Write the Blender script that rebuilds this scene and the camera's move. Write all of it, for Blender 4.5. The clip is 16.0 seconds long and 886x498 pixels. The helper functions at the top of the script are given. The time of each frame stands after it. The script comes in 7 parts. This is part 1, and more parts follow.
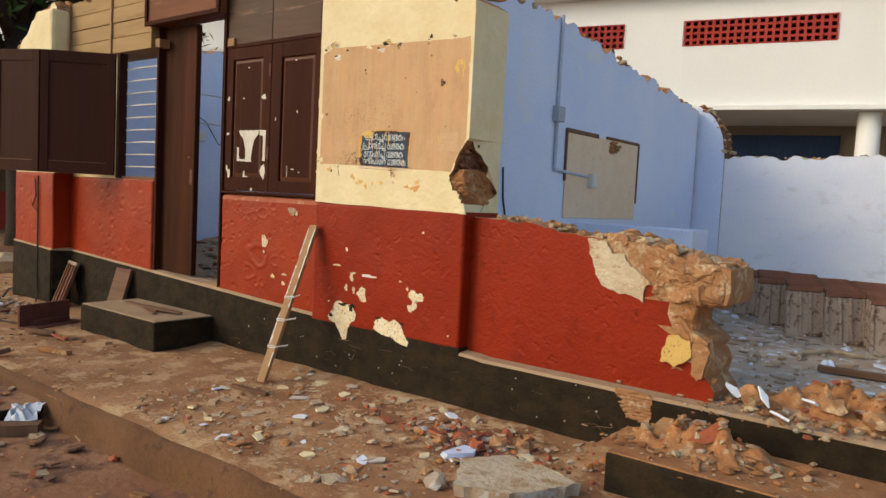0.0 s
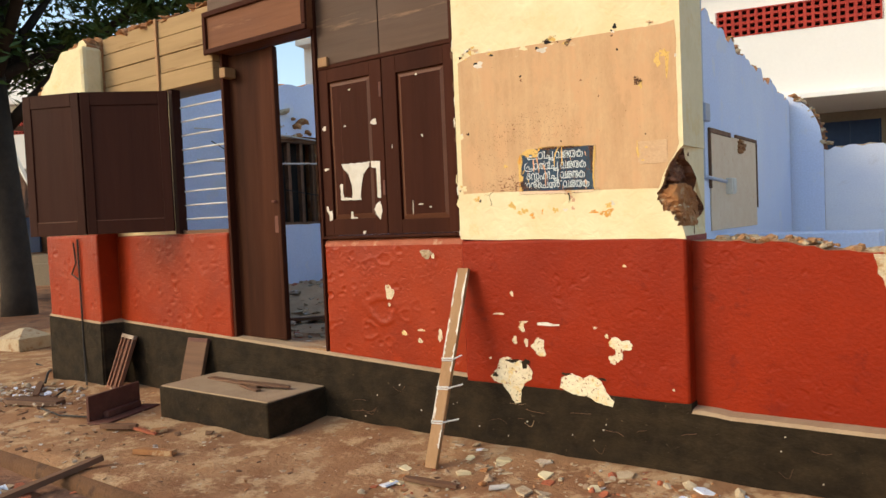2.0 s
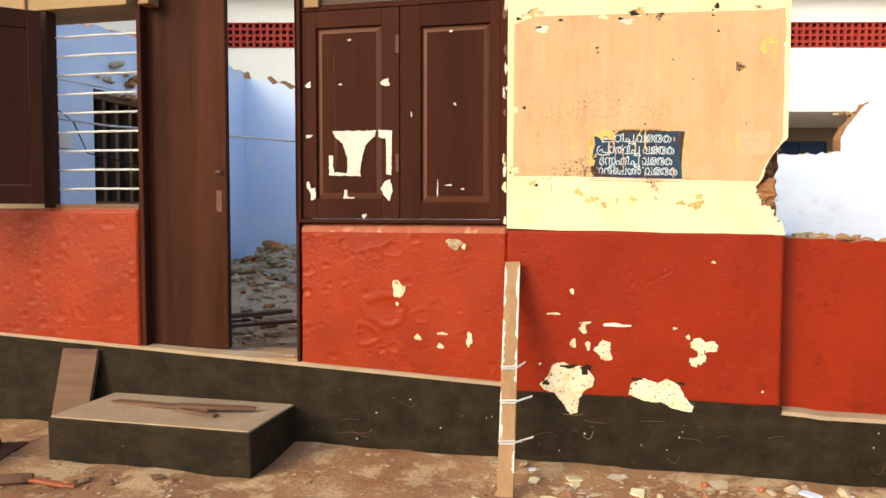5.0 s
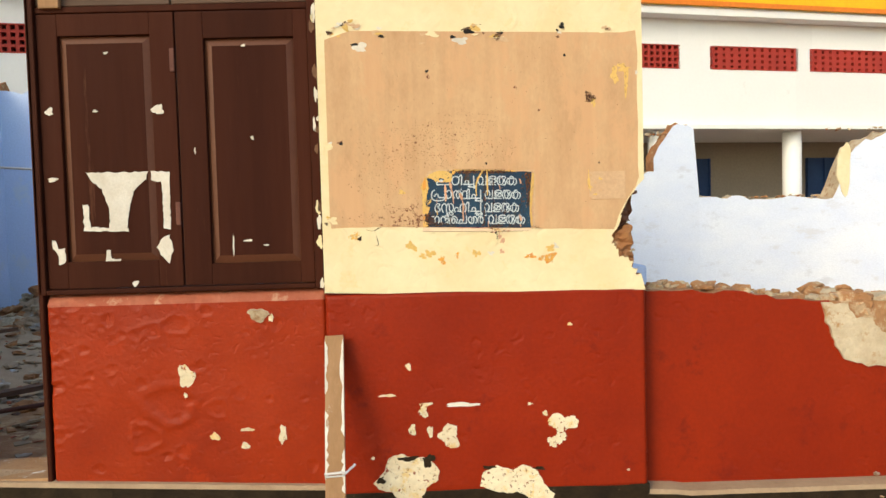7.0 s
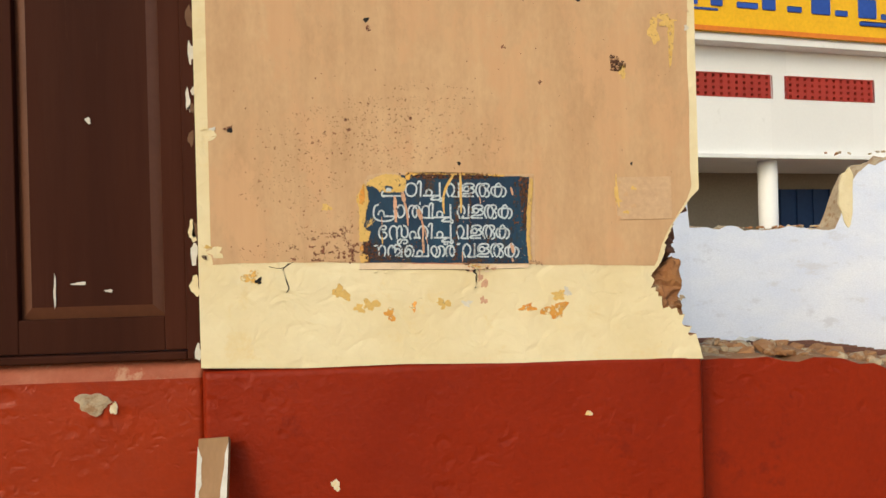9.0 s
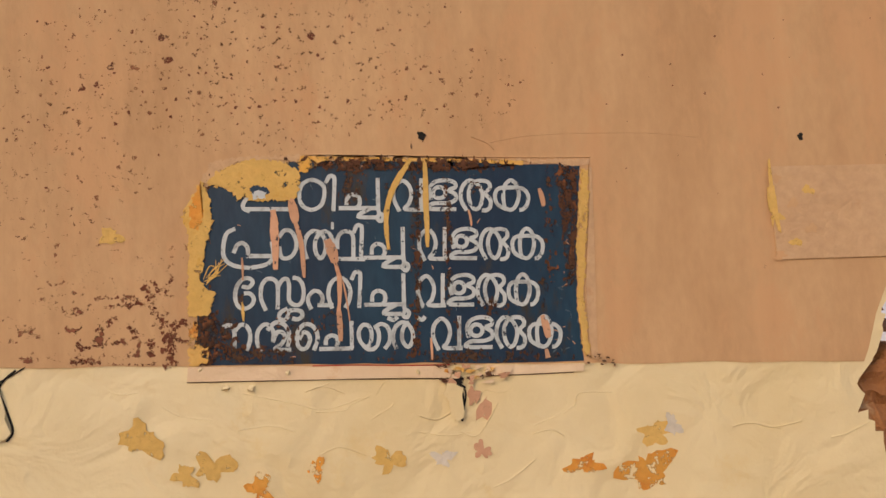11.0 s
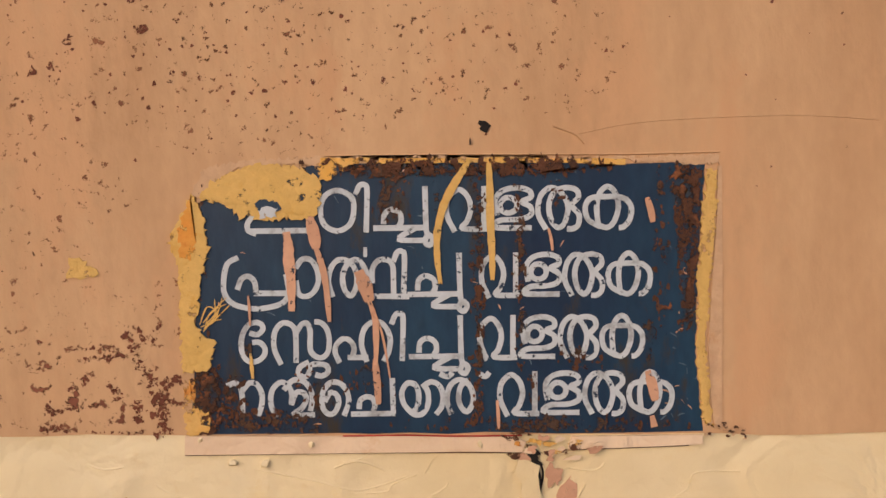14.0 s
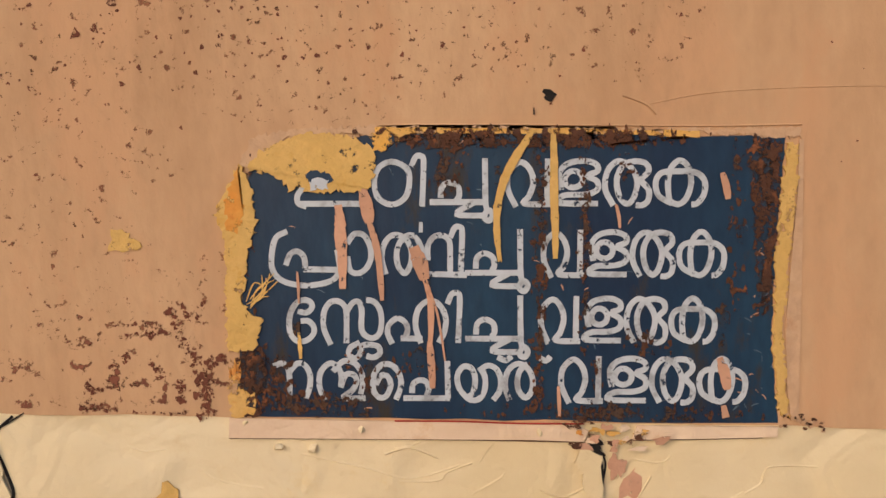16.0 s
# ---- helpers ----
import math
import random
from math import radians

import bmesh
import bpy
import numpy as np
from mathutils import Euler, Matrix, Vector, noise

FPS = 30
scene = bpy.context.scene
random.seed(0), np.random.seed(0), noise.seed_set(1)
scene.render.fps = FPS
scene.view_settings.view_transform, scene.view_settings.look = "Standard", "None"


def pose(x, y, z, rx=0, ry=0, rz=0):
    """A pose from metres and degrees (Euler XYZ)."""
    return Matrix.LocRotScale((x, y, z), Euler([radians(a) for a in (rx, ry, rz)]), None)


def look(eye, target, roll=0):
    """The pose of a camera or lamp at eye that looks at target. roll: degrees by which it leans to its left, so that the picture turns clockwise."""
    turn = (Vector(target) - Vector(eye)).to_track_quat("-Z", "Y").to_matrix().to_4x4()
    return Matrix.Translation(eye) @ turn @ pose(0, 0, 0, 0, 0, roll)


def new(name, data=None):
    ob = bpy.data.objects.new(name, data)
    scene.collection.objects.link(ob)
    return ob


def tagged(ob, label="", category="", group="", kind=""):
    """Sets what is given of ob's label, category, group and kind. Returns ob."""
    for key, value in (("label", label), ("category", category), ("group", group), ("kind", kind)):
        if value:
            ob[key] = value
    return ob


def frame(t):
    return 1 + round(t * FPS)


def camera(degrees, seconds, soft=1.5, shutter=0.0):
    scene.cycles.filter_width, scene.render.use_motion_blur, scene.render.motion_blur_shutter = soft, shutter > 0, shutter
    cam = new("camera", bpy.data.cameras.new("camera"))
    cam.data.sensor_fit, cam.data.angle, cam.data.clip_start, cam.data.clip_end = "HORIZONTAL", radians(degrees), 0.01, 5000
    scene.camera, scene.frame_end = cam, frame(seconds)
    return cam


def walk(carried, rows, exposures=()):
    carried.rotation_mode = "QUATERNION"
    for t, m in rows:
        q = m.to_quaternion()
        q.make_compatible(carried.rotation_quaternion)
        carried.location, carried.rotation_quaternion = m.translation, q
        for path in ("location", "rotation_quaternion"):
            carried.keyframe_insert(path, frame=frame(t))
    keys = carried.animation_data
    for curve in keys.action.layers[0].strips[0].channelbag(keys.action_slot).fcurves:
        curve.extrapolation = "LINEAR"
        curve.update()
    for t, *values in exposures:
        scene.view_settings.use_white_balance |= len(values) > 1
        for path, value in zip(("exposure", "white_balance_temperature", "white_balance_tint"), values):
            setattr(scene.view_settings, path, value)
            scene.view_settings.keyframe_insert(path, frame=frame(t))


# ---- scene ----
cam = camera(62.7, 16.0)
PATH = [
    (0, (2.917, -3.393, 1.229), (1.696, -1.815, 1.09), 2.9),
    (0.5, (2.534, -3.453, 1.243), (1.28, -1.908, 1.044), 0.8),
    (1, (2.17, -3.409, 1.22), (0.942, -1.841, 1.04), -2.7),
    (1.5, (1.844, -3.358, 1.267), (0.657, -1.753, 1.147), -0.3),
    (2, (1.482, -3.423, 1.28), (0.323, -1.795, 1.2), -2.5),
    (2.5, (1.141, -3.459, 1.347), (-0.127, -1.917, 1.226), -2.0),
    (3, (0.757, -3.462, 1.305), (-0.541, -1.942, 1.242), -1.6),
    (3.5, (0.414, -3.514, 1.227), (-0.687, -1.847, 1.147), 1.9),
    (4, (0.139, -3.545, 1.3), (-0.773, -1.774, 1.114), 2.1),
    (4.5, (-0.136, -3.591, 1.225), (-0.952, -1.768, 1.124), 0.1),
    (5, (-0.323, -3.556, 1.252), (-0.776, -1.611, 1.146), 0.1),
    (5.2, (-0.38, -3.528, 1.254), (-0.669, -1.551, 1.175), 0.4),
    (7.3, (-0.425, -2.722, 1.46), (-0.312, -0.727, 1.373), -1.1),
    (7.5, (-0.451, -2.63, 1.452), (-0.267, -0.64, 1.388), -0.7),
    (8, (-0.489, -2.373, 1.449), (-0.246, -0.39, 1.376), -0.6),
    (8.5, (-0.434, -2.102, 1.427), (-0.235, -0.112, 1.375), -1.6),
    (8.7, (-0.398, -1.988, 1.44), (-0.254, 0.007, 1.415), -1.4),
    (10.8, (-0.274, -0.907, 1.432), (-0.069, 1.078, 1.558), -2.8),
    (11, (-0.236, -0.797, 1.46), (-0.051, 1.187, 1.633), -2.2),
    (11.5, (-0.197, -0.693, 1.577), (-0.104, 1.305, 1.571), -2.2),
    (12, (-0.205, -0.646, 1.584), (-0.168, 1.353, 1.56), -1.6),
    (12.5, (-0.206, -0.62, 1.582), (-0.18, 1.378, 1.511), -1.8),
    (13, (-0.213, -0.624, 1.576), (-0.197, 1.374, 1.497), -2.0),
    (13.5, (-0.213, -0.619, 1.572), (-0.177, 1.38, 1.51), -1.8),
    (14, (-0.219, -0.595, 1.579), (-0.217, 1.404, 1.51), -2.2),
    (14.5, (-0.209, -0.555, 1.567), (-0.202, 1.443, 1.475), -2.0),
    (15, (-0.199, -0.527, 1.562), (-0.211, 1.469, 1.435), -1.8),
    (15.5, (-0.203, -0.522, 1.564), (-0.216, 1.474, 1.433), -1.6),
    (16, (-0.252, -0.563, 1.564), (-0.299, 1.435, 1.483), -1.5),
]
EXPOSURES = [(0, -0.14, 6650, 5), (2, 0.18, 6700, 5), (3.5, 0.46, 6500, 1), (5, 0.62, 6600, 2), (7.5, 0.09, 6400, 0), (8.7, -0.08, 6400, 1), (11, -0.64, 7200, 18), (12.5, -0.58, 7050, 26), (14.5, -0.54, 6950, 22), (16, -0.54, 6850, 21)]
walk(cam, [(t, look(eye, target, roll)) for t, eye, target, roll in PATH], EXPOSURES)

# ---- world and sun ----
world = bpy.data.worlds.new("world")
scene.world = world
world.use_nodes = True
wn, wl = world.node_tree.nodes, world.node_tree.links
sky = wn.new("ShaderNodeTexSky")
sky.sky_type = "NISHITA"
sky.sun_disc = False
SUN_FROM = Vector((-0.55, -0.72, 0.50)).normalized()
sky.sun_elevation = math.asin(SUN_FROM.z)
sky.sun_rotation = math.atan2(SUN_FROM.x, SUN_FROM.y)
sky.dust_density, sky.air_density, sky.ozone_density = 2.0, 1.0, 0.4
wl.new(sky.outputs["Color"], wn["Background"].inputs["Color"])
wn["Background"].inputs["Strength"].default_value = 0.25
sun = new("sun", bpy.data.lights.new("sun", "SUN"))
sun.data.energy, sun.data.angle, sun.data.color = 0.85, radians(16), (1.0, 0.76, 0.48)
sun.matrix_world = look(SUN_FROM * 30, (0, 0, 0))
sun["kind"] = "structure"

rng = random.Random(7)


# ---- materials ----
def plaster(name, col, col2, rough=0.75, big=2.0, fine=60.0, bump=0.25, stain=None, cover=0.5, stain_scale=6.0, pits=0.0, pit_scale=22.0, spec=0.3, streak=1.0, grain=0.35, ragged=0.0, ragged_scale=90.0, vary=0.11, waves=0.0, wave_scale=9.0, brushed=0.0):
    """Painted or raw surface: two tones at two scales, spots of another colour, fine relief and pits."""
    m = bpy.data.materials.new(name)
    m.use_nodes = True
    n, l = m.node_tree.nodes, m.node_tree.links
    b = n["Principled BSDF"]
    co = n.new("ShaderNodeTexCoord")
    mp = n.new("ShaderNodeMapping")
    mp.inputs["Scale"].default_value = (1, 1, streak)
    l.new(co.outputs["Object"], mp.inputs["Vector"])
    v = mp.outputs["Vector"]

    def noise_tex(scale, detail, rough_=0.6):
        t = n.new("ShaderNodeTexNoise")
        t.inputs["Scale"].default_value, t.inputs["Detail"].default_value, t.inputs["Roughness"].default_value = scale, detail, rough_
        l.new(v, t.inputs["Vector"])
        return t.outputs["Fac"]

    def ramp(fac, lo, hi):
        r = n.new("ShaderNodeMapRange")
        r.inputs["From Min"].default_value, r.inputs["From Max"].default_value = lo, hi
        l.new(fac, r.inputs["Value"])
        return r.outputs["Result"]

    def mix(fac, a, c, mode="MIX"):
        x = n.new("ShaderNodeMix")
        x.data_type, x.blend_type = "RGBA", mode
        l.new(fac, x.inputs["Factor"]) if not isinstance(fac, float) else setattr(x.inputs["Factor"], "default_value", fac)
        for sock, val in (("A", a), ("B", c)):
            s = [i for i in x.inputs if i.name == sock and i.type == "RGBA"][0]
            if isinstance(val, tuple):
                s.default_value = (*val, 1)
            else:
                l.new(val, s)
        return [o for o in x.outputs if o.type == "RGBA"][0]

    f_fine = noise_tex(fine, 6)
    c = mix(ramp(noise_tex(big, 5), 0.35, 0.65), col, col2)
    c = mix(ramp(f_fine, 0.3, 0.75), c, mix(grain, c, tuple(0.55 * k for k in col)))
    if stain:
        c = mix(ramp(noise_tex(stain_scale, 9, 0.7), cover - 0.04, cover + 0.04), c, stain)
    if brushed:
        stretch = n.new("ShaderNodeMapping")
        stretch.inputs["Scale"].default_value = (1, 1, 0.07)
        l.new(co.outputs["Object"], stretch.inputs["Vector"])
        bt = n.new("ShaderNodeTexNoise")
        bt.inputs["Scale"].default_value, bt.inputs["Detail"].default_value = 34, 5
        l.new(stretch.outputs["Vector"], bt.inputs["Vector"])
        half_way = n.new("ShaderNodeMath")
        half_way.operation = "MULTIPLY"
        l.new(ramp(bt.outputs["Fac"], 0.40, 0.68), half_way.inputs[0])
        half_way.inputs[1].default_value = brushed
        c = mix(half_way.outputs[0], c, tuple(min(1.0, 1.22 * k) for k in col2))
    oi = n.new("ShaderNodeObjectInfo")
    hs = n.new("ShaderNodeHueSaturation")
    rv = n.new("ShaderNodeMapRange")
    rv.inputs["To Min"].default_value, rv.inputs["To Max"].default_value = 1 - vary, 1 + vary
    l.new(oi.outputs["Random"], rv.inputs["Value"])
    l.new(rv.outputs["Result"], hs.inputs["Value"])
    l.new(c, hs.inputs["Color"])
    l.new(hs.outputs["Color"], b.inputs["Base Color"])
    h = f_fine
    if pits:
        vor = n.new("ShaderNodeTexVoronoi")
        vor.inputs["Scale"].default_value = pit_scale
        wob = n.new("ShaderNodeVectorMath")
        wob.operation = "MULTIPLY_ADD"
        nz = n.new("ShaderNodeTexNoise")
        nz.inputs["Scale"].default_value = 14
        l.new(v, nz.inputs["Vector"])
        l.new(nz.outputs["Color"], wob.inputs[0])
        wob.inputs[1].default_value = (0.13, 0.13, 0.13)
        l.new(v, wob.inputs[2])
        l.new(wob.outputs["Vector"], vor.inputs["Vector"])
        pit = ramp(vor.outputs["Distance"], 0.34, 0.10)
        gate = ramp(noise_tex(2.4, 4), 0.43, 0.58)
        mm = n.new("ShaderNodeMath")
        mm.operation = "MULTIPLY"
        l.new(pit, mm.inputs[0])
        l.new(gate, mm.inputs[1])
        ad = n.new("ShaderNodeMath")
        ad.operation = "MULTIPLY_ADD"
        l.new(mm.outputs[0], ad.inputs[0])
        ad.inputs[1].default_value = -pits
        l.new(f_fine, ad.inputs[2])
        h = ad.outputs[0]
    if waves:
        wv = n.new("ShaderNodeTexNoise")
        wv.inputs["Scale"].default_value, wv.inputs["Detail"].default_value, wv.inputs["Distortion"].default_value = wave_scale, 3, 0.9
        l.new(v, wv.inputs["Vector"])
        swell = n.new("ShaderNodeMath")
        swell.operation = "MULTIPLY_ADD"
        l.new(wv.outputs["Fac"], swell.inputs[0])
        swell.inputs[1].default_value = waves
        l.new(h, swell.inputs[2])
        h = swell.outputs[0]
    bu = n.new("ShaderNodeBump")
    bu.inputs["Strength"].default_value, bu.inputs["Distance"].default_value = bump, 0.012
    l.new(h, bu.inputs["Height"])
    l.new(bu.outputs["Normal"], b.inputs["Normal"])
    rr = n.new("ShaderNodeMapRange")
    rr.inputs["To Min"].default_value, rr.inputs["To Max"].default_value = max(rough - 0.12, 0.05), min(rough + 0.12, 1)
    l.new(f_fine, rr.inputs["Value"])
    l.new(rr.outputs["Result"], b.inputs["Roughness"])
    b.inputs["Specular IOR Level"].default_value = spec
    if ragged:
        l.new(ramp(noise_tex(ragged_scale, 8, 0.7), ragged, ragged + 0.05), b.inputs["Alpha"])
    return m


def timber(name, col, col2, rough=0.5, axis=2, scale=9.0, spec=0.4, wear=None, cover=0.68):
    """Wood with grain along an axis, two tones, scratches and relief."""
    m = plaster(name, col, col2, rough, big=scale, fine=scale * 5, bump=0.18, stain=wear, cover=cover, stain_scale=14.0, spec=spec)
    mp = [k for k in m.node_tree.nodes if k.type == "MAPPING"][0]
    s = [1.0, 1.0, 1.0]
    s[axis] = 0.08
    mp.inputs["Scale"].default_value = s
    return m


RED = plaster("red_oxide_paint", (0.275, 0.022, 0.0042), (0.22, 0.0165, 0.004), 0.44, bump=0.30, stain=(0.175, 0.0135, 0.005), cover=0.62, pits=1.0, pit_scale=13, spec=0.13, vary=0.02, waves=1.4, wave_scale=6)
# oranger than RED: some of the sun's gloss is in the colour
RED_PITTED = plaster("red_oxide_paint_pitted", (0.325, 0.033, 0.0058), (0.235, 0.0205, 0.0046), 0.40, bump=0.22, pits=1.0, pit_scale=26, stain=(0.30, 0.029, 0.0055), cover=0.60, stain_scale=9, spec=0.17, vary=0.02, waves=1.3, wave_scale=7)
# ledge red paled by dust and by a painted-in sky reflection
RED_DUSTY_SKYLIT = plaster("dusty_skylit_red_ledge", (0.40, 0.13, 0.075), (0.33, 0.075, 0.035), 0.7, big=6, bump=0.35, stain=(0.46, 0.24, 0.15), cover=0.60, stain_scale=12, spec=0.2, vary=0.02, waves=2.0)
BLACK = plaster("black_plinth_paint", (0.0145, 0.0092, 0.0048), (0.036, 0.0235, 0.0115), 0.8, big=7, bump=0.45, stain=(0.13, 0.095, 0.055), cover=0.675, stain_scale=26, spec=0.14, streak=1.4, vary=0.02, waves=3.0, wave_scale=6)
CREAM = plaster("cream_limewash", (0.70, 0.58, 0.335), (0.77, 0.67, 0.43), 0.8, big=3, fine=26, bump=0.32, stain=(0.70, 0.56, 0.30), cover=0.60, stain_scale=5, pits=0.3, pit_scale=9, grain=0.10, vary=0.02, waves=2.7, wave_scale=13)
TAN = plaster("tan_distemper", (0.488, 0.296, 0.155), (0.60, 0.394, 0.218), 0.85, big=5, fine=90, bump=0.14, stain=(0.555, 0.332, 0.176), cover=0.53, stain_scale=6, streak=0.5, grain=0.22, vary=0.02, waves=1.5, wave_scale=10, brushed=0.16)
BLUE = plaster("blue_distemper", (0.59, 0.68, 0.90), (0.66, 0.74, 0.91), 0.85, big=1.3, bump=0.2, stain=(0.62, 0.67, 0.78), cover=0.6, stain_scale=3, vary=0.02)
PALE = plaster("faded_blue_whitewash", (0.66, 0.71, 0.84), (0.76, 0.79, 0.86), 0.85, big=1.2, bump=0.25, stain=(0.58, 0.60, 0.67), cover=0.61, stain_scale=3.2, streak=2.0, waves=1.0, wave_scale=5, vary=0.02)
CORE = plaster("broken_laterite", (0.42, 0.195, 0.075), (0.30, 0.13, 0.055), 0.95, big=9, fine=40, bump=1.0, stain=(0.46, 0.30, 0.16), cover=0.58, stain_scale=14)
MORTAR = plaster("lime_mortar", (0.52, 0.42, 0.28), (0.44, 0.33, 0.21), 0.95, big=8, fine=40, bump=0.9, stain=(0.32, 0.19, 0.10), cover=0.58, stain_scale=12)
EARTH = plaster("dusty_earth", (0.43, 0.232, 0.108), (0.215, 0.088, 0.037), 0.95, big=1.7, fine=35, bump=1.0, stain=(0.49, 0.315, 0.165), cover=0.54, stain_scale=4, vary=0.02)
YARD = plaster("red_earth_yard", (0.235, 0.100, 0.048), (0.36, 0.195, 0.105), 0.95, big=0.9, fine=24, bump=0.9, stain=(0.14, 0.068, 0.04), cover=0.56, stain_scale=3)
# kerb dirt, plus the shadow on its face mixed into the colour
KERB = plaster("dirty_shaded_kerb_plaster", (0.10, 0.044, 0.018), (0.17, 0.082, 0.035), 0.9, big=3, bump=0.6, stain=(0.07, 0.034, 0.016), cover=0.60, vary=0.02)
DUST = plaster("rubble_dust", (0.46, 0.37, 0.28), (0.36, 0.255, 0.17), 0.95, big=2.5, fine=30, bump=1.0, stain=(0.5, 0.47, 0.44), cover=0.57, stain_scale=8)
STEP_TOP = plaster("dusty_step_top", (0.44, 0.31, 0.19), (0.36, 0.24, 0.145), 0.95, big=5, bump=0.6)
WHITE = plaster("white_school_paint", (0.86, 0.85, 0.82), (0.83, 0.82, 0.79), 0.75, big=0.6, bump=0.01, fine=20, grain=0.08, stain=(0.72, 0.71, 0.67), cover=0.68, stain_scale=1.5, vary=0.02)
# veranda beige darkened: the shade under the slab is in the colour
SHADE_BEIGE = plaster("shaded_veranda_beige", (0.27, 0.225, 0.17), (0.31, 0.26, 0.20), 0.8, big=0.6, bump=0.08, fine=20, vary=0.02)
GRILLE = plaster("red_jali_paint", (0.40, 0.040, 0.026), (0.33, 0.033, 0.022), 0.7, bump=0.2)
YELLOW = plaster("yellow_signboard_paint", (0.90, 0.50, 0.010), (0.85, 0.46, 0.010), 0.6, bump=0.05, fine=15)
ORANGE = plaster("orange_band_paint", (0.78, 0.22, 0.02), (0.74, 0.2, 0.02), 0.6, bump=0.05, fine=15)
SIGN_BLUE = plaster("blue_sign_lettering", (0.03, 0.09, 0.42), (0.035, 0.10, 0.45), 0.6, bump=0.05, fine=15)
SHUTTER_BLUE = plaster("dark_blue_shutter_paint", (0.012, 0.035, 0.11), (0.015, 0.045, 0.13), 0.5, bump=0.1, fine=15)
# near-black; stands for the shade inside grilles and nail holes
DARK = plaster("near_black", (0.012, 0.011, 0.010), (0.02, 0.018, 0.016), 0.9, bump=0.1)
WOOD = timber("dark_brown_painted_wood", (0.052, 0.0145, 0.0072), (0.036, 0.0098, 0.0052), 0.65, 2, 7, spec=0.06, wear=(0.095, 0.036, 0.02), cover=0.67)
WOOD_UP = timber("weathered_brown_wood", (0.085, 0.042, 0.022), (0.058, 0.027, 0.014), 0.7, 0, 7, wear=(0.16, 0.09, 0.05), cover=0.64)
WOOD_DOOR = timber("dark_door_wood", (0.028, 0.009, 0.0045), (0.068, 0.022, 0.010), 0.65, 2, 4, spec=0.06, wear=(0.10, 0.045, 0.025), cover=0.70)
WOOD_H = timber("reddish_lintel_wood", (0.185, 0.068, 0.027), (0.125, 0.044, 0.019), 0.6, 0, 6, spec=0.15, wear=(0.24, 0.11, 0.05), cover=0.64)
# bevels and beads, a paler brown than the boards
BEVEL = plaster("paler_bevel_wood", (0.12, 0.042, 0.019), (0.09, 0.03, 0.014), 0.5, bump=0.1)
SASH_WOOD = timber("shaded_brown_painted_wood", (0.046, 0.0145, 0.0085), (0.036, 0.0115, 0.007), 0.6, 2, 6, spec=0.08)
CONCRETE = timber("board_marked_beam", (0.43, 0.29, 0.145), (0.33, 0.215, 0.105), 0.9, 0, 6, spec=0.2, wear=(0.25, 0.15, 0.07), cover=0.62)
RAW_WOOD = timber("raw_timber", (0.30, 0.16, 0.065), (0.36, 0.20, 0.09), 0.7, 2, 12, wear=(0.7, 0.66, 0.58), cover=0.63)
OLD_WOOD = timber("old_split_timber", (0.17, 0.085, 0.042), (0.11, 0.052, 0.028), 0.8, 0, 12)
TILE = plaster("clay_roof_tile", (0.22, 0.085, 0.045), (0.15, 0.065, 0.040), 0.85, big=9, bump=0.5, stain=(0.09, 0.055, 0.04), cover=0.57, stain_scale=14)
TILE_GREY = plaster("weathered_roof_tile", (0.40, 0.32, 0.25), (0.32, 0.23, 0.17), 0.9, big=9, bump=0.5, stain=(0.13, 0.075, 0.05), cover=0.57, stain_scale=14)
BRICK = plaster("red_brick_chip", (0.42, 0.12, 0.055), (0.34, 0.10, 0.05), 0.9, big=12, bump=0.7)
RUST = plaster("rusted_iron", (0.15, 0.055, 0.036), (0.095, 0.034, 0.024), 0.7, big=8, bump=0.4)
CORE_DARK = plaster("raw_red_core", (0.19, 0.085, 0.048), (0.115, 0.05, 0.030), 0.95, big=14, fine=50, bump=1.0, stain=(0.27, 0.15, 0.09), cover=0.60, stain_scale=22)
IRON = plaster("galvanised_bar", (0.62, 0.60, 0.58), (0.48, 0.46, 0.44), 0.4, big=10, bump=0.1)
POLE_GREY = plaster("weathered_pole_paint", (0.30, 0.27, 0.24), (0.24, 0.21, 0.185), 0.6, big=4, bump=0.3, stain=(0.16, 0.10, 0.06), cover=0.6)
POLE_BLACK = plaster("tarred_pole", (0.012, 0.013, 0.016), (0.02, 0.021, 0.025), 0.5, big=4, bump=0.3)
ROPE = plaster("coir_rope", (0.42, 0.31, 0.16), (0.34, 0.24, 0.12), 0.95, big=30, bump=0.8)
CABLE = plaster("black_cable", (0.02, 0.018, 0.016), (0.03, 0.026, 0.022), 0.6)
PVC = plaster("grey_conduit", (0.42, 0.46, 0.55), (0.36, 0.40, 0.48), 0.5, bump=0.05)
PLASTIC = plaster("aged_switch_plastic", (0.66, 0.63, 0.55), (0.55, 0.52, 0.45), 0.45, bump=0.05)
PAPER = plaster("torn_white_paper", (0.72, 0.68, 0.60), (0.62, 0.56, 0.46), 0.85, big=14, fine=120, bump=0.3)
CLOTH = plaster("pale_polythene", (0.62, 0.66, 0.72), (0.72, 0.74, 0.78), 0.5, big=14, bump=0.5)
NAVY = plaster("navy_enamel", (0.0075, 0.019, 0.051), (0.014, 0.055, 0.100), 0.45, big=7, fine=110, bump=0.10, stain=(0.040, 0.034, 0.026), cover=0.60, stain_scale=15, spec=0.25, streak=0.35, waves=0.8, wave_scale=30)
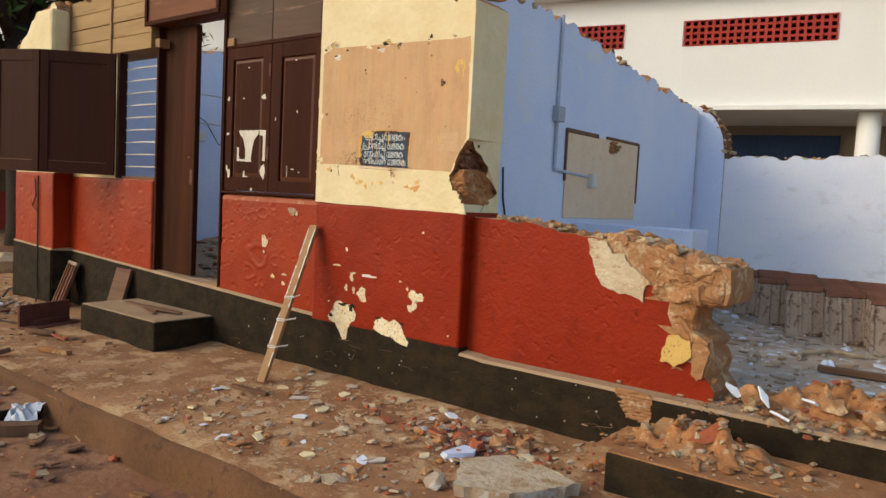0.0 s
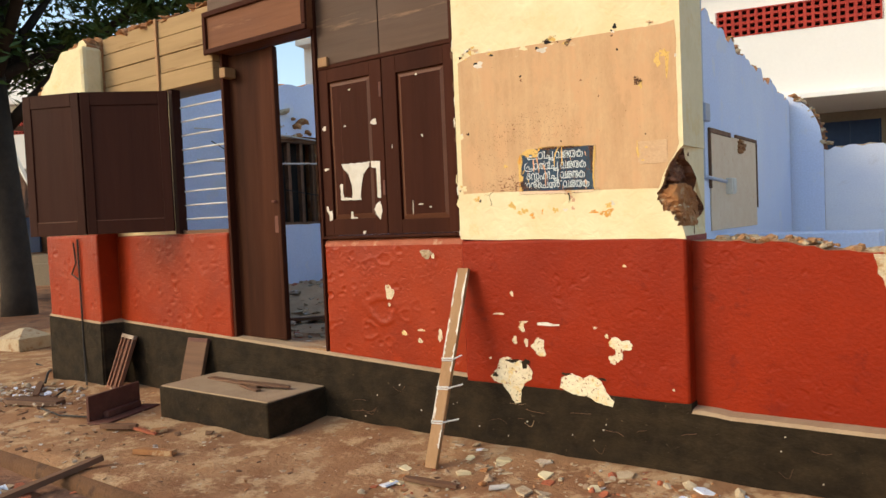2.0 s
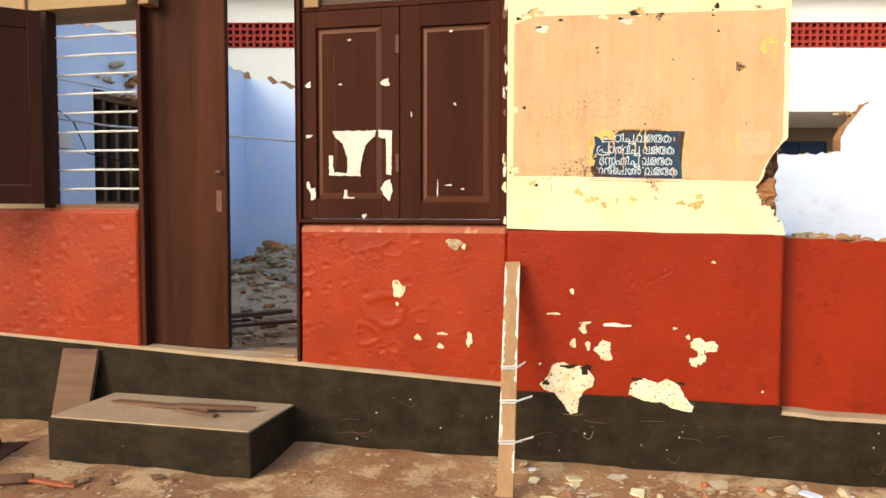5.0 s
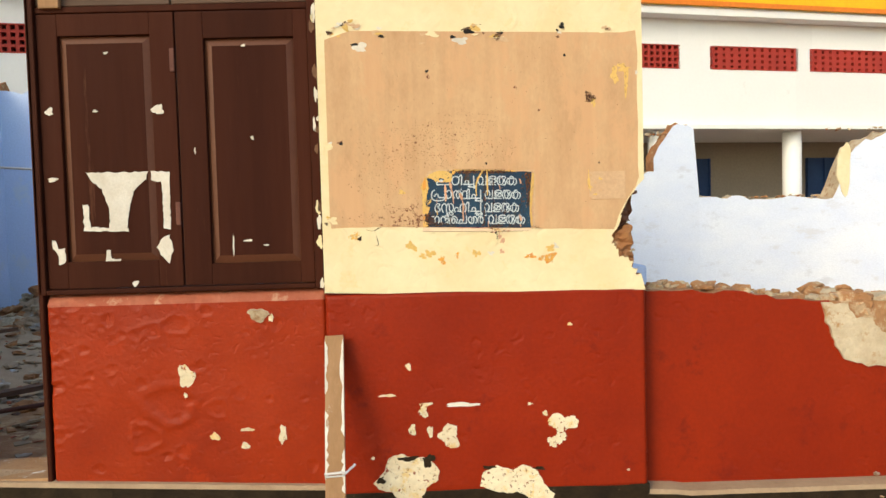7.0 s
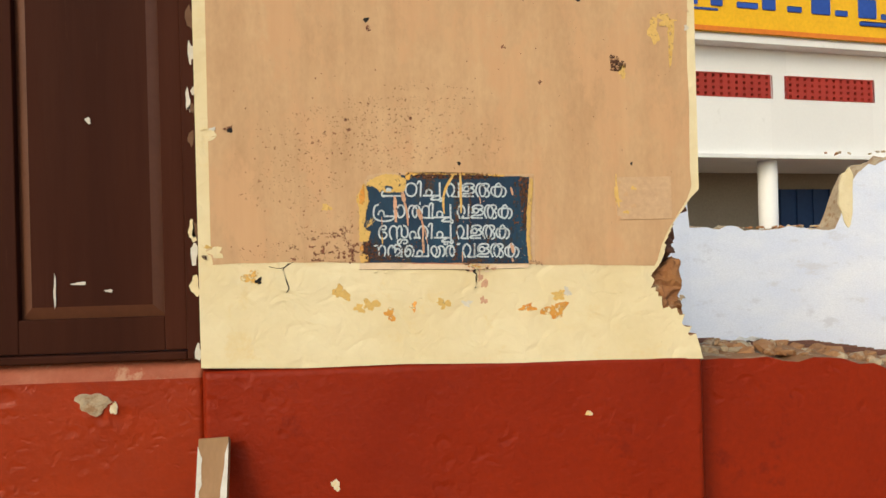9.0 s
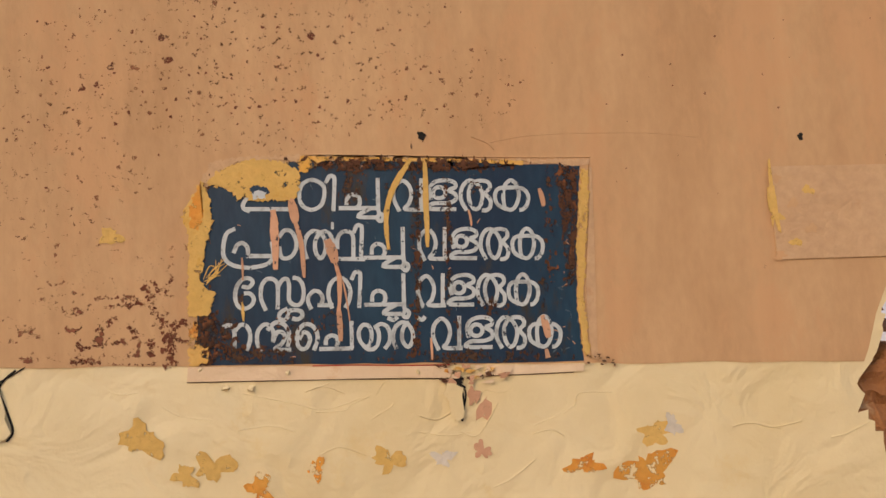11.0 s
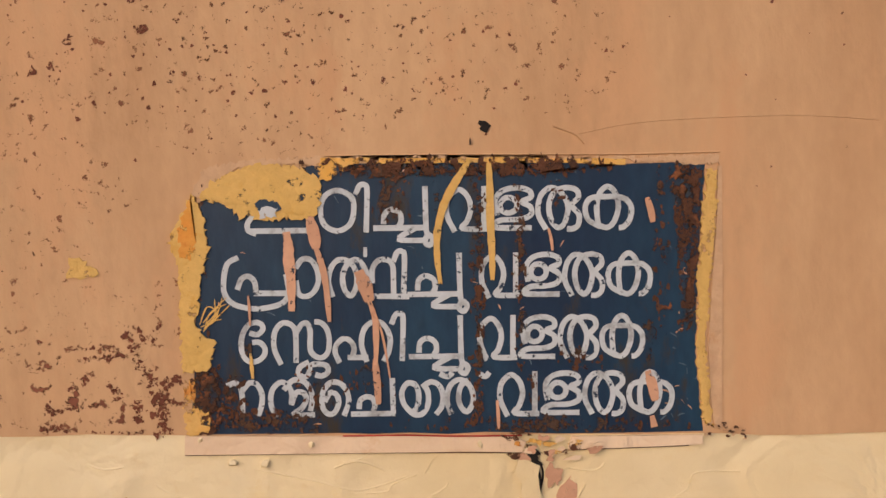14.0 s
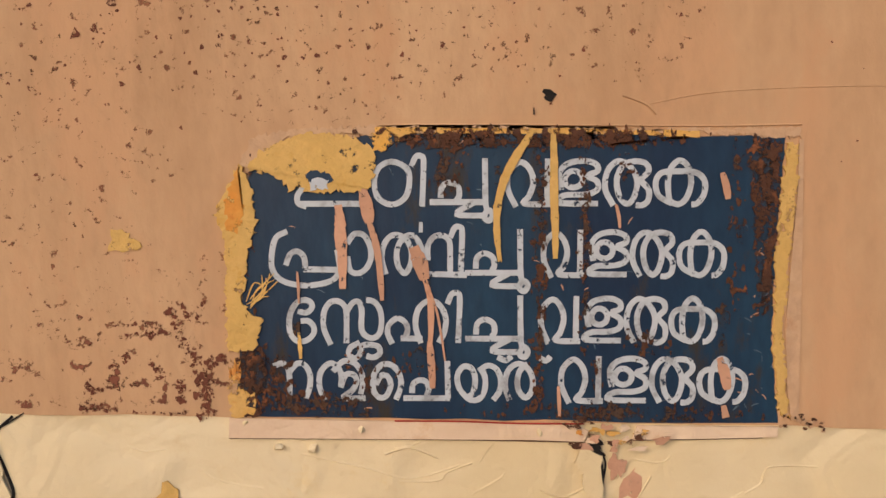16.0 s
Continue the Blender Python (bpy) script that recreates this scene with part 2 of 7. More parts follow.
LETTER = plaster("white_sign_enamel", (0.55, 0.61, 0.64), (0.45, 0.52, 0.55), 0.55, big=38, fine=160, bump=0.12, stain=(0.28, 0.30, 0.31), cover=0.585, stain_scale=38, ragged=0.36, ragged_scale=150, vary=0.02, brushed=0.3)
OCHRE = plaster("flaking_yellow_paint", (0.72, 0.40, 0.085), (0.66, 0.42, 0.14), 0.8, big=24, fine=130, bump=0.3, stain=(0.60, 0.24, 0.05), cover=0.60, stain_scale=28, ragged=0.445, ragged_scale=75)
OCHRE_PALE = plaster("pale_yellow_smear", (0.70, 0.46, 0.150), (0.66, 0.43, 0.13), 0.85, big=24, fine=130, bump=0.3, stain=(0.60, 0.36, 0.09), cover=0.62, stain_scale=36, ragged=0.37, ragged_scale=60, vary=0.03)
ORANGE_FLAKE = plaster("orange_flaking_paint", (0.74, 0.30, 0.05), (0.70, 0.37, 0.08), 0.8, big=24, fine=130, bump=0.3, stain=(0.60, 0.22, 0.04), cover=0.60, stain_scale=28, ragged=0.42, ragged_scale=70)
RUSTY = plaster("rust_brown_stain", (0.115, 0.048, 0.024), (0.055, 0.028, 0.018), 0.85, big=30, fine=150, bump=0.4, stain=(0.20, 0.075, 0.03), cover=0.60, stain_scale=60, ragged=0.45, ragged_scale=170)
FLESH = plaster("pink_drip_paint", (0.62, 0.36, 0.23), (0.55, 0.31, 0.19), 0.7, big=30, fine=130, bump=0.2, stain=(0.40, 0.2, 0.12), cover=0.66, stain_scale=60, ragged=0.36, ragged_scale=140)
SCUFF = plaster("pale_blue_scuff", (0.10, 0.16, 0.20), (0.07, 0.12, 0.17), 0.6, big=30, bump=0.1, ragged=0.40, ragged_scale=200)
RUST_HAZE = plaster("thin_rust_haze", (0.095, 0.050, 0.028), (0.05, 0.034, 0.026), 0.8, big=30, fine=150, bump=0.2, stain=(0.15, 0.06, 0.025), cover=0.62, stain_scale=60, ragged=0.52, ragged_scale=110)
SPECK = plaster("mould_speck", (0.22, 0.075, 0.040), (0.12, 0.042, 0.026), 0.9, big=40, bump=0.3, ragged=0.44, ragged_scale=260)
TAN_PALE = plaster("lifted_tan_paint", (0.57, 0.375, 0.22), (0.62, 0.42, 0.25), 0.85, big=12, fine=90, bump=0.25, stain=(0.52, 0.31, 0.165), cover=0.62, stain_scale=18, waves=2.0, wave_scale=25, vary=0.02)
BARE = plaster("bare_undercoat", (0.68, 0.57, 0.38), (0.76, 0.67, 0.48), 0.85, big=9, fine=50, bump=0.5, stain=(0.64, 0.46, 0.20), cover=0.57, stain_scale=14, ragged=0.37, ragged_scale=60)
CREAM_PINK = plaster("pinkish_cream_limewash", (0.72, 0.55, 0.37), (0.75, 0.60, 0.42), 0.8, big=8, fine=60, bump=0.25, stain=(0.64, 0.44, 0.27), cover=0.62, stain_scale=20, grain=0.15, vary=0.02, waves=2.5, wave_scale=30)
MOULD = plaster("mould_bloom", (0.26, 0.10, 0.055), (0.16, 0.058, 0.034), 0.9, big=40, fine=200, bump=0.3, ragged=0.565, ragged_scale=62)
MOULD_FINE = plaster("mould_dots", (0.30, 0.13, 0.065), (0.19, 0.08, 0.042), 0.9, big=40, fine=200, bump=0.3, ragged=0.60, ragged_scale=120)
LATERITE = plaster("crumbling_laterite", (0.42, 0.225, 0.105), (0.33, 0.155, 0.065), 0.95, big=9, fine=45, bump=1.0, stain=(0.50, 0.36, 0.22), cover=0.56, stain_scale=12)
LEAF = plaster("tree_leaf", (0.075, 0.12, 0.028), (0.045, 0.085, 0.020), 0.6, big=2, bump=0.1)
BARK = plaster("tree_bark", (0.055, 0.040, 0.030), (0.035, 0.026, 0.020), 0.9, big=6, bump=0.9)
ROOF_TILE = plaster("hut_roof_tile", (0.25, 0.135, 0.085), (0.19, 0.10, 0.065), 0.9, big=2, bump=0.5)
SLAB = plaster("stained_limewash", (0.66, 0.56, 0.40), (0.52, 0.41, 0.27), 0.9, big=12, fine=45, bump=0.9, stain=(0.42, 0.25, 0.12), cover=0.58, stain_scale=11)
RUBBLE = [CORE, MORTAR, BRICK, DUST, STEP_TOP]


# ---- mesh helpers ----
def mesh_object(name, bm, mat, smooth=False):
    me = bpy.data.meshes.new(name)
    bmesh.ops.recalc_face_normals(bm, faces=bm.faces)
    bm.to_mesh(me)
    bm.free()
    for one in mat if isinstance(mat, (list, tuple)) else (mat,):
        me.materials.append(one)
    if smooth:
        me.polygons.foreach_set("use_smooth", [True] * len(me.polygons))
    return new(name, me)


def part(name, bm, mat, parent, label="", smooth=False):
    ob = mesh_object(name, bm, mat, smooth)
    ob.parent = parent
    if label:
        ob["label"] = label
    return ob


def thing(name, label, category, at=(0, 0, 0), group="", kind="", turn=0.0):
    ob = new(name)
    ob.empty_display_size = 0.1
    ob.matrix_basis = pose(*at, 0, 0, turn)
    return tagged(ob, label, category, group, kind)


def single(name, bm, mat, label, category, at=(0, 0, 0), group="", kind="", turn=0.0, smooth=False):
    ob = mesh_object(name, bm, mat, smooth)
    ob.matrix_basis = pose(*at, 0, 0, turn)
    return tagged(ob, label, category, group, kind)


def box(bm, x0, x1, y0, y1, z0, z1, bevel=0.0, idx=0, m=None):
    b2 = bmesh.new()
    bmesh.ops.create_cube(b2, size=1)
    bmesh.ops.transform(b2, matrix=Matrix.Translation(((x0 + x1) / 2, (y0 + y1) / 2, (z0 + z1) / 2)) @ Matrix.Diagonal((x1 - x0, y1 - y0, z1 - z0, 1)), verts=b2.verts)
    if bevel:
        bmesh.ops.bevel(b2, geom=b2.edges[:], offset=bevel, segments=2, affect="EDGES", profile=0.5)
    return absorb(bm, b2, idx, m)


def absorb(bm, b2, idx=0, m=None):
    if m is not None:
        bmesh.ops.transform(b2, matrix=m, verts=b2.verts)
    vs = [bm.verts.new(v.co) for v in b2.verts]
    b2.verts.index_update()
    for f in b2.faces:
        nf = bm.faces.new([vs[v.index] for v in f.verts])
        nf.material_index = idx if idx >= 0 else f.material_index
    b2.free()
    return bm


def boxed(x0, x1, y0, y1, z0, z1, bevel=0.004):
    return box(bmesh.new(), x0, x1, y0, y1, z0, z1, bevel)


def tube(points, r, seg=8, bm=None, r1=None):
    """A round bar along a line of points, tapering from r to r1."""
    bm = bm or bmesh.new()
    pts = [Vector(p) for p in points]
    rings = []
    for i, p in enumerate(pts):
        d = (pts[min(i + 1, len(pts) - 1)] - pts[max(i - 1, 0)]).normalized()
        a = d.orthogonal().normalized() if not rings else (rings_a - d * rings_a.dot(d)).normalized()
        rings_a = a
        b = d.cross(a)
        rr = r if r1 is None else r + (r1 - r) * i / (len(pts) - 1)
        rings.append([bm.verts.new(p + rr * (math.cos(2 * math.pi * k / seg) * a + math.sin(2 * math.pi * k / seg) * b)) for k in range(seg)])
    for u, w in zip(rings, rings[1:]):
        for k in range(seg):
            bm.faces.new((u[k], u[(k + 1) % seg], w[(k + 1) % seg], w[k]))
    bm.faces.new(rings[0][::-1])
    bm.faces.new(rings[-1])
    return bm


def rock(bm, c, size, r, idx=0, flat=0.7):
    """One broken lump with flat facets, size = half widths."""
    b2 = bmesh.new()
    largest = max(size) if isinstance(size, tuple) else size
    bmesh.ops.create_icosphere(b2, subdivisions=3 if largest > 0.09 else 2 if largest > 0.045 else 1, radius=1)
    o = Vector((r.uniform(0, 50), r.uniform(0, 50), r.uniform(0, 50)))
    for v in b2.verts:
        v.co *= r.uniform(0.62, 1.15) if largest <= 0.045 else 0.95 + 0.55 * noise.noise(v.co * 1.3 + o) + 0.28 * noise.noise(v.co * 3.4 + o) + r.uniform(-0.04, 0.04)
        v.co.z = max(v.co.z, -0.55)
    s = size if isinstance(size, tuple) else (size * r.uniform(0.7, 1.4), size * r.uniform(0.7, 1.2), size * flat * r.uniform(0.6, 1.1))
    m = Matrix.Translation(c) @ Euler((r.uniform(-0.4, 0.4), r.uniform(-0.4, 0.4), r.uniform(0, 6.3))).to_matrix().to_4x4() @ Matrix.Diagonal((*s, 1))
    return absorb(bm, b2, idx, m)


def chip(bm, c, w, d, h, r, idx=0, tilt=0.25):
    """A flat broken flake or splinter."""
    k = r.randint(4, 6)
    m = Matrix.Translation(c) @ Euler((r.uniform(-tilt, tilt), r.uniform(-tilt, tilt), r.uniform(0, 6.3))).to_matrix().to_4x4()
    ring = [(w * math.cos(2 * math.pi * i / k + r.uniform(-0.4, 0.4)) * r.uniform(0.6, 1.1), d * math.sin(2 * math.pi * i / k + r.uniform(-0.4, 0.4)) * r.uniform(0.6, 1.1)) for i in range(k)]
    lo = [bm.verts.new(m @ Vector((x, y, -h / 2))) for x, y in ring]
    hi = [bm.verts.new(m @ Vector((x, y, h / 2))) for x, y in ring]
    fs = [bm.faces.new(hi), bm.faces.new(lo[::-1])] + [bm.faces.new((lo[i], lo[(i + 1) % k], hi[(i + 1) % k], hi[i])) for i in range(k)]
    for f in fs:
        f.material_index = idx
    return bm


def crumbled(bm, x0, x1, y0, y1, z_low, z_top, seed, idx=0, amp=0.03, cuts=26):
    """A broken masonry mass with worn edges, pits and thin weathered layers; z_low and z_top give its heights along x."""
    b2 = bmesh.new()
    bmesh.ops.create_cube(b2, size=1)
    bmesh.ops.subdivide_edges(b2, edges=b2.edges[:], cuts=cuts, use_grid_fill=True)
    for v in b2.verts:
        q = v.co * 2
        k = (abs(q.x) ** 7 + abs(q.y) ** 7 + abs(q.z) ** 7) ** (1 / 7)
        q = q / max(k, 1) * 0.5
        x = x0 + (x1 - x0) * (q.x + 0.5)
        za, zb = z_low(x), z_top(x)
        p = Vector((x, y0 + (y1 - y0) * (q.y + 0.5), za + (zb - za) * (q.z + 0.5)))
        s = p + Vector((seed, 0, 0))
        p += amp * noise.noise_vector(s * 9) + 0.45 * amp * noise.noise_vector(s * 24) + 0.3 * amp * noise.noise_vector(s * 60)
        p.y += 0.010 * noise.noise(Vector((s.x * 8, 0, s.z * 85)))
        v.co = p
    return absorb(bm, b2, idx)


def interp(prof, s):
    for (a, za), (b, zb) in zip(prof, prof[1:]):
        if s <= b:
            return za + (zb - za) * (s - a) / max(b - a, 1e-6) if s >= a else prof[0][1]
    return prof[-1][1]


def ragged_wall(prof, base, depth, axis="x", at=0.0, jag=0.03, step=0.05, seed=1, rows=1):
    """A wall whose broken top follows prof = (along, height) with jagged courses; slot 0 face, slot 1 broken top and ends, slot 2 back face."""
    r = random.Random(seed)
    bm = bmesh.new()
    s0, s1 = prof[0][0], prof[-1][0]
    n = max(2, int((s1 - s0) / step))
    P = lambda s, d, z: Vector((s, at + d, z)) if axis == "x" else Vector((at + d, s, z))
    cols, jj = [], 0.0
    for i in range(n + 1):
        s = s0 + (s1 - s0) * i / n
        if i % 2 == 0 or r.random() < 0.5:
            jj = r.uniform(-jag, jag)
        z = interp(prof, s) + jj
        zm = z + r.uniform(-jag, jag * 0.6)
        cols.append([bm.verts.new(P(s, d, zz)) for d, zz in ((0, base), (0, z), (depth * 0.33, zm + jag * 0.3), (depth * 0.66, zm + r.uniform(-jag, jag)), (depth, z + r.uniform(-jag, jag)), (depth, base))])
    for u, w in zip(cols, cols[1:]):
        for k in range(5):
            f = bm.faces.new((u[k], u[k + 1], w[k + 1], w[k]))
            f.material_index = 0 if k == 0 else 2 if k == 4 else 1
    for col in (cols[0], cols[-1]):
        bm.faces.new(col).material_index = 1
    return bm


def blob(cx, cz, w, h, seed, jag=0.22, n=26, y=-0.0015, bm=None, idx=0, t=0.0012):
    """A thin flake of paint on the facade, with an uneven edge."""
    r = random.Random(seed)
    bm = bm or bmesh.new()
    ph = [r.uniform(0, 6.3) for _ in range(4)]
    top, bot = [], []
    for i in range(n):
        a = 2 * math.pi * i / n
        k = 1 + jag * (math.sin(2 * a + ph[0]) * 0.5 + math.sin(3 * a + ph[1]) * 0.6 + math.sin(5 * a + ph[2]) * 0.45 + math.sin(9 * a + ph[3]) * 0.2) + r.uniform(-jag, jag) * 0.35
        x, z = cx + w / 2 * k * math.cos(a), cz + h / 2 * k * math.sin(a)
        top.append(bm.verts.new((x, y, z)))
        bot.append(bm.verts.new((x, y + t, z)))
    bm.faces.new(top).material_index = idx
    for i in range(n):
        bm.faces.new((top[i], top[(i + 1) % n], bot[(i + 1) % n], bot[i])).material_index = idx
    return bm


# ---- ground, apron and plinth ----
def sheet(xs, ys, height, mat_name, mat):
    bm = bmesh.new()
    grid = [[bm.verts.new((x, y, height(x, y))) for y in ys] for x in xs]
    for i in range(len(xs) - 1):
        for j in range(len(ys) - 1):
            bm.faces.new((grid[i][j], grid[i + 1][j], grid[i + 1][j + 1], grid[i][j + 1]))
    return mesh_object(mat_name, bm, mat, True)


def bumps(x, y, k, amp):
    return amp * noise.fractal(Vector((x * k, y * k, 3.1)), 0.8, 2.1, 4)


def span(a, b, step):
    return [a + (b - a) * i / max(1, round((b - a) / step)) for i in range(max(1, round((b - a) / step)) + 1)]


far_l, far_r = [-3000, -800, -250, -90, -40, -22], [16, 30, 80, 250, 800, 3000]
tagged(sheet(far_l + span(-14, 8, 0.14) + far_r, far_l + span(-6, 12, 0.16) + far_r,
             lambda x, y: -0.19 + (bumps(x, y, 1.2, 0.02) if abs(x + 3) < 11 and abs(y - 3) < 9 else 0.0), "ground", YARD),
       "red-brown earth yard strewn with dust and debris", "ground", kind="structure")

KERB_Y = -1.47
pav = thing("pavement", "raised dusty apron with a worn plastered kerb edge", "pavement", kind="structure")


def apron_z(x, y):
    edge = max(0.0, (KERB_Y + 0.10 - y) / 0.10)
    return bumps(x, y, 2.2, 0.016) - 0.035 * edge * edge + 0.02 * max(0, 1 - abs(y) / 0.3)


top = sheet(span(-9.0, 5.2, 0.075), [KERB_Y - 0.012] + span(KERB_Y + 0.015, 0.05, 0.075), apron_z, "apron_top", EARTH)
top.parent = pav
bm = bmesh.new()
rows = []
for x in span(-9.0, 5.2, 0.1):
    w = 0.006 * noise.noise(Vector((x * 2.3, 0, 0))) + 0.006 * noise.noise(Vector((x * 9, 4, 0)))
    rows.append([bm.verts.new((x, KERB_Y + dy + w, z)) for dy, z in ((0.03, -0.004 + 1.2 * w), (-0.008, -0.022 + w), (-0.02, -0.055), (-0.022, -0.13), (-0.05, -0.22))])
for u, w in zip(rows, rows[1:]):
    for k in range(4):
        bm.faces.new((u[k], u[k + 1], w[k + 1], w[k]))
part("kerb_face", bm, KERB, pav, smooth=True)
part("apron_side", boxed(-9.0, -8.98, KERB_Y, 4.9, -0.25, -0.01, 0), KERB, pav)
part("apron_side", boxed(-9.0, -5.2, 0.03, 5.6, -0.25, -0.008, 0), EARTH, pav)


def lower_z(x, y):
    edge = max(0.0, (x + 1.60) / 0.10)
    return -0.080 - 0.03 * edge * edge + bumps(x, y, 2.4, 0.014)


def lower_x(y):
    return -1.47 + 0.10 * (y + 1.5) + 0.012 * noise.noise(Vector((y * 5, 2, 0)))


low_top = sheet(span(-9.0, -1.62, 0.09) + [-1.58, -1.55, -1.52], [-3.05] + span(-2.9, KERB_Y - 0.02, 0.09), lower_z, "ledge_top", YARD)
for v in low_top.data.vertices:
    if v.co.x > -1.65:
        v.co.x += lower_x(v.co.y) + 1.52
low_top.parent = pav
bm = bmesh.new()
rows = []
for y in span(-3.05, KERB_Y - 0.01, 0.05):
    x = lower_x(y)
    rows.append([bm.verts.new(p) for p in ((x - 0.004, y, -0.094), (x + 0.010, y, -0.115), (x + 0.012, y, -0.16), (x + 0.03, y, -0.24))])
for u, w in zip(rows, rows[1:]):
    for k in range(3):
        bm.faces.new((u[k], u[k + 1], w[k + 1], w[k]))
part("ledge_face", bm, BLACK, pav, "dark edge of the lower dirt ledge", True)
part("ledge_face", boxed(-9.0, -1.62, -3.06, -3.04, -0.26, -0.085, 0), KERB, pav)


def plinth_z(x):
    return max(0.325, 0.358 - 0.045 * (x - 0.0)) if x < 0.6 else 0.325


# plinth: a black painted base with a rounded dusty ledge
bm = bmesh.new()
rows = []
for x in span(-5.22, 5.0, 0.06):
    z = plinth_z(x)
    y0 = 0.0 if x > -4.36 else -0.17
    w = 0.006 * noise.noise(Vector((x * 3, 1, 0)))
    rows.append([bm.verts.new((x, y0 + dy + w, zz)) for dy, zz in ((0.0, -0.08), (-0.003, 0.12), (0.0, z - 0.02), (0.010, z - 0.004), (0.13, z + 0.006))])
for u, w in zip(rows, rows[1:]):
    for k in range(4):
        bm.faces.new((u[k], u[k + 1], w[k + 1], w[k])).material_index = 0 if k < 2 else 1
PLINTH_Y = y0
plinth = thing("plinth", "black-painted masonry plinth with a dusty ledge, chipped at one spot", "plinth", kind="structure")
part("plinth_face", bm, [BLACK, STEP_TOP], plinth)
bm = bmesh.new()
box(bm, 0.6, 5.0, 0.12, 5.2, -0.05, 0.323, 0)
part("floor_slab", boxed(-5.2, 0.58, 0.12, 5.2, -0.05, 0.37, 0), EARTH, plinth, "earth-covered floor")
part("floor_slab", bm, DUST, plinth, "dusty broken floor")
part("plinth_end", boxed(-5.21, -5.19, -0.165, 5.2, -0.1, 0.52, 0), BLACK, plinth)
bm = bmesh.new()
cells = {}
for i in range(25):
    for k in range(19):
        x, z = 1.432 + 0.008 * i, 0.172 + 0.0088 * k
        inside = x < 1.625 + 0.004 * math.sin(90 * z) and z > interp([(1.43, 0.30), (1.45, 0.24), (1.50, 0.19), (1.565, 0.172), (1.62, 0.178)], x) + 0.006 * math.sin(70 * x)
        if inside:
            cells[i, k] = bm.verts.new((x + 0.002 * math.sin(55 * z), y0 - 0.004 - 0.007 * noise.noise(Vector((x * 30, 4, z * 110))), z))
for (i, k) in list(cells):
    q = [(i, k), (i + 1, k), (i + 1, k + 1), (i, k + 1)]
    if all(c in cells for c in q):
        bm.faces.new([cells[c] for c in q])
part("chipped_hole", bm, LATERITE, plinth, "hole showing laterite core")

# ---- facade walls ----
front = thing("wall_front", "plastered facade with red dado below cream and tan paint, partly knocked down", "wall", kind="structure")


# pier with the painted sign: outline with a bite out of its corner
outline = [(-0.83, 1.165), (0.44, 1.142), (0.425, 1.20), (0.40, 1.225), (0.375, 1.265), (0.335, 1.285), (0.318, 1.32), (0.308, 1.36), (0.335, 1.395), (0.345, 1.44),
           (0.36, 1.475), (0.39, 1.52), (0.415, 1.555), (0.44, 1.58), (0.44, 2.36), (0.36, 2.41), (0.30, 2.36), (0.16, 2.47), (-0.1, 2.52), (-0.4, 2.62), (-0.83, 2.66)]
rr = random.Random(3)
fine = []
for (xa, za), (xb, zb) in zip(outline, outline[1:] + outline[:1]):
    broken = xa < 0.439 and xb > 0.29 and 1.15 < za < 1.58
    k = 5 if broken else 1
    for i in range(k):
        j = rr.uniform(-0.009, 0.009) if broken and i else 0
        fine.append((xa + (xb - xa) * i / k + j, za + (zb - za) * i / k + j))
bm = bmesh.new()
fr = [bm.verts.new((x, 0, z)) for x, z in fine]
mid = [bm.verts.new((x - (0.03 * rr.random() if 1.16 < z < 1.58 and 0.29 < x < 0.438 else 0), 0.17, z)) for x, z in fine]
bk = [bm.verts.new((x, 0.34, z)) for x, z in fine]
bm.faces.new(fr)
bm.faces.new(bk[::-1])
for a, b in ((fr, mid), (mid, bk)):
    for i in range(len(fine)):
        j = (i + 1) % len(fine)
        f = bm.faces.new((a[i], a[j], b[j], b[i]))
        zc, xc = (fine[i][1] + fine[j][1]) / 2, (fine[i][0] + fine[j][0]) / 2
        f.material_index = 1 if (1.17 < zc < 1.58 and 0.28 < xc < 0.43) or zc > 2.3 and xc > -0.82 and abs(xc - 0.44) > 0.01 else 0
part("cream_pier", bm, [CREAM, CORE], front, "cream limewashed pier, corner broken to the core")
part("pier_base", boxed(-0.835, 0.445, -0.002, 0.30, -0.05, 0.362, 0.004), BLACK, front)
bm = bmesh.new()
torn = [(0.338, 1.62), (0.02, 1.62), (0.03, 1.585), (0.075, 1.555), (0.10, 1.52), (0.15, 1.49), (0.165, 1.455), (0.215, 1.43), (0.235, 1.40), (0.225, 1.375), (0.27, 1.345), (0.30, 1.30), (0.325, 1.275), (0.30, 1.245), (0.24, 1.225), (0.215, 1.195), (0.16, 1.16), (0.338, 1.16)]
near_, far_ = [[bm.verts.new((x + 0.012 * math.sin(40 * z), y, z)) for y, z in torn] for x in (0.4265, 0.36)]
bm.faces.new(near_)
bm.faces.new(far_[::-1])
for i in range(len(torn)):
    j = (i + 1) % len(torn)
    bm.faces.new((near_[i], near_[j], far_[j], far_[i])).material_index = 1
part("pier_back", bm, [CREAM, CORE_DARK], front, "cream side face torn behind the broken corner")
# broken core inside the bite
bm = bmesh.new()
for i in range(60):
    z = rng.uniform(1.20, 1.56)
    edge = 0.31 + 0.09 * abs(z - 1.34) / 0.22
    rock(bm, (edge + rng.uniform(-0.03, 0.03), rng.uniform(0.03, 0.30), z), rng.uniform(0.018, 0.042), rng)
crumbled(bm, 0.285, 0.385, 0.05, 0.31, lambda x: 1.36, lambda x: 1.58, 21.0, 0, 0.035, 26)
crumbled(bm, 0.29, 0.41, 0.03, 0.31, lambda x: 1.17, lambda x: 1.40, 4.0, 1, 0.03, 26)
part("broken_core", bm, [CORE_DARK, CORE], front, "crumbling laterite core")
bm = bmesh.new()
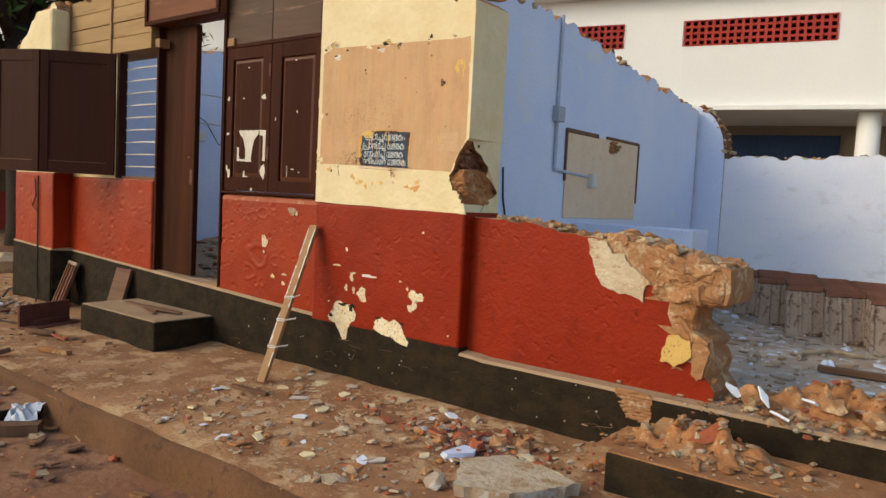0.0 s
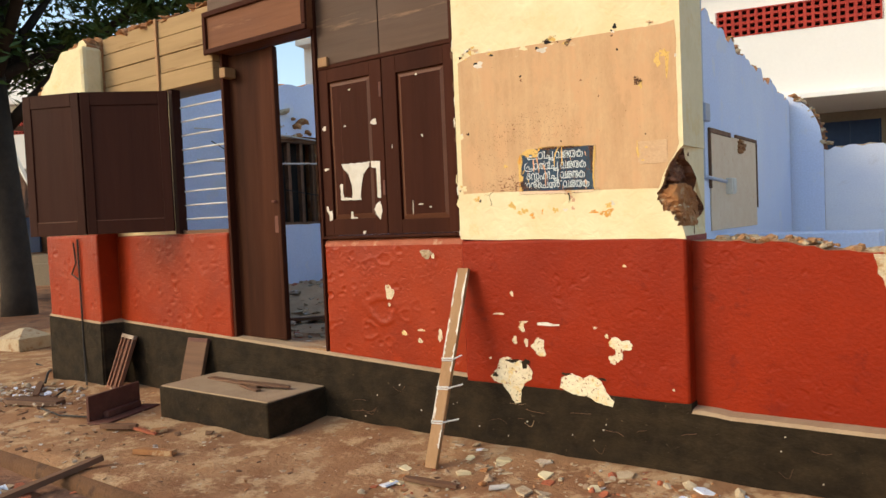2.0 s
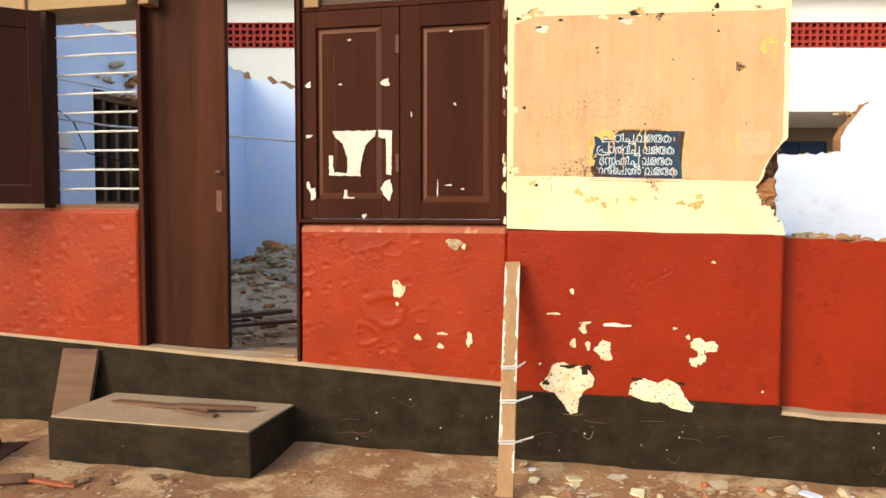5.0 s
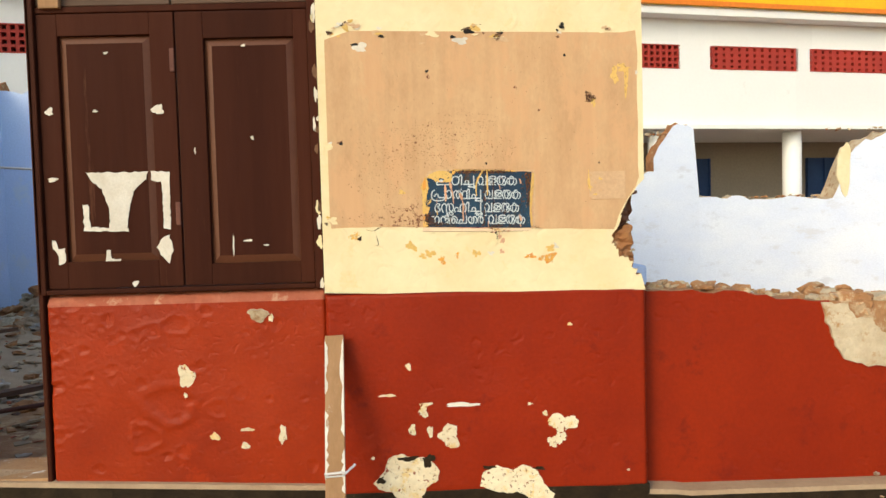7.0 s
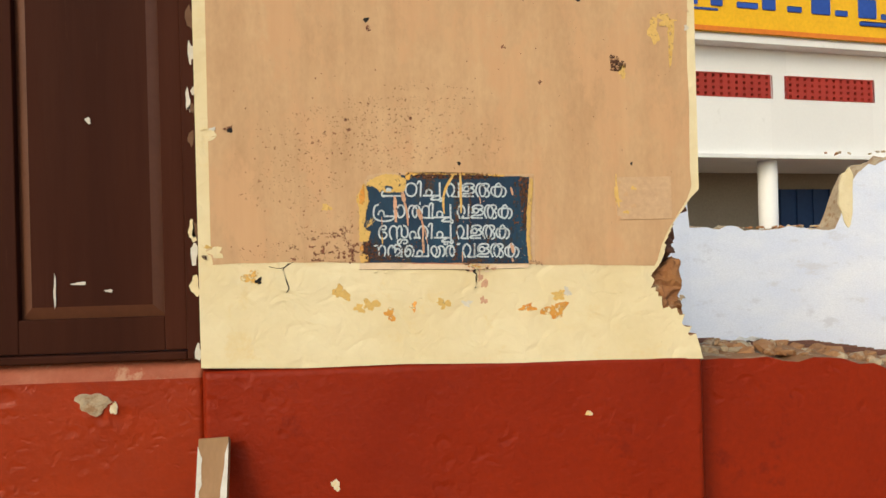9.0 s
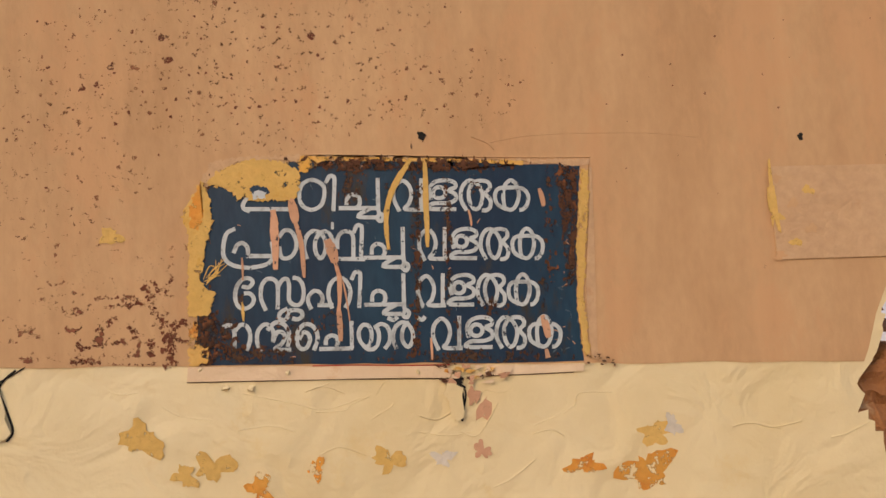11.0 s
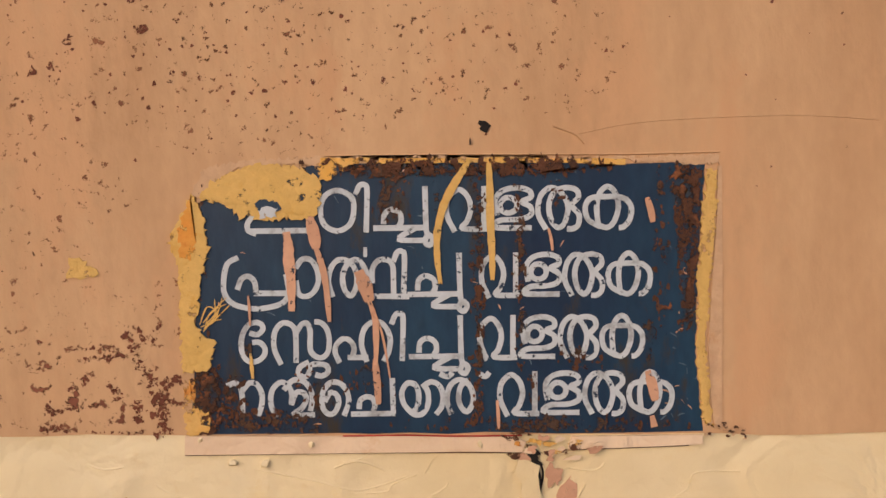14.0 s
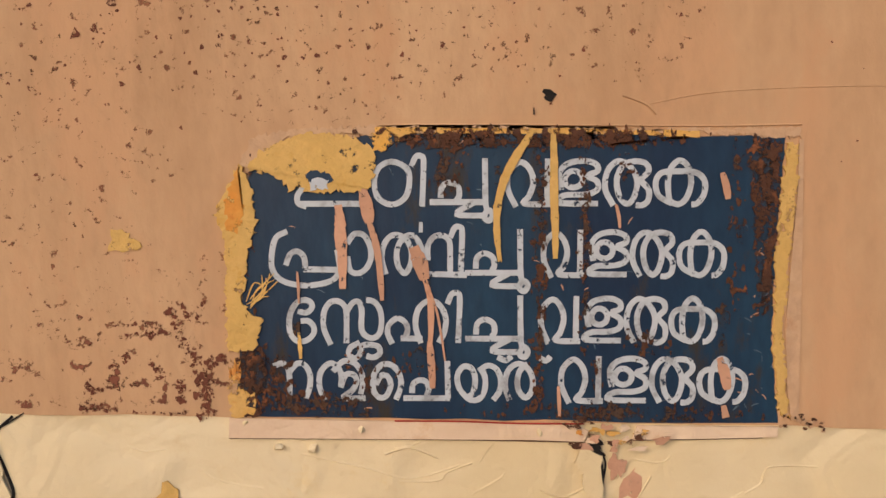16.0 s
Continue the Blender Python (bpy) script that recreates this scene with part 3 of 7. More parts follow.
for i in range(26):
    z = rng.uniform(1.17, 1.30)
    rock(bm, (0.36 + rng.uniform(-0.03, 0.05), rng.uniform(0.01, 0.3), z), rng.uniform(0.008, 0.02), rng)
part("loose_mortar", bm, MORTAR, front)

# tan distemper field on the pier with wavy edges
bm = bmesh.new()
edge = [(-0.795, 1.418)]
for x in span(-0.795, 0.318, 0.035)[1:]:
    edge.append((x, interp([(-0.8, 1.419), (-0.62, 1.4195), (-0.44, 1.4135), (0.0, 1.3975), (0.34, 1.385)], x) + rr.uniform(-0.0012, 0.0012)))
edge += [(0.325, 1.40), (0.338, 1.44), (0.355, 1.475), (0.384, 1.52), (0.408, 1.555), (0.420, 1.59)]
for z in span(1.63, 2.16, 0.09):
    edge.append((0.420 + rr.uniform(-0.006, 0.004), z))
for x in span(0.36, -0.70, 0.085):
    edge.append((x, interp([(-0.75, 2.185), (-0.55, 2.168), (-0.44, 2.148), (0.42, 2.154)], x) + rr.uniform(-0.012, 0.007)))
for z in span(2.15, 1.47, 0.1):
    edge.append((-0.795 + rr.uniform(-0.007, 0.005), z))
a = [bm.verts.new((x, -0.0012, z)) for x, z in edge]
b = [bm.verts.new((x, 0.002, z)) for x, z in edge]
bm.faces.new(a)
for i in range(len(a)):
    bm.faces.new((a[i], a[(i + 1) % len(a)], b[(i + 1) % len(a)], b[i]))
part("tan_panel", bm, TAN, front, "tan distemper panel with specks and holes")

def battered(name, x0, x1, y0, y1, z0, z1, mats, seed, n, sizes, lean=1.0, round_top=0.03, step=0.009, scars=(), sill=0.0):
    """A painted wall block whose face is knocked with many shallow hollows; lean > 1 crowds them to low x, scars are larger ones."""
    r = random.Random(seed)
    xs, zs_ = np.array(span(x0, x1, step)), np.array(span(z0, z1, step))
    X, Z = np.meshgrid(xs, zs_, indexing="ij")
    dip = 0.0022 * np.sin(7 * X + seed) * np.sin(9 * Z + 2 * seed) + 0.0010 * np.sin(23 * X + 3 * Z) * np.sin(19 * Z - 5 * X)
    holes = [(x0 + (x1 - x0) * r.random() ** lean, z0 + (z1 - z0) * r.random() ** 0.8, r.choice(sizes), r.uniform(0.07, 0.14)) for _ in range(n)] + [(*h, 0.03) for h in scars]
    for cx, cz, rad, deep in holes:
        a, b_, ph = r.uniform(0.7, 1.4), r.uniform(0.6, 1.1), r.uniform(0, 6.3)
        dx, dz = (X - cx) * a, (Z - cz) / b_
        q = np.hypot(dx, dz) / rad * (1 + 0.10 * np.sin(3 * np.arctan2(dz, dx) + ph) + 0.06 * np.sin(7 * np.arctan2(dz, dx) - ph))
        dip += deep * rad * np.clip(1 - q ** 3, 0, 1) - 0.05 * rad * np.exp(-((q - 1.2) / 0.22) ** 2)
    top = np.clip((Z - (z1 - round_top)) / round_top, 0, 1)
    Y = y0 + np.maximum(dip, -0.003) + round_top * (1 - np.sqrt(np.maximum(0.0, 1 - top ** 2)))
    side = np.minimum(X - x0, x1 - X)
    Y += 0.012 * np.clip(1 - side / 0.012, 0, 1) ** 2
    nx_, nz_ = X.shape
    verts = np.stack([X, Y, Z], -1).reshape(-1, 3).tolist()
    faces, slots = [], []
    for i in range(nx_ - 1):
        for k in range(nz_ - 1):
            a = i * nz_ + k
            faces.append((a, a + nz_, a + nz_ + 1, a + 1))
            slots.append(1 if zs_[k] > z1 - sill else 0)
    ring = [i * nz_ for i in range(nx_)] + [(nx_ - 1) * nz_ + k for k in range(1, nz_)] + [i * nz_ + nz_ - 1 for i in range(nx_ - 2, -1, -1)] + [k for k in range(nz_ - 2, 0, -1)]
    base_ = len(verts)
    verts += [(verts[i][0], y1, verts[i][2]) for i in ring]
    for i in range(len(ring)):
        j = (i + 1) % len(ring)
        faces.append((ring[i], base_ + i, base_ + j, ring[j]))
        slots.append(1 if sill and verts[ring[i]][2] > z1 - 0.001 else 0)
    me = bpy.data.meshes.new(name)
    me.from_pydata(verts, [], faces)
    for one in mats:
        me.materials.append(one)
    me.polygons.foreach_set("material_index", slots)
    me.polygons.foreach_set("use_smooth", [i < (nx_ - 1) * (nz_ - 1) for i in range(len(faces))])
    ob = new(name, me)
    ob.parent = front
    return ob


# wall under the closed shutter and beside the door
battered("shutter_dado", -1.935, -0.832, 0.030, 0.34, 0.36, 1.185, [RED_PITTED, RED_DUSTY_SKYLIT], 3, 190, (0.007, 0.009, 0.011, 0.014, 0.018, 0.026), 1.7, 0.05, 0.0068, ((-1.464, 0.74, 0.10), (-1.278, 0.712, 0.04), (-1.19, 0.772, 0.028), (-1.43, 1.052, 0.045), (-1.53, 1.03, 0.04), (-1.568, 0.60, 0.06), (-1.08, 0.94, 0.02), (-1.037, 0.617, 0.035)), 0.05)
battered("window_dado", -4.38, -2.905, 0.015, 0.34, 0.36, 1.265, [RED_PITTED, RED_DUSTY_SKYLIT], 5, 190, (0.010, 0.014, 0.020, 0.030), 0.9, 0.03, 0.012, (), 0.02)
battered("pier_dado", -0.83, 0.44, 0.0, 0.34, 0.358, 1.155, [RED], 9, 34, (0.007, 0.010, 0.014, 0.018), 1.0, 0.006, 0.010, ((0.02, 1.04, 0.022), (0.02, 0.985, 0.014), (0.13, 0.95, 0.014), (0.38, 1.10, 0.02)))
# end pilaster, red below and cream above with a broken top
battered("pilaster_dado", -5.21, -4.37, -0.158, 0.34, 0.50, 1.285, [RED_PITTED], 7, 110, (0.010, 0.014, 0.020, 0.030), 1.0, 0.012, 0.012)
part("pilaster_base", boxed(-5.215, -4.365, -0.16, 0.30, -0.1, 0.505, 0.004), BLACK, front)
bm = ragged_wall([(-5.21, 2.50), (-5.1, 2.60), (-4.98, 2.62), (-4.9, 2.80), (-4.72, 2.86), (-4.36, 2.88)], 1.285, 0.45, "x", -0.15, 0.035, 0.05, 11)
part("pilaster_shaft", bm, [CREAM, CORE, CREAM], front, "cream pilaster with a broken top")
bm = bmesh.new()
for i in range(46):
    x = rng.uniform(-5.2, -4.4)
    rock(bm, (x, rng.uniform(-0.14, 0.25), interp([(-5.21, 2.50), (-5.1, 2.60), (-4.98, 2.62), (-4.9, 2.80), (-4.72, 2.86), (-4.36, 2.88)], x) + 0.01), rng.uniform(0.025, 0.06), rng, rng.choice((0, 0, 1)))
part("broken_crown", bm, [CORE, MORTAR], front, "broken laterite on the pilaster")
bm = bmesh.new()
box(bm, -4.72, -4.345, -0.20, -0.02, 2.40, 2.84, 0.035)
part("pilaster_cap", bm, CREAM, front)
bm = bmesh.new()
lo_ = [bm.verts.new((x, y, 1.26)) for x, y in ((-4.37, 0.03), (-3.5, 0.03), (-3.5, 0.07), (-4.0, 0.34), (-4.37, 0.34))]
hi_ = [bm.verts.new((v.co.x, v.co.y, 2.40)) for v in lo_]
bm.faces.new(hi_)
bm.faces.new(lo_[::-1])
for i in range(5):
    bm.faces.new((lo_[i], lo_[(i + 1) % 5], hi_[(i + 1) % 5], hi_[i])).material_index = 1 if i in (2, 3) else 0
part("jamb_wall", bm, [CREAM, BLUE], front, "cream jamb with a splayed blue reveal")

# lintel beam over the open window, cast against boards
beam = thing("lintel_beam", "board-marked tan concrete beam over the open window", "beam", kind="structure")
for k in range(4):
    z0 = 2.375 + k * 0.135
    part("board_course", boxed(-4.36, -2.93, -0.012 + 0.004 * (k % 2), 0.30, z0, z0 + 0.131, 0.006), CONCRETE, beam)
part("downpipe_strip", boxed(-3.60, -3.572, -0.030, -0.012, 2.28, 2.93, 0.005), RAW_WOOD, beam, "thin batten")
bm = bmesh.new()
for i in range(26):
    x = -4.5 + 1.5 * rng.random()
    rock(bm, (x, rng.uniform(0.03, 0.22), 2.92), (rng.uniform(0.05, 0.11), 0.06, rng.uniform(0.02, 0.05)), rng)
part("brick_course", bm, CORE, beam, "broken brick left on top")

# low broken wall beside the pier
low = [(0.44, 1.13), (0.62, 1.125), (0.8, 1.115), (0.95, 1.095), (1.15, 1.06), (1.3, 1.07), (1.5, 1.05), (1.75, 0.99), (1.88, 0.965)]
lw = thing("wall_low", "knee-high remains of a red-painted wall, broken to yellow laterite", "wall", kind="structure")
YL = 0.085


def end_x(z):
    return 1.92 if z > 0.80 else 1.72 + 0.02 * math.sin(z * 40) if z > 0.62 else 1.84 if z > 0.42 else 1.88


bm = bmesh.new()
zs = [0.31, 0.38, 0.44, 0.50, 0.56, 0.61, 0.66, 0.72, 0.78, 0.82, 0.88, 0.93, 1.0]
r2 = random.Random(5)
nx = 34
grid = []
for i in range(nx + 1):
    col = []
    for z in zs:
        x = 0.44 + (end_x(z) - 0.44) * i / nx
        t = interp(low, x) + r2.uniform(-0.01, 0.008)
        zz = 0.31 + (t - 0.31) * (z - 0.31) / (1.0 - 0.31) if z > 0.8 else z
        jog = r2.uniform(-0.012, 0.012) if i == nx else 0
        fr_ = bm.verts.new((x + jog, YL, zz))
        col.append((fr_, bm.verts.new((x + jog * 1.5 + (0.02 if i == nx else 0), YL + 0.30, zz + r2.uniform(-0.01, 0.01)))))
    grid.append(col)
for i in range(nx):
    for j in range(len(zs) - 1):
        f = bm.faces.new((grid[i][j][0], grid[i + 1][j][0], grid[i + 1][j + 1][0], grid[i][j + 1][0]))
        x, z = grid[i][j][0].co.x, grid[i][j][0].co.z
        bare = z > interp([(1.17, 1.04), (1.22, 0.93), (1.28, 0.83), (1.38, 0.80), (1.5, 0.77), (1.6, 0.76), (1.645, 0.70), (1.655, 0.49), (1.78, 0.44), (1.95, 0.42)], x) and x > 1.17
        f.material_index = 1 if bare else 0
        bm.faces.new((grid[i][j][1], grid[i][j + 1][1], grid[i + 1][j + 1][1], grid[i + 1][j][1])).material_index = 2
    bm.faces.new((grid[i][-1][0], grid[i + 1][-1][0], grid[i + 1][-1][1], grid[i][-1][1])).material_index = 1
for j in range(len(zs) - 1):
    bm.faces.new((grid[-1][j][0], grid[-1][j][1], grid[-1][j + 1][1], grid[-1][j + 1][0])).material_index = 1
part("wall_body", bm, [RED, LATERITE, BLUE], lw)
bm = bmesh.new()
crumbled(bm, 1.22, 1.90, YL + 0.006, YL + 0.31, lambda x: interp([(1.2, 0.97), (1.3, 0.88), (1.5, 0.80), (1.6, 0.765), (1.92, 0.775)], x), lambda x: interp(low, x) + 0.015, 2.0, cuts=34)
crumbled(bm, 1.56, 1.905, YL - 0.022, YL + 0.28, lambda x: 0.77 if x < 1.72 else 0.785, lambda x: interp(low, x) - 0.01, 5.0)
part("laterite_face", bm, LATERITE, lw, "rough yellow laterite face")
bm = bmesh.new()
for i in range(150):
    x = 0.5 + 1.42 * rng.random() ** 0.8
    rock(bm, (x, YL + rng.uniform(0.04, 0.28), interp(low, x) + 0.005), rng.uniform(0.012, 0.04) * (1.0 if x < 1.2 else 1.3), rng, rng.choice((0, 0, 1)))
part("broken_top", bm, [LATERITE, MORTAR], lw, "crumbled laterite along the broken top")
bm = bmesh.new()
crumbled(bm, 1.60, 1.775, YL + 0.012, YL + 0.29, lambda x: 0.56, lambda x: 0.83, 8.0, 1, 0.025, 16)
crumbled(bm, 1.64, 1.845, YL + 0.006, YL + 0.29, lambda x: 0.42, lambda x: 0.63, 11.0, 0, 0.02, 16)
for i in range(40):
    z = rng.uniform(0.36, 0.98)
    rock(bm, (end_x(z) - 0.03 + rng.uniform(-0.05, 0.02), YL + rng.uniform(0.05, 0.28), z), rng.uniform(0.012, 0.035), rng, rng.choice((0, 0, 1)))
part("broken_end", bm, [LATERITE, CORE], lw, "ragged end of laterite blocks")


def flake(pts, y, t, mat, seed, label=""):
    """A thick hanging piece of plaster with a torn outline, leaning off the wall."""
    r = random.Random(seed)
    out = []
    for (xa, za), (xb, zb) in zip(pts, pts[1:] + pts[:1]):
        n = max(2, int(math.hypot(xb - xa, zb - za) / 0.02))
        out += [(xa + (xb - xa) * i / n + r.uniform(-0.006, 0.006), za + (zb - za) * i / n + r.uniform(-0.006, 0.006)) for i in range(n)]
    b = bmesh.new()
    fa = [b.verts.new((x, y + r.uniform(-0.002, 0.002), z)) for x, z in out]
    ba = [b.verts.new((x, y + t, z)) for x, z in out]
    b.faces.new(fa)
    for i in range(len(fa)):
        b.faces.new((fa[i], fa[(i + 1) % len(fa)], ba[(i + 1) % len(fa)], ba[i]))
    part("plaster_flake", b, mat, lw, label)


flake([(1.655, 0.617), (1.635, 0.55), (1.616, 0.488), (1.65, 0.487), (1.689, 0.476), (1.735, 0.50), (1.769, 0.527), (1.765, 0.60), (1.70, 0.63)], YL - 0.024, 0.02, OCHRE_PALE, 3, "hanging yellow plaster flake")
flake([(1.775, 0.60), (1.769, 0.527), (1.781, 0.438), (1.80, 0.425), (1.822, 0.43), (1.854, 0.57), (1.82, 0.605)], YL - 0.016, 0.02, LATERITE, 4, "loose brown plaster flake")
flake([(1.185, 1.057), (1.20, 1.0), (1.223, 0.937), (1.25, 0.88), (1.277, 0.827), (1.33, 0.81), (1.382, 0.792), (1.45, 0.785), (1.506, 0.762), (1.514, 0.833), (1.545, 0.859), (1.50, 0.90), (1.44, 0.93), (1.40, 0.985), (1.33, 0.99), (1.291, 1.046)], YL - 0.012, 0.016, SLAB, 5, "bare cream undercoat")

# ---- rooms behind ----
part_wall = thing("wall_partition", "light blue cross wall with a jagged broken top", "wall", kind="structure")
bm = ragged_wall([(0.30, 2.52), (0.85, 2.60), (1.2, 2.66), (1.7, 2.66), (2.2, 2.60), (2.75, 2.54), (3.3, 2.48), (4.0, 2.42), (4.45, 2.38), (4.9, 2.36)], 0.30, -0.27, "y", 0.05, 0.05, 0.07, 21)
part("wall_body", bm, [BLUE, CORE, BLUE], part_wall)
bm = bmesh.new()
for i in range(110):
    y = rng.uniform(0.35, 4.85)
    rock(bm, (rng.uniform(-0.18, 0.03), y, interp([(0.3, 2.54), (1.5, 2.68), (4.6, 2.39)], y) + 0.01), rng.uniform(0.03, 0.06), rng, rng.choice((0, 1)))
part("broken_top", bm, [CORE, MORTAR], part_wall)
part("blue_return", boxed(-0.22, 0.10, 0.325, 0.40, 0.3, 2.5, 0.004), BLUE, part_wall)

back = thing("wall_back", "pale blue rear wall, broken off at different heights", "wall", kind="structure")
bm = ragged_wall([(0.34, 1.86), (0.40, 1.84), (0.9, 1.83), (1.6, 1.84), (2.02, 1.88)], 0.28, 0.28, "x", 4.95, 0.025, 0.06, 31)
part("wall_body", bm, [PALE, MORTAR, PALE], back)
bm = ragged_wall([(0.03, 2.42), (0.12, 2.38), (0.20, 2.30), (0.27, 2.20), (0.33, 2.04), (0.36, 1.86)], 0.28, 0.30, "x", 4.935, 0.02, 0.03, 36)
part("corner_return", bm, [BLUE, CORE_DARK, BLUE], back, "blue corner piece with a broken edge")
bm = bmesh.new()
for i in range(60):
    q = rng.random()
    rock(bm, (0.06 + 0.31 * q + rng.uniform(-0.02, 0.03), rng.uniform(4.92, 5.2), interp([(0.0, 2.42), (0.4, 2.30), (0.7, 2.18), (1.0, 1.88)], q)), rng.uniform(0.02, 0.045), rng, rng.choice((0, 0, 1)))
part("broken_edge", bm, [CORE, MORTAR], back, "stepped laterite along the broken edge")
bm = ragged_wall([(2.02, 2.05), (2.12, 2.20), (2.3, 2.42), (2.44, 2.36), (2.5, 2.2), (2.51, 1.6)], 0.28, 0.28, "x", 4.952, 0.03, 0.05, 32)
part("wall_stub", bm, [PALE, CORE, PALE], back)
bm = ragged_wall([(2.51, 1.59), (3.2, 1.57), (4.0, 1.55), (4.06, 1.8), (4.16, 2.02), (4.34, 2.16), (4.6, 2.26), (5.0, 2.3)], 0.28, 0.28, "x", 4.954, 0.025, 0.06, 33)
part("wall_body", bm, [PALE, MORTAR, PALE], back)
bm = ragged_wall([(1.6, 1.2), (2.4, 1.9), (3.2, 2.25), (4.2, 2.3), (4.96, 2.28)], 0.28, 0.28, "y", 4.58, 0.03, 0.06, 34)
part("side_wall", bm, [PALE, MORTAR, PALE], back)
part("yellow_edge", blob(4.09, 1.86, 0.16, 0.5, 6, 0.2, y=4.945, t=0.02), CREAM, back, "yellow painted broken jamb")
bm = bmesh.new()
for i in range(90):
    x = rng.uniform(0.4, 4.6)
    z = 1.84 if x < 2 else 1.58 if 2.55 < x < 3.95 else 2.3
    rock(bm, (x, rng.uniform(4.98, 5.2), z), rng.uniform(0.012, 0.04), rng, rng.choice((0, 1)))
part("broken_top", bm, [CORE, MORTAR], back)
bm = ragged_wall([(-5.2, 2.98), (-4.8, 2.95), (-4.5, 2.85), (-4.2, 2.74), (-3.9, 2.8), (-3.2, 2.66), (-2.0, 2.5), (-0.22, 2.42)], 0.28, 0.28, "x", 4.90, 0.05, 0.08, 35)
part("wall_body", bm, [BLUE, CORE, BLUE], back)
part("low_cross_wall", boxed(0.05, 1.06, 2.05, 2.40, 0.3, 1.085, 0.01), BLUE, back, "low blue counter wall")

left = thing("wall_left", "blue end wall with a barred window opening", "wall", kind="structure")
for nm, prof, base in (("wall_body", [(0.2, 2.45), (0.8, 2.6), (2.14, 2.9)], 0.3), ("wall_body", [(3.02, 2.98), (4.9, 2.98)], 0.3), ("wall_below", [(2.14, 1.30), (3.02, 1.30)], 0.3)):
    part(nm, ragged_wall(prof, base, -0.30, "y", -4.87, 0.02 if base < 1 and prof[0][1] > 1.5 else 0.004, 0.08, 41), [BLUE, CORE, CREAM], left)
part("wall_above", ragged_wall([(2.14, 2.9), (3.02, 2.96)], 2.34, -0.30, "y", -4.87, 0.03, 0.08, 42), [BLUE, CORE, CREAM], left)
bm = bmesh.new()
for i in range(40):
    rock(bm, (-4.86 + rng.uniform(-0.2, 0.03), rng.uniform(2.15, 3.0), 2.38 + rng.uniform(-0.06, 0.22)), rng.uniform(0.03, 0.07), rng, rng.choice((0, 0, 1)))
part("broken_head", bm, [CORE, MORTAR], left, "broken laterite above the window")

win = thing("window_1", "old wooden window with upright bars in the end wall", "window", (-5.0, 2.14, 1.30), kind="structure")
for y in (0.0, 0.22, 0.40, 0.60, 0.80):
    part("bar", boxed(-0.03, 0.03, y + 0.02, y + 0.07, 0.03, 0.98, 0.004), OLD_WOOD, win)
part("head_rail", boxed(-0.05, 0.05, 0.0, 0.88, 0.97, 1.04, 0.004), OLD_WOOD, win)
part("sill", boxed(-0.12, 0.13, 0.0, 0.88, 0.0, 0.03, 0.004), OLD_WOOD, win)
part("backing", boxed(-0.17, -0.15, 0.0, 0.88, 0.0, 1.04, 0), DARK, win, "dark panel behind the bars")

# ---- door ----
door = thing("door_1", "double wooden door in a dark frame, one leaf closed and the other gone", "door", (-2.94, 0, 0.44), kind="structure")
part("door_frame", boxed(0.036, 0.066, 0.028, 0.16, 0.0, 2.14, 0.006), WOOD, door, "left jamb")
part("door_frame", boxed(0.982, 1.002, 0.02, 0.16, -0.02, 2.6, 0.006), WOOD, door, "right jamb")
leaf = part("door_leaf", boxed(0.064, 0.545, 0.085, 0.125, 0.04, 2.10, 0.005), WOOD_DOOR, door, "closed dark brown leaf")
part("latch", tube([(0.50, 0.07, 1.02), (0.50, 0.055, 1.02), (0.53, 0.052, 1.02)], 0.008), RUST, leaf)
part("latch_plate", boxed(0.485, 0.52, 0.078, 0.085, 0.80, 0.92, 0.002), RUST, leaf)
part("astragal", boxed(0.525, 0.555, 0.07, 0.085, 0.04, 2.10, 0.006), WOOD_DOOR, leaf)
part("threshold", boxed(0.0, 0.985, 0.025, 0.30, -0.06, 0.016, 0.006), RAW_WOOD, door, "worn wooden threshold")
lint = part("lintel", boxed(-0.03, 1.01, -0.035, 0.15, 2.115, 2.40, 0.006), WOOD_H, door, "reddish wooden lintel plank")
part("moulding", boxed(-0.035, 1.015, -0.055, -0.035, 2.105, 2.145, 0.008), WOOD, lint)
part("moulding", boxed(-0.035, 1.015, -0.055, -0.035, 2.37, 2.41, 0.008), WOOD, lint)
part("side_moulding", boxed(-0.035, 0.0, -0.055, -0.035, 2.145, 2.37, 0.006), WOOD, lint)
part("side_moulding", boxed(0.975, 1.015, -0.055, -0.035, 2.145, 2.37, 0.006), WOOD, lint)
part("upper_board", boxed(-0.02, 0.99, -0.01, 0.13, 2.405, 2.62, 0.006), WOOD_UP, lint)
part("wedge", boxed(0.085, 0.15, -0.018, 0.08, 1.93, 2.0, 0.005), RAW_WOOD, door, "raw wood block")


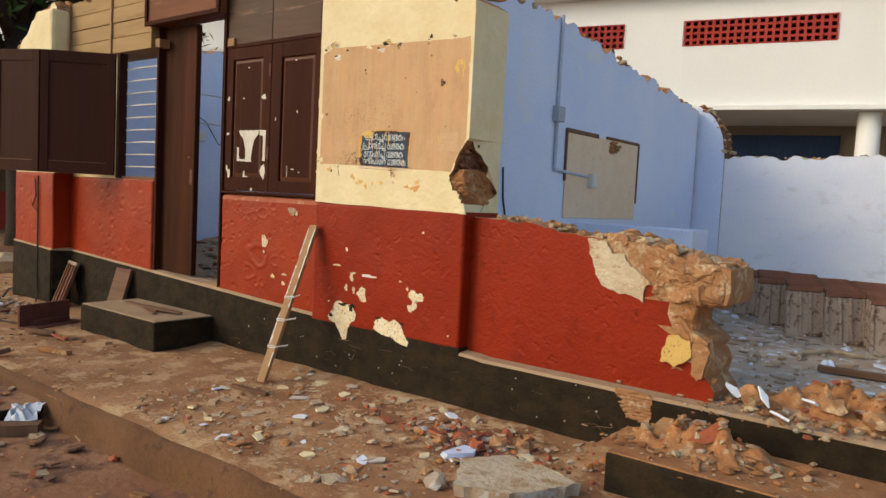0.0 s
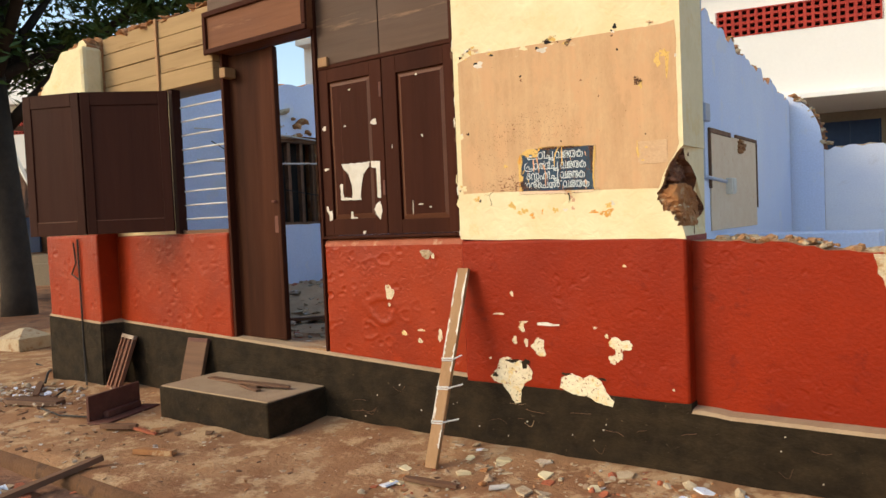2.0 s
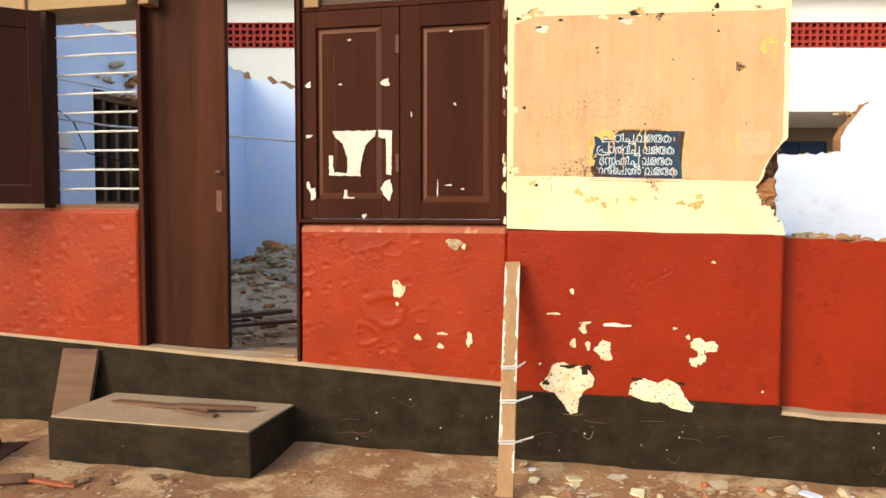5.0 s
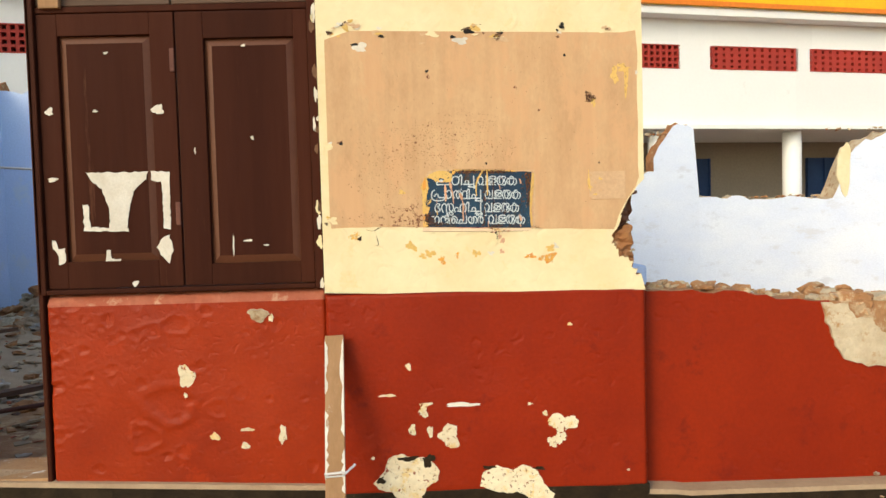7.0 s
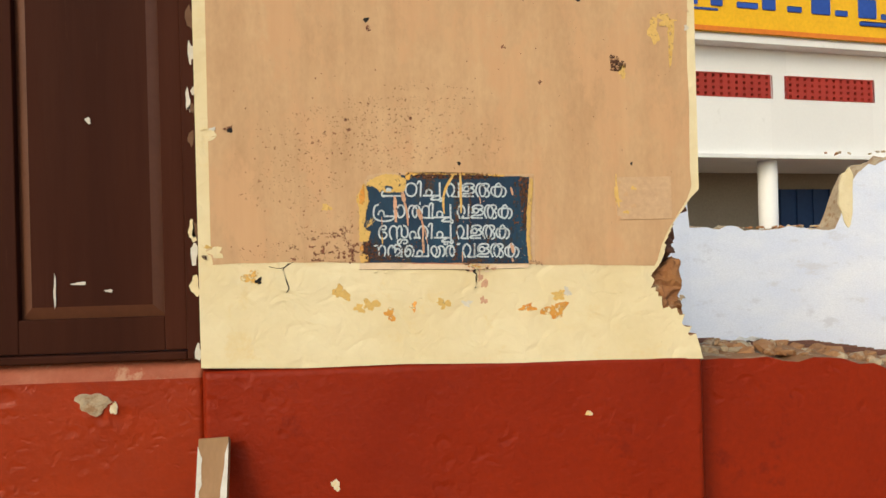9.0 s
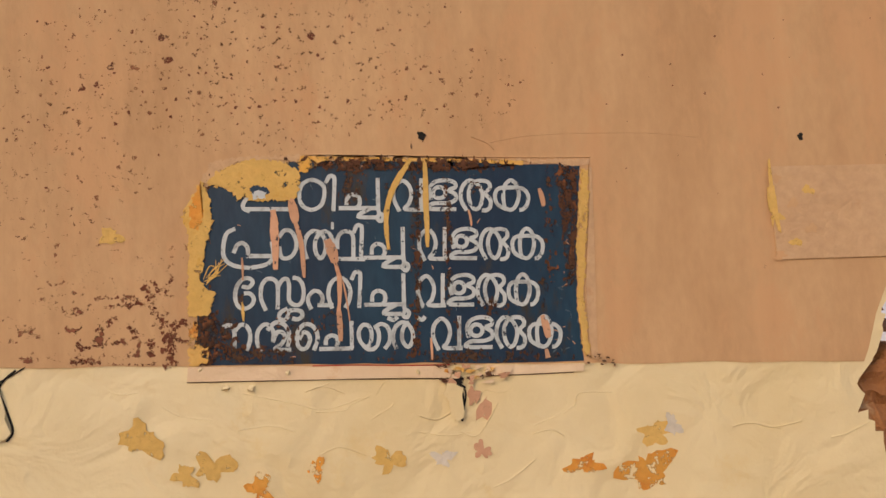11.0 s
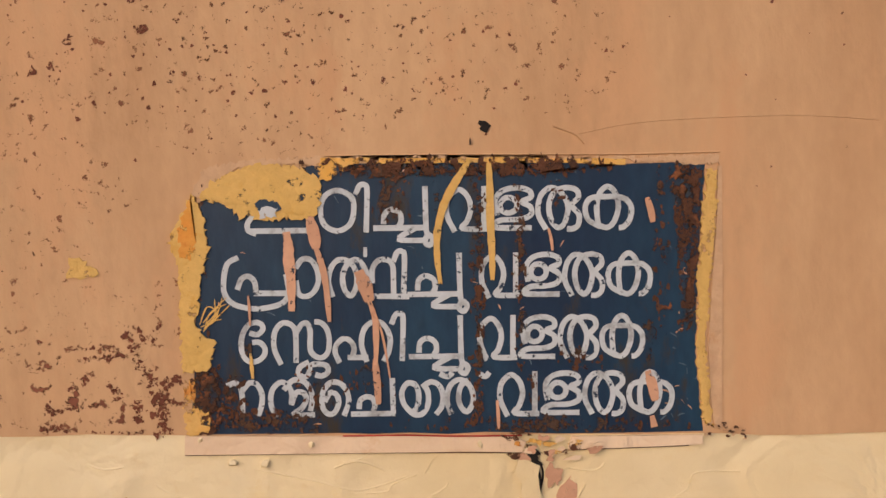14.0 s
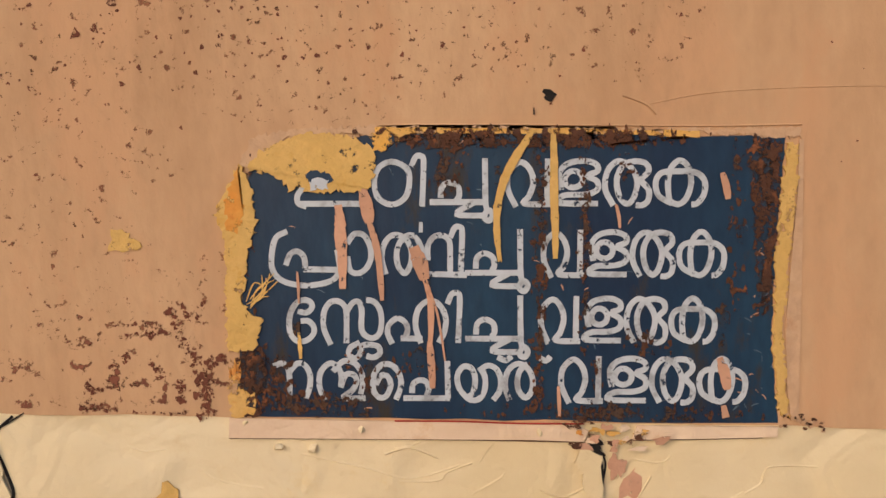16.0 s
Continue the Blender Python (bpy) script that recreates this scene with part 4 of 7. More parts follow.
# ---- closed shutter window ----
def raised_leaf(parent, x0, x1, z0, z1, mat, y=0.035, panel=(0.115, 0.115, 0.095, 0.14), name="shutter_leaf"):
    """A panelled leaf: stiles and rails round a sunk field with bevelled edges; panel = margins left, right, bottom, top."""
    a, b, c, d = panel
    lf = part(name, boxed(x0, x0 + a, y, y + 0.035, z0, z1, 0.003), mat, parent)
    part("stile", boxed(x1 - b, x1, y, y + 0.035, z0, z1, 0.003), mat, lf)
    part("rail", boxed(x0 + a, x1 - b, y + 0.0005, y + 0.035, z0, z0 + c, 0.002), mat, lf)
    part("rail", boxed(x0 + a, x1 - b, y + 0.0005, y + 0.035, z1 - d, z1, 0.002), mat, lf)
    px0, px1, pz0, pz1 = x0 + a, x1 - b, z0 + c, z1 - d
    k = 0.03
    bm = bmesh.new()
    o = [bm.verts.new((px, y + 0.020, pz)) for px, pz in ((px0, pz0), (px1, pz0), (px1, pz1), (px0, pz1))]
    i = [bm.verts.new((px, y + 0.008, pz)) for px, pz in ((px0 + k, pz0 + k), (px1 - k, pz0 + k), (px1 - k, pz1 - k), (px0 + k, pz1 - k))]
    for q in range(4):
        bm.faces.new((o[q], o[(q + 1) % 4], i[(q + 1) % 4], i[q])).material_index = 1
    bm.faces.new(i)
    part("panel", bm, [mat, BEVEL], lf)
    return lf


shut = thing("window_2", "closed brown panelled wooden shutters with torn paper scraps", "window", kind="structure")
part("window_frame", boxed(-1.955, -1.925, 0.02, 0.16, 1.185, 3.2, 0.004), WOOD, shut)
part("window_frame", boxed(-0.868, -0.832, 0.02, 0.16, 1.185, 3.2, 0.004), WOOD, shut)
part("window_frame", boxed(-1.925, -0.868, 0.02, 0.16, 1.185, 1.205, 0.004), WOOD, shut)
part("transom", boxed(-1.925, -0.868, 0.034, 0.16, 2.285, 2.31, 0.004), WOOD, shut)
l1 = raised_leaf(shut, -1.922, -1.390, 1.208, 2.282, WOOD, panel=(0.080, 0.095, 0.105, 0.085))
l2 = raised_leaf(shut, -1.384, -0.87, 1.208, 2.282, WOOD, panel=(0.108, 0.055, 0.085, 0.105))
for x0, x1 in ((-1.922, -1.402), (-1.396, -0.87)):
    part("upper_leaf", boxed(x0, x1, 0.04, 0.075, 2.312, 3.2, 0.004), WOOD_UP, shut, "weathered upper leaf")
part("wood_block", boxed(-1.90, -1.82, 0.015, 0.04, 2.30, 2.36, 0.004), RAW_WOOD, shut)
for z in (1.45, 2.05):
    part("hinge", boxed(-1.408, -1.39, 0.028, 0.036, z, z + 0.09, 0.002), RUST, shut)
# torn paper scraps
def scrap(pts, y, mat=PAPER, parent=None, seed=1, name="paper_scrap"):
    """A torn flat piece with uneven edges from its rough outline."""
    r = random.Random(seed)
    bm = bmesh.new()
    out = []
    for (xa, za), (xb, zb) in zip(pts, pts[1:] + pts[:1]):
        n = max(2, int(math.hypot(xb - xa, zb - za) / 0.012))
        out += [(xa + (xb - xa) * i / n + r.uniform(-0.003, 0.003), za + (zb - za) * i / n + r.uniform(-0.003, 0.003)) for i in range(n)]
    a = [bm.verts.new((x, y, z)) for x, z in out]
    c = [bm.verts.new((x, y + 0.0015, z)) for x, z in out]
    bm.faces.new(a)
    for i in range(len(a)):
        bm.faces.new((a[i], a[(i + 1) % len(a)], c[(i + 1) % len(a)], c[i]))
    return part(name, bm, mat, parent)


scrap([(-1.76, 1.665), (-1.515, 1.662), (-1.525, 1.635), (-1.575, 1.585), (-1.60, 1.50), (-1.605, 1.435), (-1.675, 1.435), (-1.67, 1.52), (-1.70, 1.60), (-1.745, 1.64)], 0.0400, parent=shut, seed=2)
scrap([(-1.50, 1.665), (-1.43, 1.66), (-1.432, 1.43), (-1.462, 1.435), (-1.458, 1.56), (-1.464, 1.62), (-1.50, 1.63)], 0.0335, parent=shut, seed=3)
scrap([(-1.775, 1.54), (-1.755, 1.54), (-1.75, 1.45), (-1.60, 1.442), (-1.60, 1.43), (-1.775, 1.435)], 0.0402, parent=shut, seed=4)
scrap([(-1.465, 1.40), (-1.44, 1.41), (-1.425, 1.35), (-1.445, 1.30), (-1.475, 1.335), (-1.49, 1.36)], 0.0335, parent=shut, seed=5)
scrap([(-1.90, 1.40), (-1.885, 1.40), (-1.875, 1.365), (-1.85, 1.37), (-1.85, 1.31), (-1.875, 1.305), (-1.88, 1.35), (-1.90, 1.37)], 0.0335, parent=shut, seed=6)
scrap([(-1.69, 1.36), (-1.675, 1.36), (-1.67, 1.325), (-1.635, 1.32), (-1.635, 1.305), (-1.695, 1.307)], 0.0400, parent=shut, seed=7)
for x, z, w, h, s in ((-1.463, 1.905, 0.055, 0.055, 13), (-1.885, 1.905, 0.034, 0.045, 14), (-1.885, 1.64, 0.05, 0.022, 22), (-1.58, 1.222, 0.03, 0.03, 15), (-1.71, 1.905, 0.022, 0.016, 16), (-1.66, 2.13, 0.025, 0.012, 23),
                      (-1.10, 1.785, 0.016, 0.02, 17), (-1.12, 2.145, 0.018, 0.015, 18), (-1.325, 1.74, 0.008, 0.03, 19), (-1.19, 1.36, 0.008, 0.10, 20), (-1.13, 1.38, 0.04, 0.012, 21), (-1.06, 1.36, 0.03, 0.008, 24)):
    inside = (-1.81 < x < -1.51 or -1.28 < x < -0.98) and 1.30 < z < 2.14
    part("paper_scrap", blob(x, z, w * 0.75, h * 0.75, s, 0.3, y=0.0405 if inside else 0.0335), PAPER, shut)
for i in range(14):
    part("paint_chip", blob(-0.845 + rng.uniform(-0.008, 0.008), rng.uniform(1.2, 2.3), rng.uniform(0.01, 0.022), rng.uniform(0.02, 0.07), i, 0.3, 12, y=0.0185), rng.choice((CREAM, OLD_WOOD, PAPER)), shut)

# ---- open window with folding leaves ----
ow = thing("window_3", "barred window opening with brown folding shutters swung outward", "window", kind="structure")
part("window_frame", boxed(-3.505, -3.455, 0.0, 0.075, 1.262, 2.375, 0.004), SASH_WOOD, ow)
part("window_frame", boxed(-3.455, -2.906, 0.03, 0.18, 1.255, 1.285, 0.004), OLD_WOOD, ow)
for k in range(9):
    z = 1.37 + k * 0.1085
    part("bar", tube([(-3.50, 0.07, z), (-3.2, 0.07, z + 0.003), (-2.90, 0.07, z)], 0.007), IRON, ow)


def folding_leaf(p, q, z0, z1, nm):
    (xa, ya), (xb, yb) = p, q
    L, ang = math.hypot(xb - xa, yb - ya), math.degrees(math.atan2(yb - ya, xb - xa))
    hold = part(nm, boxed(0, 0.07, -0.018, 0.018, 0, z1 - z0, 0.004), SASH_WOOD, ow, "brown panelled leaf, swung open")
    hold.matrix_basis = pose(xa, ya, z0, 0, 0, ang)
    H = z1 - z0
    part("stile", boxed(L - 0.07, L, -0.018, 0.018, 0, H, 0.004), SASH_WOOD, hold)
    part("rail", boxed(0.07, L - 0.07, -0.017, 0.017, 0, 0.10, 0.003), SASH_WOOD, hold)
    part("rail", boxed(0.07, L - 0.07, -0.017, 0.017, H - 0.10, H, 0.003), SASH_WOOD, hold)
    part("panel", boxed(0.065, L - 0.065, -0.010, 0.010, 0.095, H - 0.095, 0.008), SASH_WOOD, hold)
    part("bead", boxed(0.07, L - 0.07, -0.0185, 0.0185, 0.10, 0.107, 0.001), BEVEL, hold)


folding_leaf((-3.47, -0.03), (-3.925, -0.468), 1.285, 2.36, "inner_leaf")
folding_leaf((-3.93, -0.472), (-4.385, -0.665), 1.285, 2.36, "outer_leaf")

# ---- steps ----
st = thing("doorstep", "low black-painted masonry step with a dusty worn top", "step", (-2.0, 0, 0))
part("body", boxed(-1.07, 0.045, -0.505, -0.002, -0.05, 0.212, 0.012), BLACK, st)
part("tread", boxed(-1.06, 0.035, -0.495, -0.004, 0.205, 0.2185, 0.006), STEP_TOP, st, "dust-covered tread")
st2 = thing("side_step", "low black-painted masonry step half buried in rubble", "step", (2.2, 0, 0))
part("body", boxed(-0.58, 0.62, -0.50, -0.01, -0.05, 0.17, 0.012), BLACK, st2)
part("tread", boxed(-0.575, 0.61, -0.49, -0.012, 0.165, 0.1765, 0.005), CORE, st2, "earth-covered tread")


# ---- the painted slogan on the pier ----
# letters as brush strokes: points on a grid of 0.43 mm, from each letter's left edge and its base line
GLYPHS = {
    "va": ("12,-1 0,28 2,58 19,75 34,63 40,40 34,16 26,2 70,1", "62,78 62,2",),
    "lla": ("5,30 2,56 15,73 40,78 59,72 61,60 46,52 61,42 61,27 43,19 10,17 0,4 63,3", "10,46 17,58 29,59 38,50 36,37 25,31 14,35 10,46",),
    "ru": ("12,3 0,30 4,62 20,78 38,69 50,44 45,14 34,3 22,18 18,46 27,70 45,78 63,74 67,60 56,45 68,28 67,9 58,1 48,1",),
    "ka": ("23,6 5,18 0,41 9,58 35,61 62,59 76,44 75,20 65,5 56,3", "22,7 19,41 24,68 37,80 50,68 55,41 48,14 36,3 22,8",),
    "ccu": ("16,14 18,30 31,38 46,31 49,16 44,7", "0,3 101,4", "94,78 96,4 100,-10", "74,2 44,-18 97,-20", "100,-10 109,-18 103,-29 94,-23 100,-10",),
    "i": ("0,68 7,83 17,84 21,72 19,-5",),
    "pa": ("10,27 0,13 1,-1 16,-7", "6,-2 112,-1",),
    "tha": ("32,74 58,62 63,37 55,10 32,-2 8,9 0,37 8,63 32,74",),
    "pra": ("24,72 7,62 0,36 1,5 19,-15 55,-23 92,-19 114,-9 122,10 117,42", "26,16 33,33 46,38 58,27 60,5", "60,6 122,6",),
    "aa": ("1,56 12,70 29,68 40,49 42,27 33,8 19,0 5,5 0,30",),
    "ttha": ("7,2 0,28 6,55 21,69 41,64 53,44 53,20 43,1 31,12 27,35 33,56 49,69 63,62 72,44 71,28",),
    "dot": ("0,90 0,74",),
    "tthi": ("0,28 0,50 10,66 26,69 38,59 40,34 40,1", "3,0 70,-1",),
    "ee": ("18,48 30,46 40,55 38,65 26,69 12,63 1,43 0,16 10,-3 28,-5 42,6 44,20 34,31 20,31",),
    "sna": ("11,-8 0,18 0,47 11,65 27,67 39,55 41,30 41,-8", "41,48 51,64 62,67 68,52 68,18 77,5 90,2 101,12 104,35 100,55 89,68 76,70", "62,-8 48,-16 46,-29 57,-35 66,-26 68,-13 84,-10 99,-14 101,-26 89,-33 77,-30",),
    "ha": ("7,-5 0,11 3,27 17,38 31,31 36,17 31,2", "27,2 63,2", "59,-3 50,26 55,55 73,70 92,64 104,41 102,15 92,-5",),
    "na": ("0,57 13,61 23,51 26,32 26,-2", "26,46 40,61 54,58 63,41 63,20 56,-2",),
    "nma": ("9,-2 0,22 3,47 18,62 32,57 40,41 39,22", "27,50 43,66 62,64 75,49 79,30 75,7", "40,22 48,42 62,42 68,30 59,13 44,0 84,0",),
    "e": ("6,28 15,42 27,38 31,22 23,4 10,2 0,16 1,42 14,60 31,61 45,48 50,25 41,-2",),
    "ca": ("12,14 14,27 26,34 38,30 42,17 38,6", "0,1 80,2", "75,66 77,2",),
    "ya": ("17,4 4,20 0,42 10,59 25,57 32,40 30,16 20,2 37,0 49,16 50,40 43,56", "41,54 55,62 70,56 78,38 76,16 65,0",),
    "virama": ("0,76 12,72 22,80",),
    "ta": ("7,3 0,26 5,53 22,66 39,59 49,40 48,18 37,5 25,17 22,36 27,55 40,66",),
}
LINES = (
    (385, (("pa", 123, 1), ("tha", 260, 1), ("i", 327, 1), ("ccu", 363, 1), ("va", 498, 1.13), ("lla", 587, 1.13), ("ru", 670, 1.13), ("ka", 759, 1.13))),
    (260, (("pra", 77, 1), ("aa", 213, 1), ("ttha", 274, 1), ("dot", 344, 1), ("tthi", 357, 1), ("i", 398, 0.95), ("ccu", 427, 1), ("va", 564, 1.033), ("lla", 646, 1.033), ("ru", 721, 1.033), ("ka", 803, 1.033))),
    (142, (("ee", 109, 1), ("sna", 171, 1), ("ha", 286, 1), ("i", 394, 1), ("ccu", 429, 1), ("va", 561, 1), ("lla", 640, 1), ("ru", 713, 1), ("ka", 792, 1))),
    (35, (("na", 83, 1), ("nma", 163, 1), ("e", 261, 1), ("ca", 319, 1), ("ya", 412, 1), ("virama", 487, 1), ("ta", 498, 1), ("virama", 561, 0.8), ("va", 599, 1.06), ("lla", 683, 1.06), ("ru", 760, 1.06), ("ka", 844, 1.06))),
)


def on_sign(u, v):
    return -0.4359 + 0.000432 * u + 0.0000157 * v, 1.4150 - 0.0000153 * u + 0.0004334 * v


def smooth_line(pts, k=5):
    """Catmull-Rom curve through points."""
    if len(pts) < 3:
        return pts
    closed = pts[0] == pts[-1]
    q = [pts[-2] if closed else pts[0]] + pts + [pts[1] if closed else pts[-1]]
    out = []
    for a, b, c, d in zip(q, q[1:], q[2:], q[3:]):
        for i in range(k):
            t = i / k
            out.append(tuple(0.5 * (2 * b[n] + (c[n] - a[n]) * t + (2 * a[n] - 5 * b[n] + 4 * c[n] - d[n]) * t * t + (3 * b[n] - a[n] - 3 * c[n] + d[n]) * t ** 3) for n in (0, 1)))
    out.append(pts[-1])
    return out


def brush(bm, pts, width, y, r, taper=False, wob=0.05):
    """A painted stroke: a thin ribbon with slightly uneven edges, in sign units."""
    line = smooth_line(pts)
    rowz = []
    for i, p in enumerate(line):
        a, b = line[max(i - 1, 0)], line[min(i + 1, len(line) - 1)]
        dx, dy = b[0] - a[0], b[1] - a[1]
        L = math.hypot(dx, dy) or 1
        w = width / 2 * (1 + r.uniform(-wob, wob))
        y -= 0.000006
        if taper:
            w *= 0.35 + 0.75 * math.sin(math.pi * min(1, 0.15 + 0.8 * i / len(line)))
        e = (0.35 * width if i == 0 else 0)
        l, q = on_sign(p[0] - dy / L * w - dx / L * e, p[1] + dx / L * w - dy / L * e), on_sign(p[0] + dy / L * w - dx / L * e, p[1] - dx / L * w - dy / L * e)
        rowz.append([bm.verts.new((l[0], y + 0.0002, l[1])), bm.verts.new((l[0], y, l[1])), bm.verts.new((q[0], y, q[1])), bm.verts.new((q[0], y + 0.0002, q[1]))])
    for s, t in zip(rowz, rowz[1:]):
        for k in range(3):
            bm.faces.new((s[k], s[k + 1], t[k + 1], t[k]))
    return bm


def sign_blob(u, v, w, h, seed, y, jag=0.22, n=30):
    x, z = on_sign(u, v)
    return blob(x, z, w * 0.000432, h * 0.000432, seed, jag, n, y, t=0.0002)


sg = thing("painted_sign", "navy slogan panel with white hand-painted letters, rusty and paint-splashed", "sign")
rs = random.Random(11)
bm = bmesh.new()
rim = []
for (ua, va), (ub, vb) in (((12, -2), (986, 0)), ((986, 0), (970, 132)), ((970, 132), (972, 284)), ((972, 284), (984, 508)), ((984, 508), (258, 511)), ((258, 511), (34, 446)), ((34, 446), (12, -2))):
    for i in range(14):
        t = i / 14
        rim.append(on_sign(ua + (ub - ua) * t + rs.uniform(-2, 2), va + (vb - va) * t + rs.uniform(-2, 2)))
va_ = [bm.verts.new((x, -0.0018, z)) for x, z in rim]
vb_ = [bm.verts.new((x, -0.0010, z)) for x, z in rim]
bm.faces.new(va_)
for i in range(len(rim)):
    bm.faces.new((va_[i], va_[(i + 1) % len(rim)], vb_[(i + 1) % len(rim)], vb_[i]))
part("panel", bm, NAVY, sg, "navy enamel ground")
for base, letters in LINES:
    for glyph, u, stretch in letters:
        bm = bmesh.new()
        for k, stroke in enumerate(GLYPHS[glyph]):
            pts = [(u + stretch * float(a), base + float(b)) for a, b in (p.split(",") for p in stroke.split())]
            brush(bm, pts, 10.3 if glyph != "dot" else 7.0, -0.0022 - 0.00012 * k, rs)
        part("letter", bm, LETTER, sg)
# yellow border strips
for pts, w, m in ((((264, 515), (395, 514), (526, 515), (690, 514), (834, 511)), 10, OCHRE), (((12, 10), (14, 60), (14, 105)), 12, OCHRE)):
    part("border_strip", brush(bmesh.new(), list(pts), w, -0.0024, rs, wob=0.3), m, sg, "chipped yellow border")


def smear(pts, y, mat, seed, name="yellow_splash", label="yellow paint splash"):
    """A torn smear of paint on the sign from its rough outline."""
    r = random.Random(seed)
    b, out = bmesh.new(), []
    for (ua, va), (ub, vb) in zip(pts, pts[1:] + pts[:1]):
        n = max(2, int(math.hypot(ub - ua, vb - va) / 5))
        out += [on_sign(ua + (ub - ua) * i / n + r.uniform(-4.5, 4.5), va + (vb - va) * i / n + r.uniform(-4.5, 4.5)) for i in range(n)]
    fa = [b.verts.new((x, y, z)) for x, z in out]
    ba = [b.verts.new((x, -0.0008, z)) for x, z in out]
    b.faces.new(fa)
    for i in range(len(fa)):
        b.faces.new((fa[i], fa[(i + 1) % len(fa)], ba[(i + 1) % len(fa)], ba[i]))
    part(name, b, mat, sg, label)


smear([(28, 444), (52, 473), (100, 498), (140, 509), (190, 507), (230, 498), (262, 476), (262, 438), (252, 414), (223, 404), (192, 407), (170, 400), (142, 404), (122, 411), (108, 407), (78, 436), (50, 440)], -0.0036, OCHRE_PALE, 1)
smear([(262, 476), (250, 505), (300, 515), (330, 512), (300, 495), (275, 480)], -0.0034, OCHRE, 2)
smear([(19, 453), (8, 430), (-5, 411), (-27, 364), (-12, 317), (-6, 280), (-7, 203), (-2, 117), (46, 122), (61, 180), (42, 182), (19, 204), (30, 251), (35, 299), (50, 346), (42, 402), (28, 439)], -0.0034, OCHRE_PALE, 3)
smear([(19, 450), (6, 425), (-8, 385), (-4, 335), (18, 330), (26, 370), (22, 420)], -0.0037, ORANGE_FLAKE, 13)
smear([(2, 108), (12, 80), (20, 50), (44, 40), (48, 6), (5, -4), (-1, 50)], -0.0034, OCHRE, 4)
smear([(988, 495), (1007, 495), (1005, 415), (995, 284), (988, 170), (999, 35), (1006, 6), (984, 22), (973, 131), (972, 284), (979, 415)], -0.0034, OCHRE_PALE, 14)
smear([(18, 452), (40, 500), (110, 516), (262, 522), (262, 508), (170, 508), (100, 500), (60, 470), (36, 440)], -0.0024, TAN_PALE, 16, "pale_margin", "paler smear of distemper over the corner")
smear([(268, 520), (834, 520), (1008, 524), (1010, 508), (984, 506), (834, 515), (500, 521)], -0.0023, TAN_PALE, 17, "pale_margin", "paler strip of distemper above the border")
smear([(136, 432), (150, 442), (178, 440), (186, 428), (172, 420), (145, 418)], -0.0040, NAVY, 5, "bare_patch", "")
smear([(142, 420), (160, 428), (180, 424), (176, 410), (150, 408)], -0.0043, LETTER, 6, "bare_patch", "")
for k in range(9):
    u, v = 30 + rs.uniform(0, 16), 200 + rs.uniform(-6, 12)
    part("brush_hair", brush(bmesh.new(), [(u, v), (u + rs.uniform(8, 26), v + rs.uniform(8, 34)), (u + rs.uniform(20, 46), v + rs.uniform(20, 60))], 2.2, -0.0032, rs, True, 0.3), OCHRE_PALE, sg)
# drips
for pts, w, m in ((((538, 512), (528, 495), (512, 470), (492, 430), (480, 380), (480, 330), (486, 282)), 14, OCHRE_PALE), (((577, 505), (579, 460), (580, 400), (583, 340), (584, 290)), 14, OCHRE_PALE), (((197, 375), (200, 350), (200, 330), (204, 290), (205, 232)), 19, FLESH),
                  (((240, 408), (248, 375), (252, 350)), 20, FLESH), (((252, 350), (262, 320), (270, 280), (276, 212)), 12, FLESH), (((335, 300), (345, 275), (352, 250)), 26, FLESH), (((350, 255), (362, 215), (364, 160), (362, 130)), 10, FLESH), (((362, 135), (366, 90), (368, 55)), 13, FLESH), (((353, 250), (375, 190), (390, 105)), 4, FLESH),
                  (((876, 440), (882, 420), (886, 398)), 13, FLESH), (((880, 112), (888, 88), (893, 60)), 17, FLESH), (((888, 28), (892, 10)), 12, FLESH), (((123, 260), (125, 235), (126, 205)), 5, FLESH), (((593, 60), (595, 35), (596, 8)), 6, FLESH), (((690, 385), (695, 365), (697, 345)), 6, FLESH), (((126, 150), (128, 130), (130, 105)), 7, OCHRE_PALE)):
    part("paint_drip", brush(bmesh.new(), list(pts), w, -0.0034, rs, True, 0.12), m, sg, "run of dried paint")
smear([(290, 509), (420, 510), (560, 509), (720, 510), (820, 506), (720, 494), (600, 486), (480, 488), (360, 484), (300, 498)], -0.0030, RUSTY, 21, "rust_band", "band of brown rust")
smear([(925, 500), (978, 500), (976, 415), (968, 284), (964, 205), (944, 215), (936, 300), (928, 420)], -0.0030, RUSTY, 22, "rust_band", "band of brown rust")
smear([(14, 0), (58, 0), (70, 60), (62, 112), (20, 116)], -0.0031, RUSTY, 23, "rust_band", "band of brown rust")
smear([(600, 1), (720, 2), (840, 2), (800, 24), (700, 34), (610, 36)], -0.0030, RUST_HAZE, 24, "rust_band", "brown haze of rust")
smear([(90, 1), (180, 2), (260, 2), (240, 40), (160, 30), (100, 44)], -0.0030, RUST_HAZE, 25, "rust_band", "brown haze of rust")
for u_, v_, w_, h_ in ((380, 445, 26, 110), (482, 432, 18, 80), (556, 300, 20, 400), (640, 330, 16, 300), (900, 478, 16, 50), (880, 178, 24, 74), (735, 140, 50, 50), (345, 112, 22, 34), (120, 180, 18, 60)):
    part("rust_streak", sign_blob(u_, v_, w_, h_, u_, -0.0031, 0.3, 40), RUST_HAZE, sg, "vertical brown rust streak")
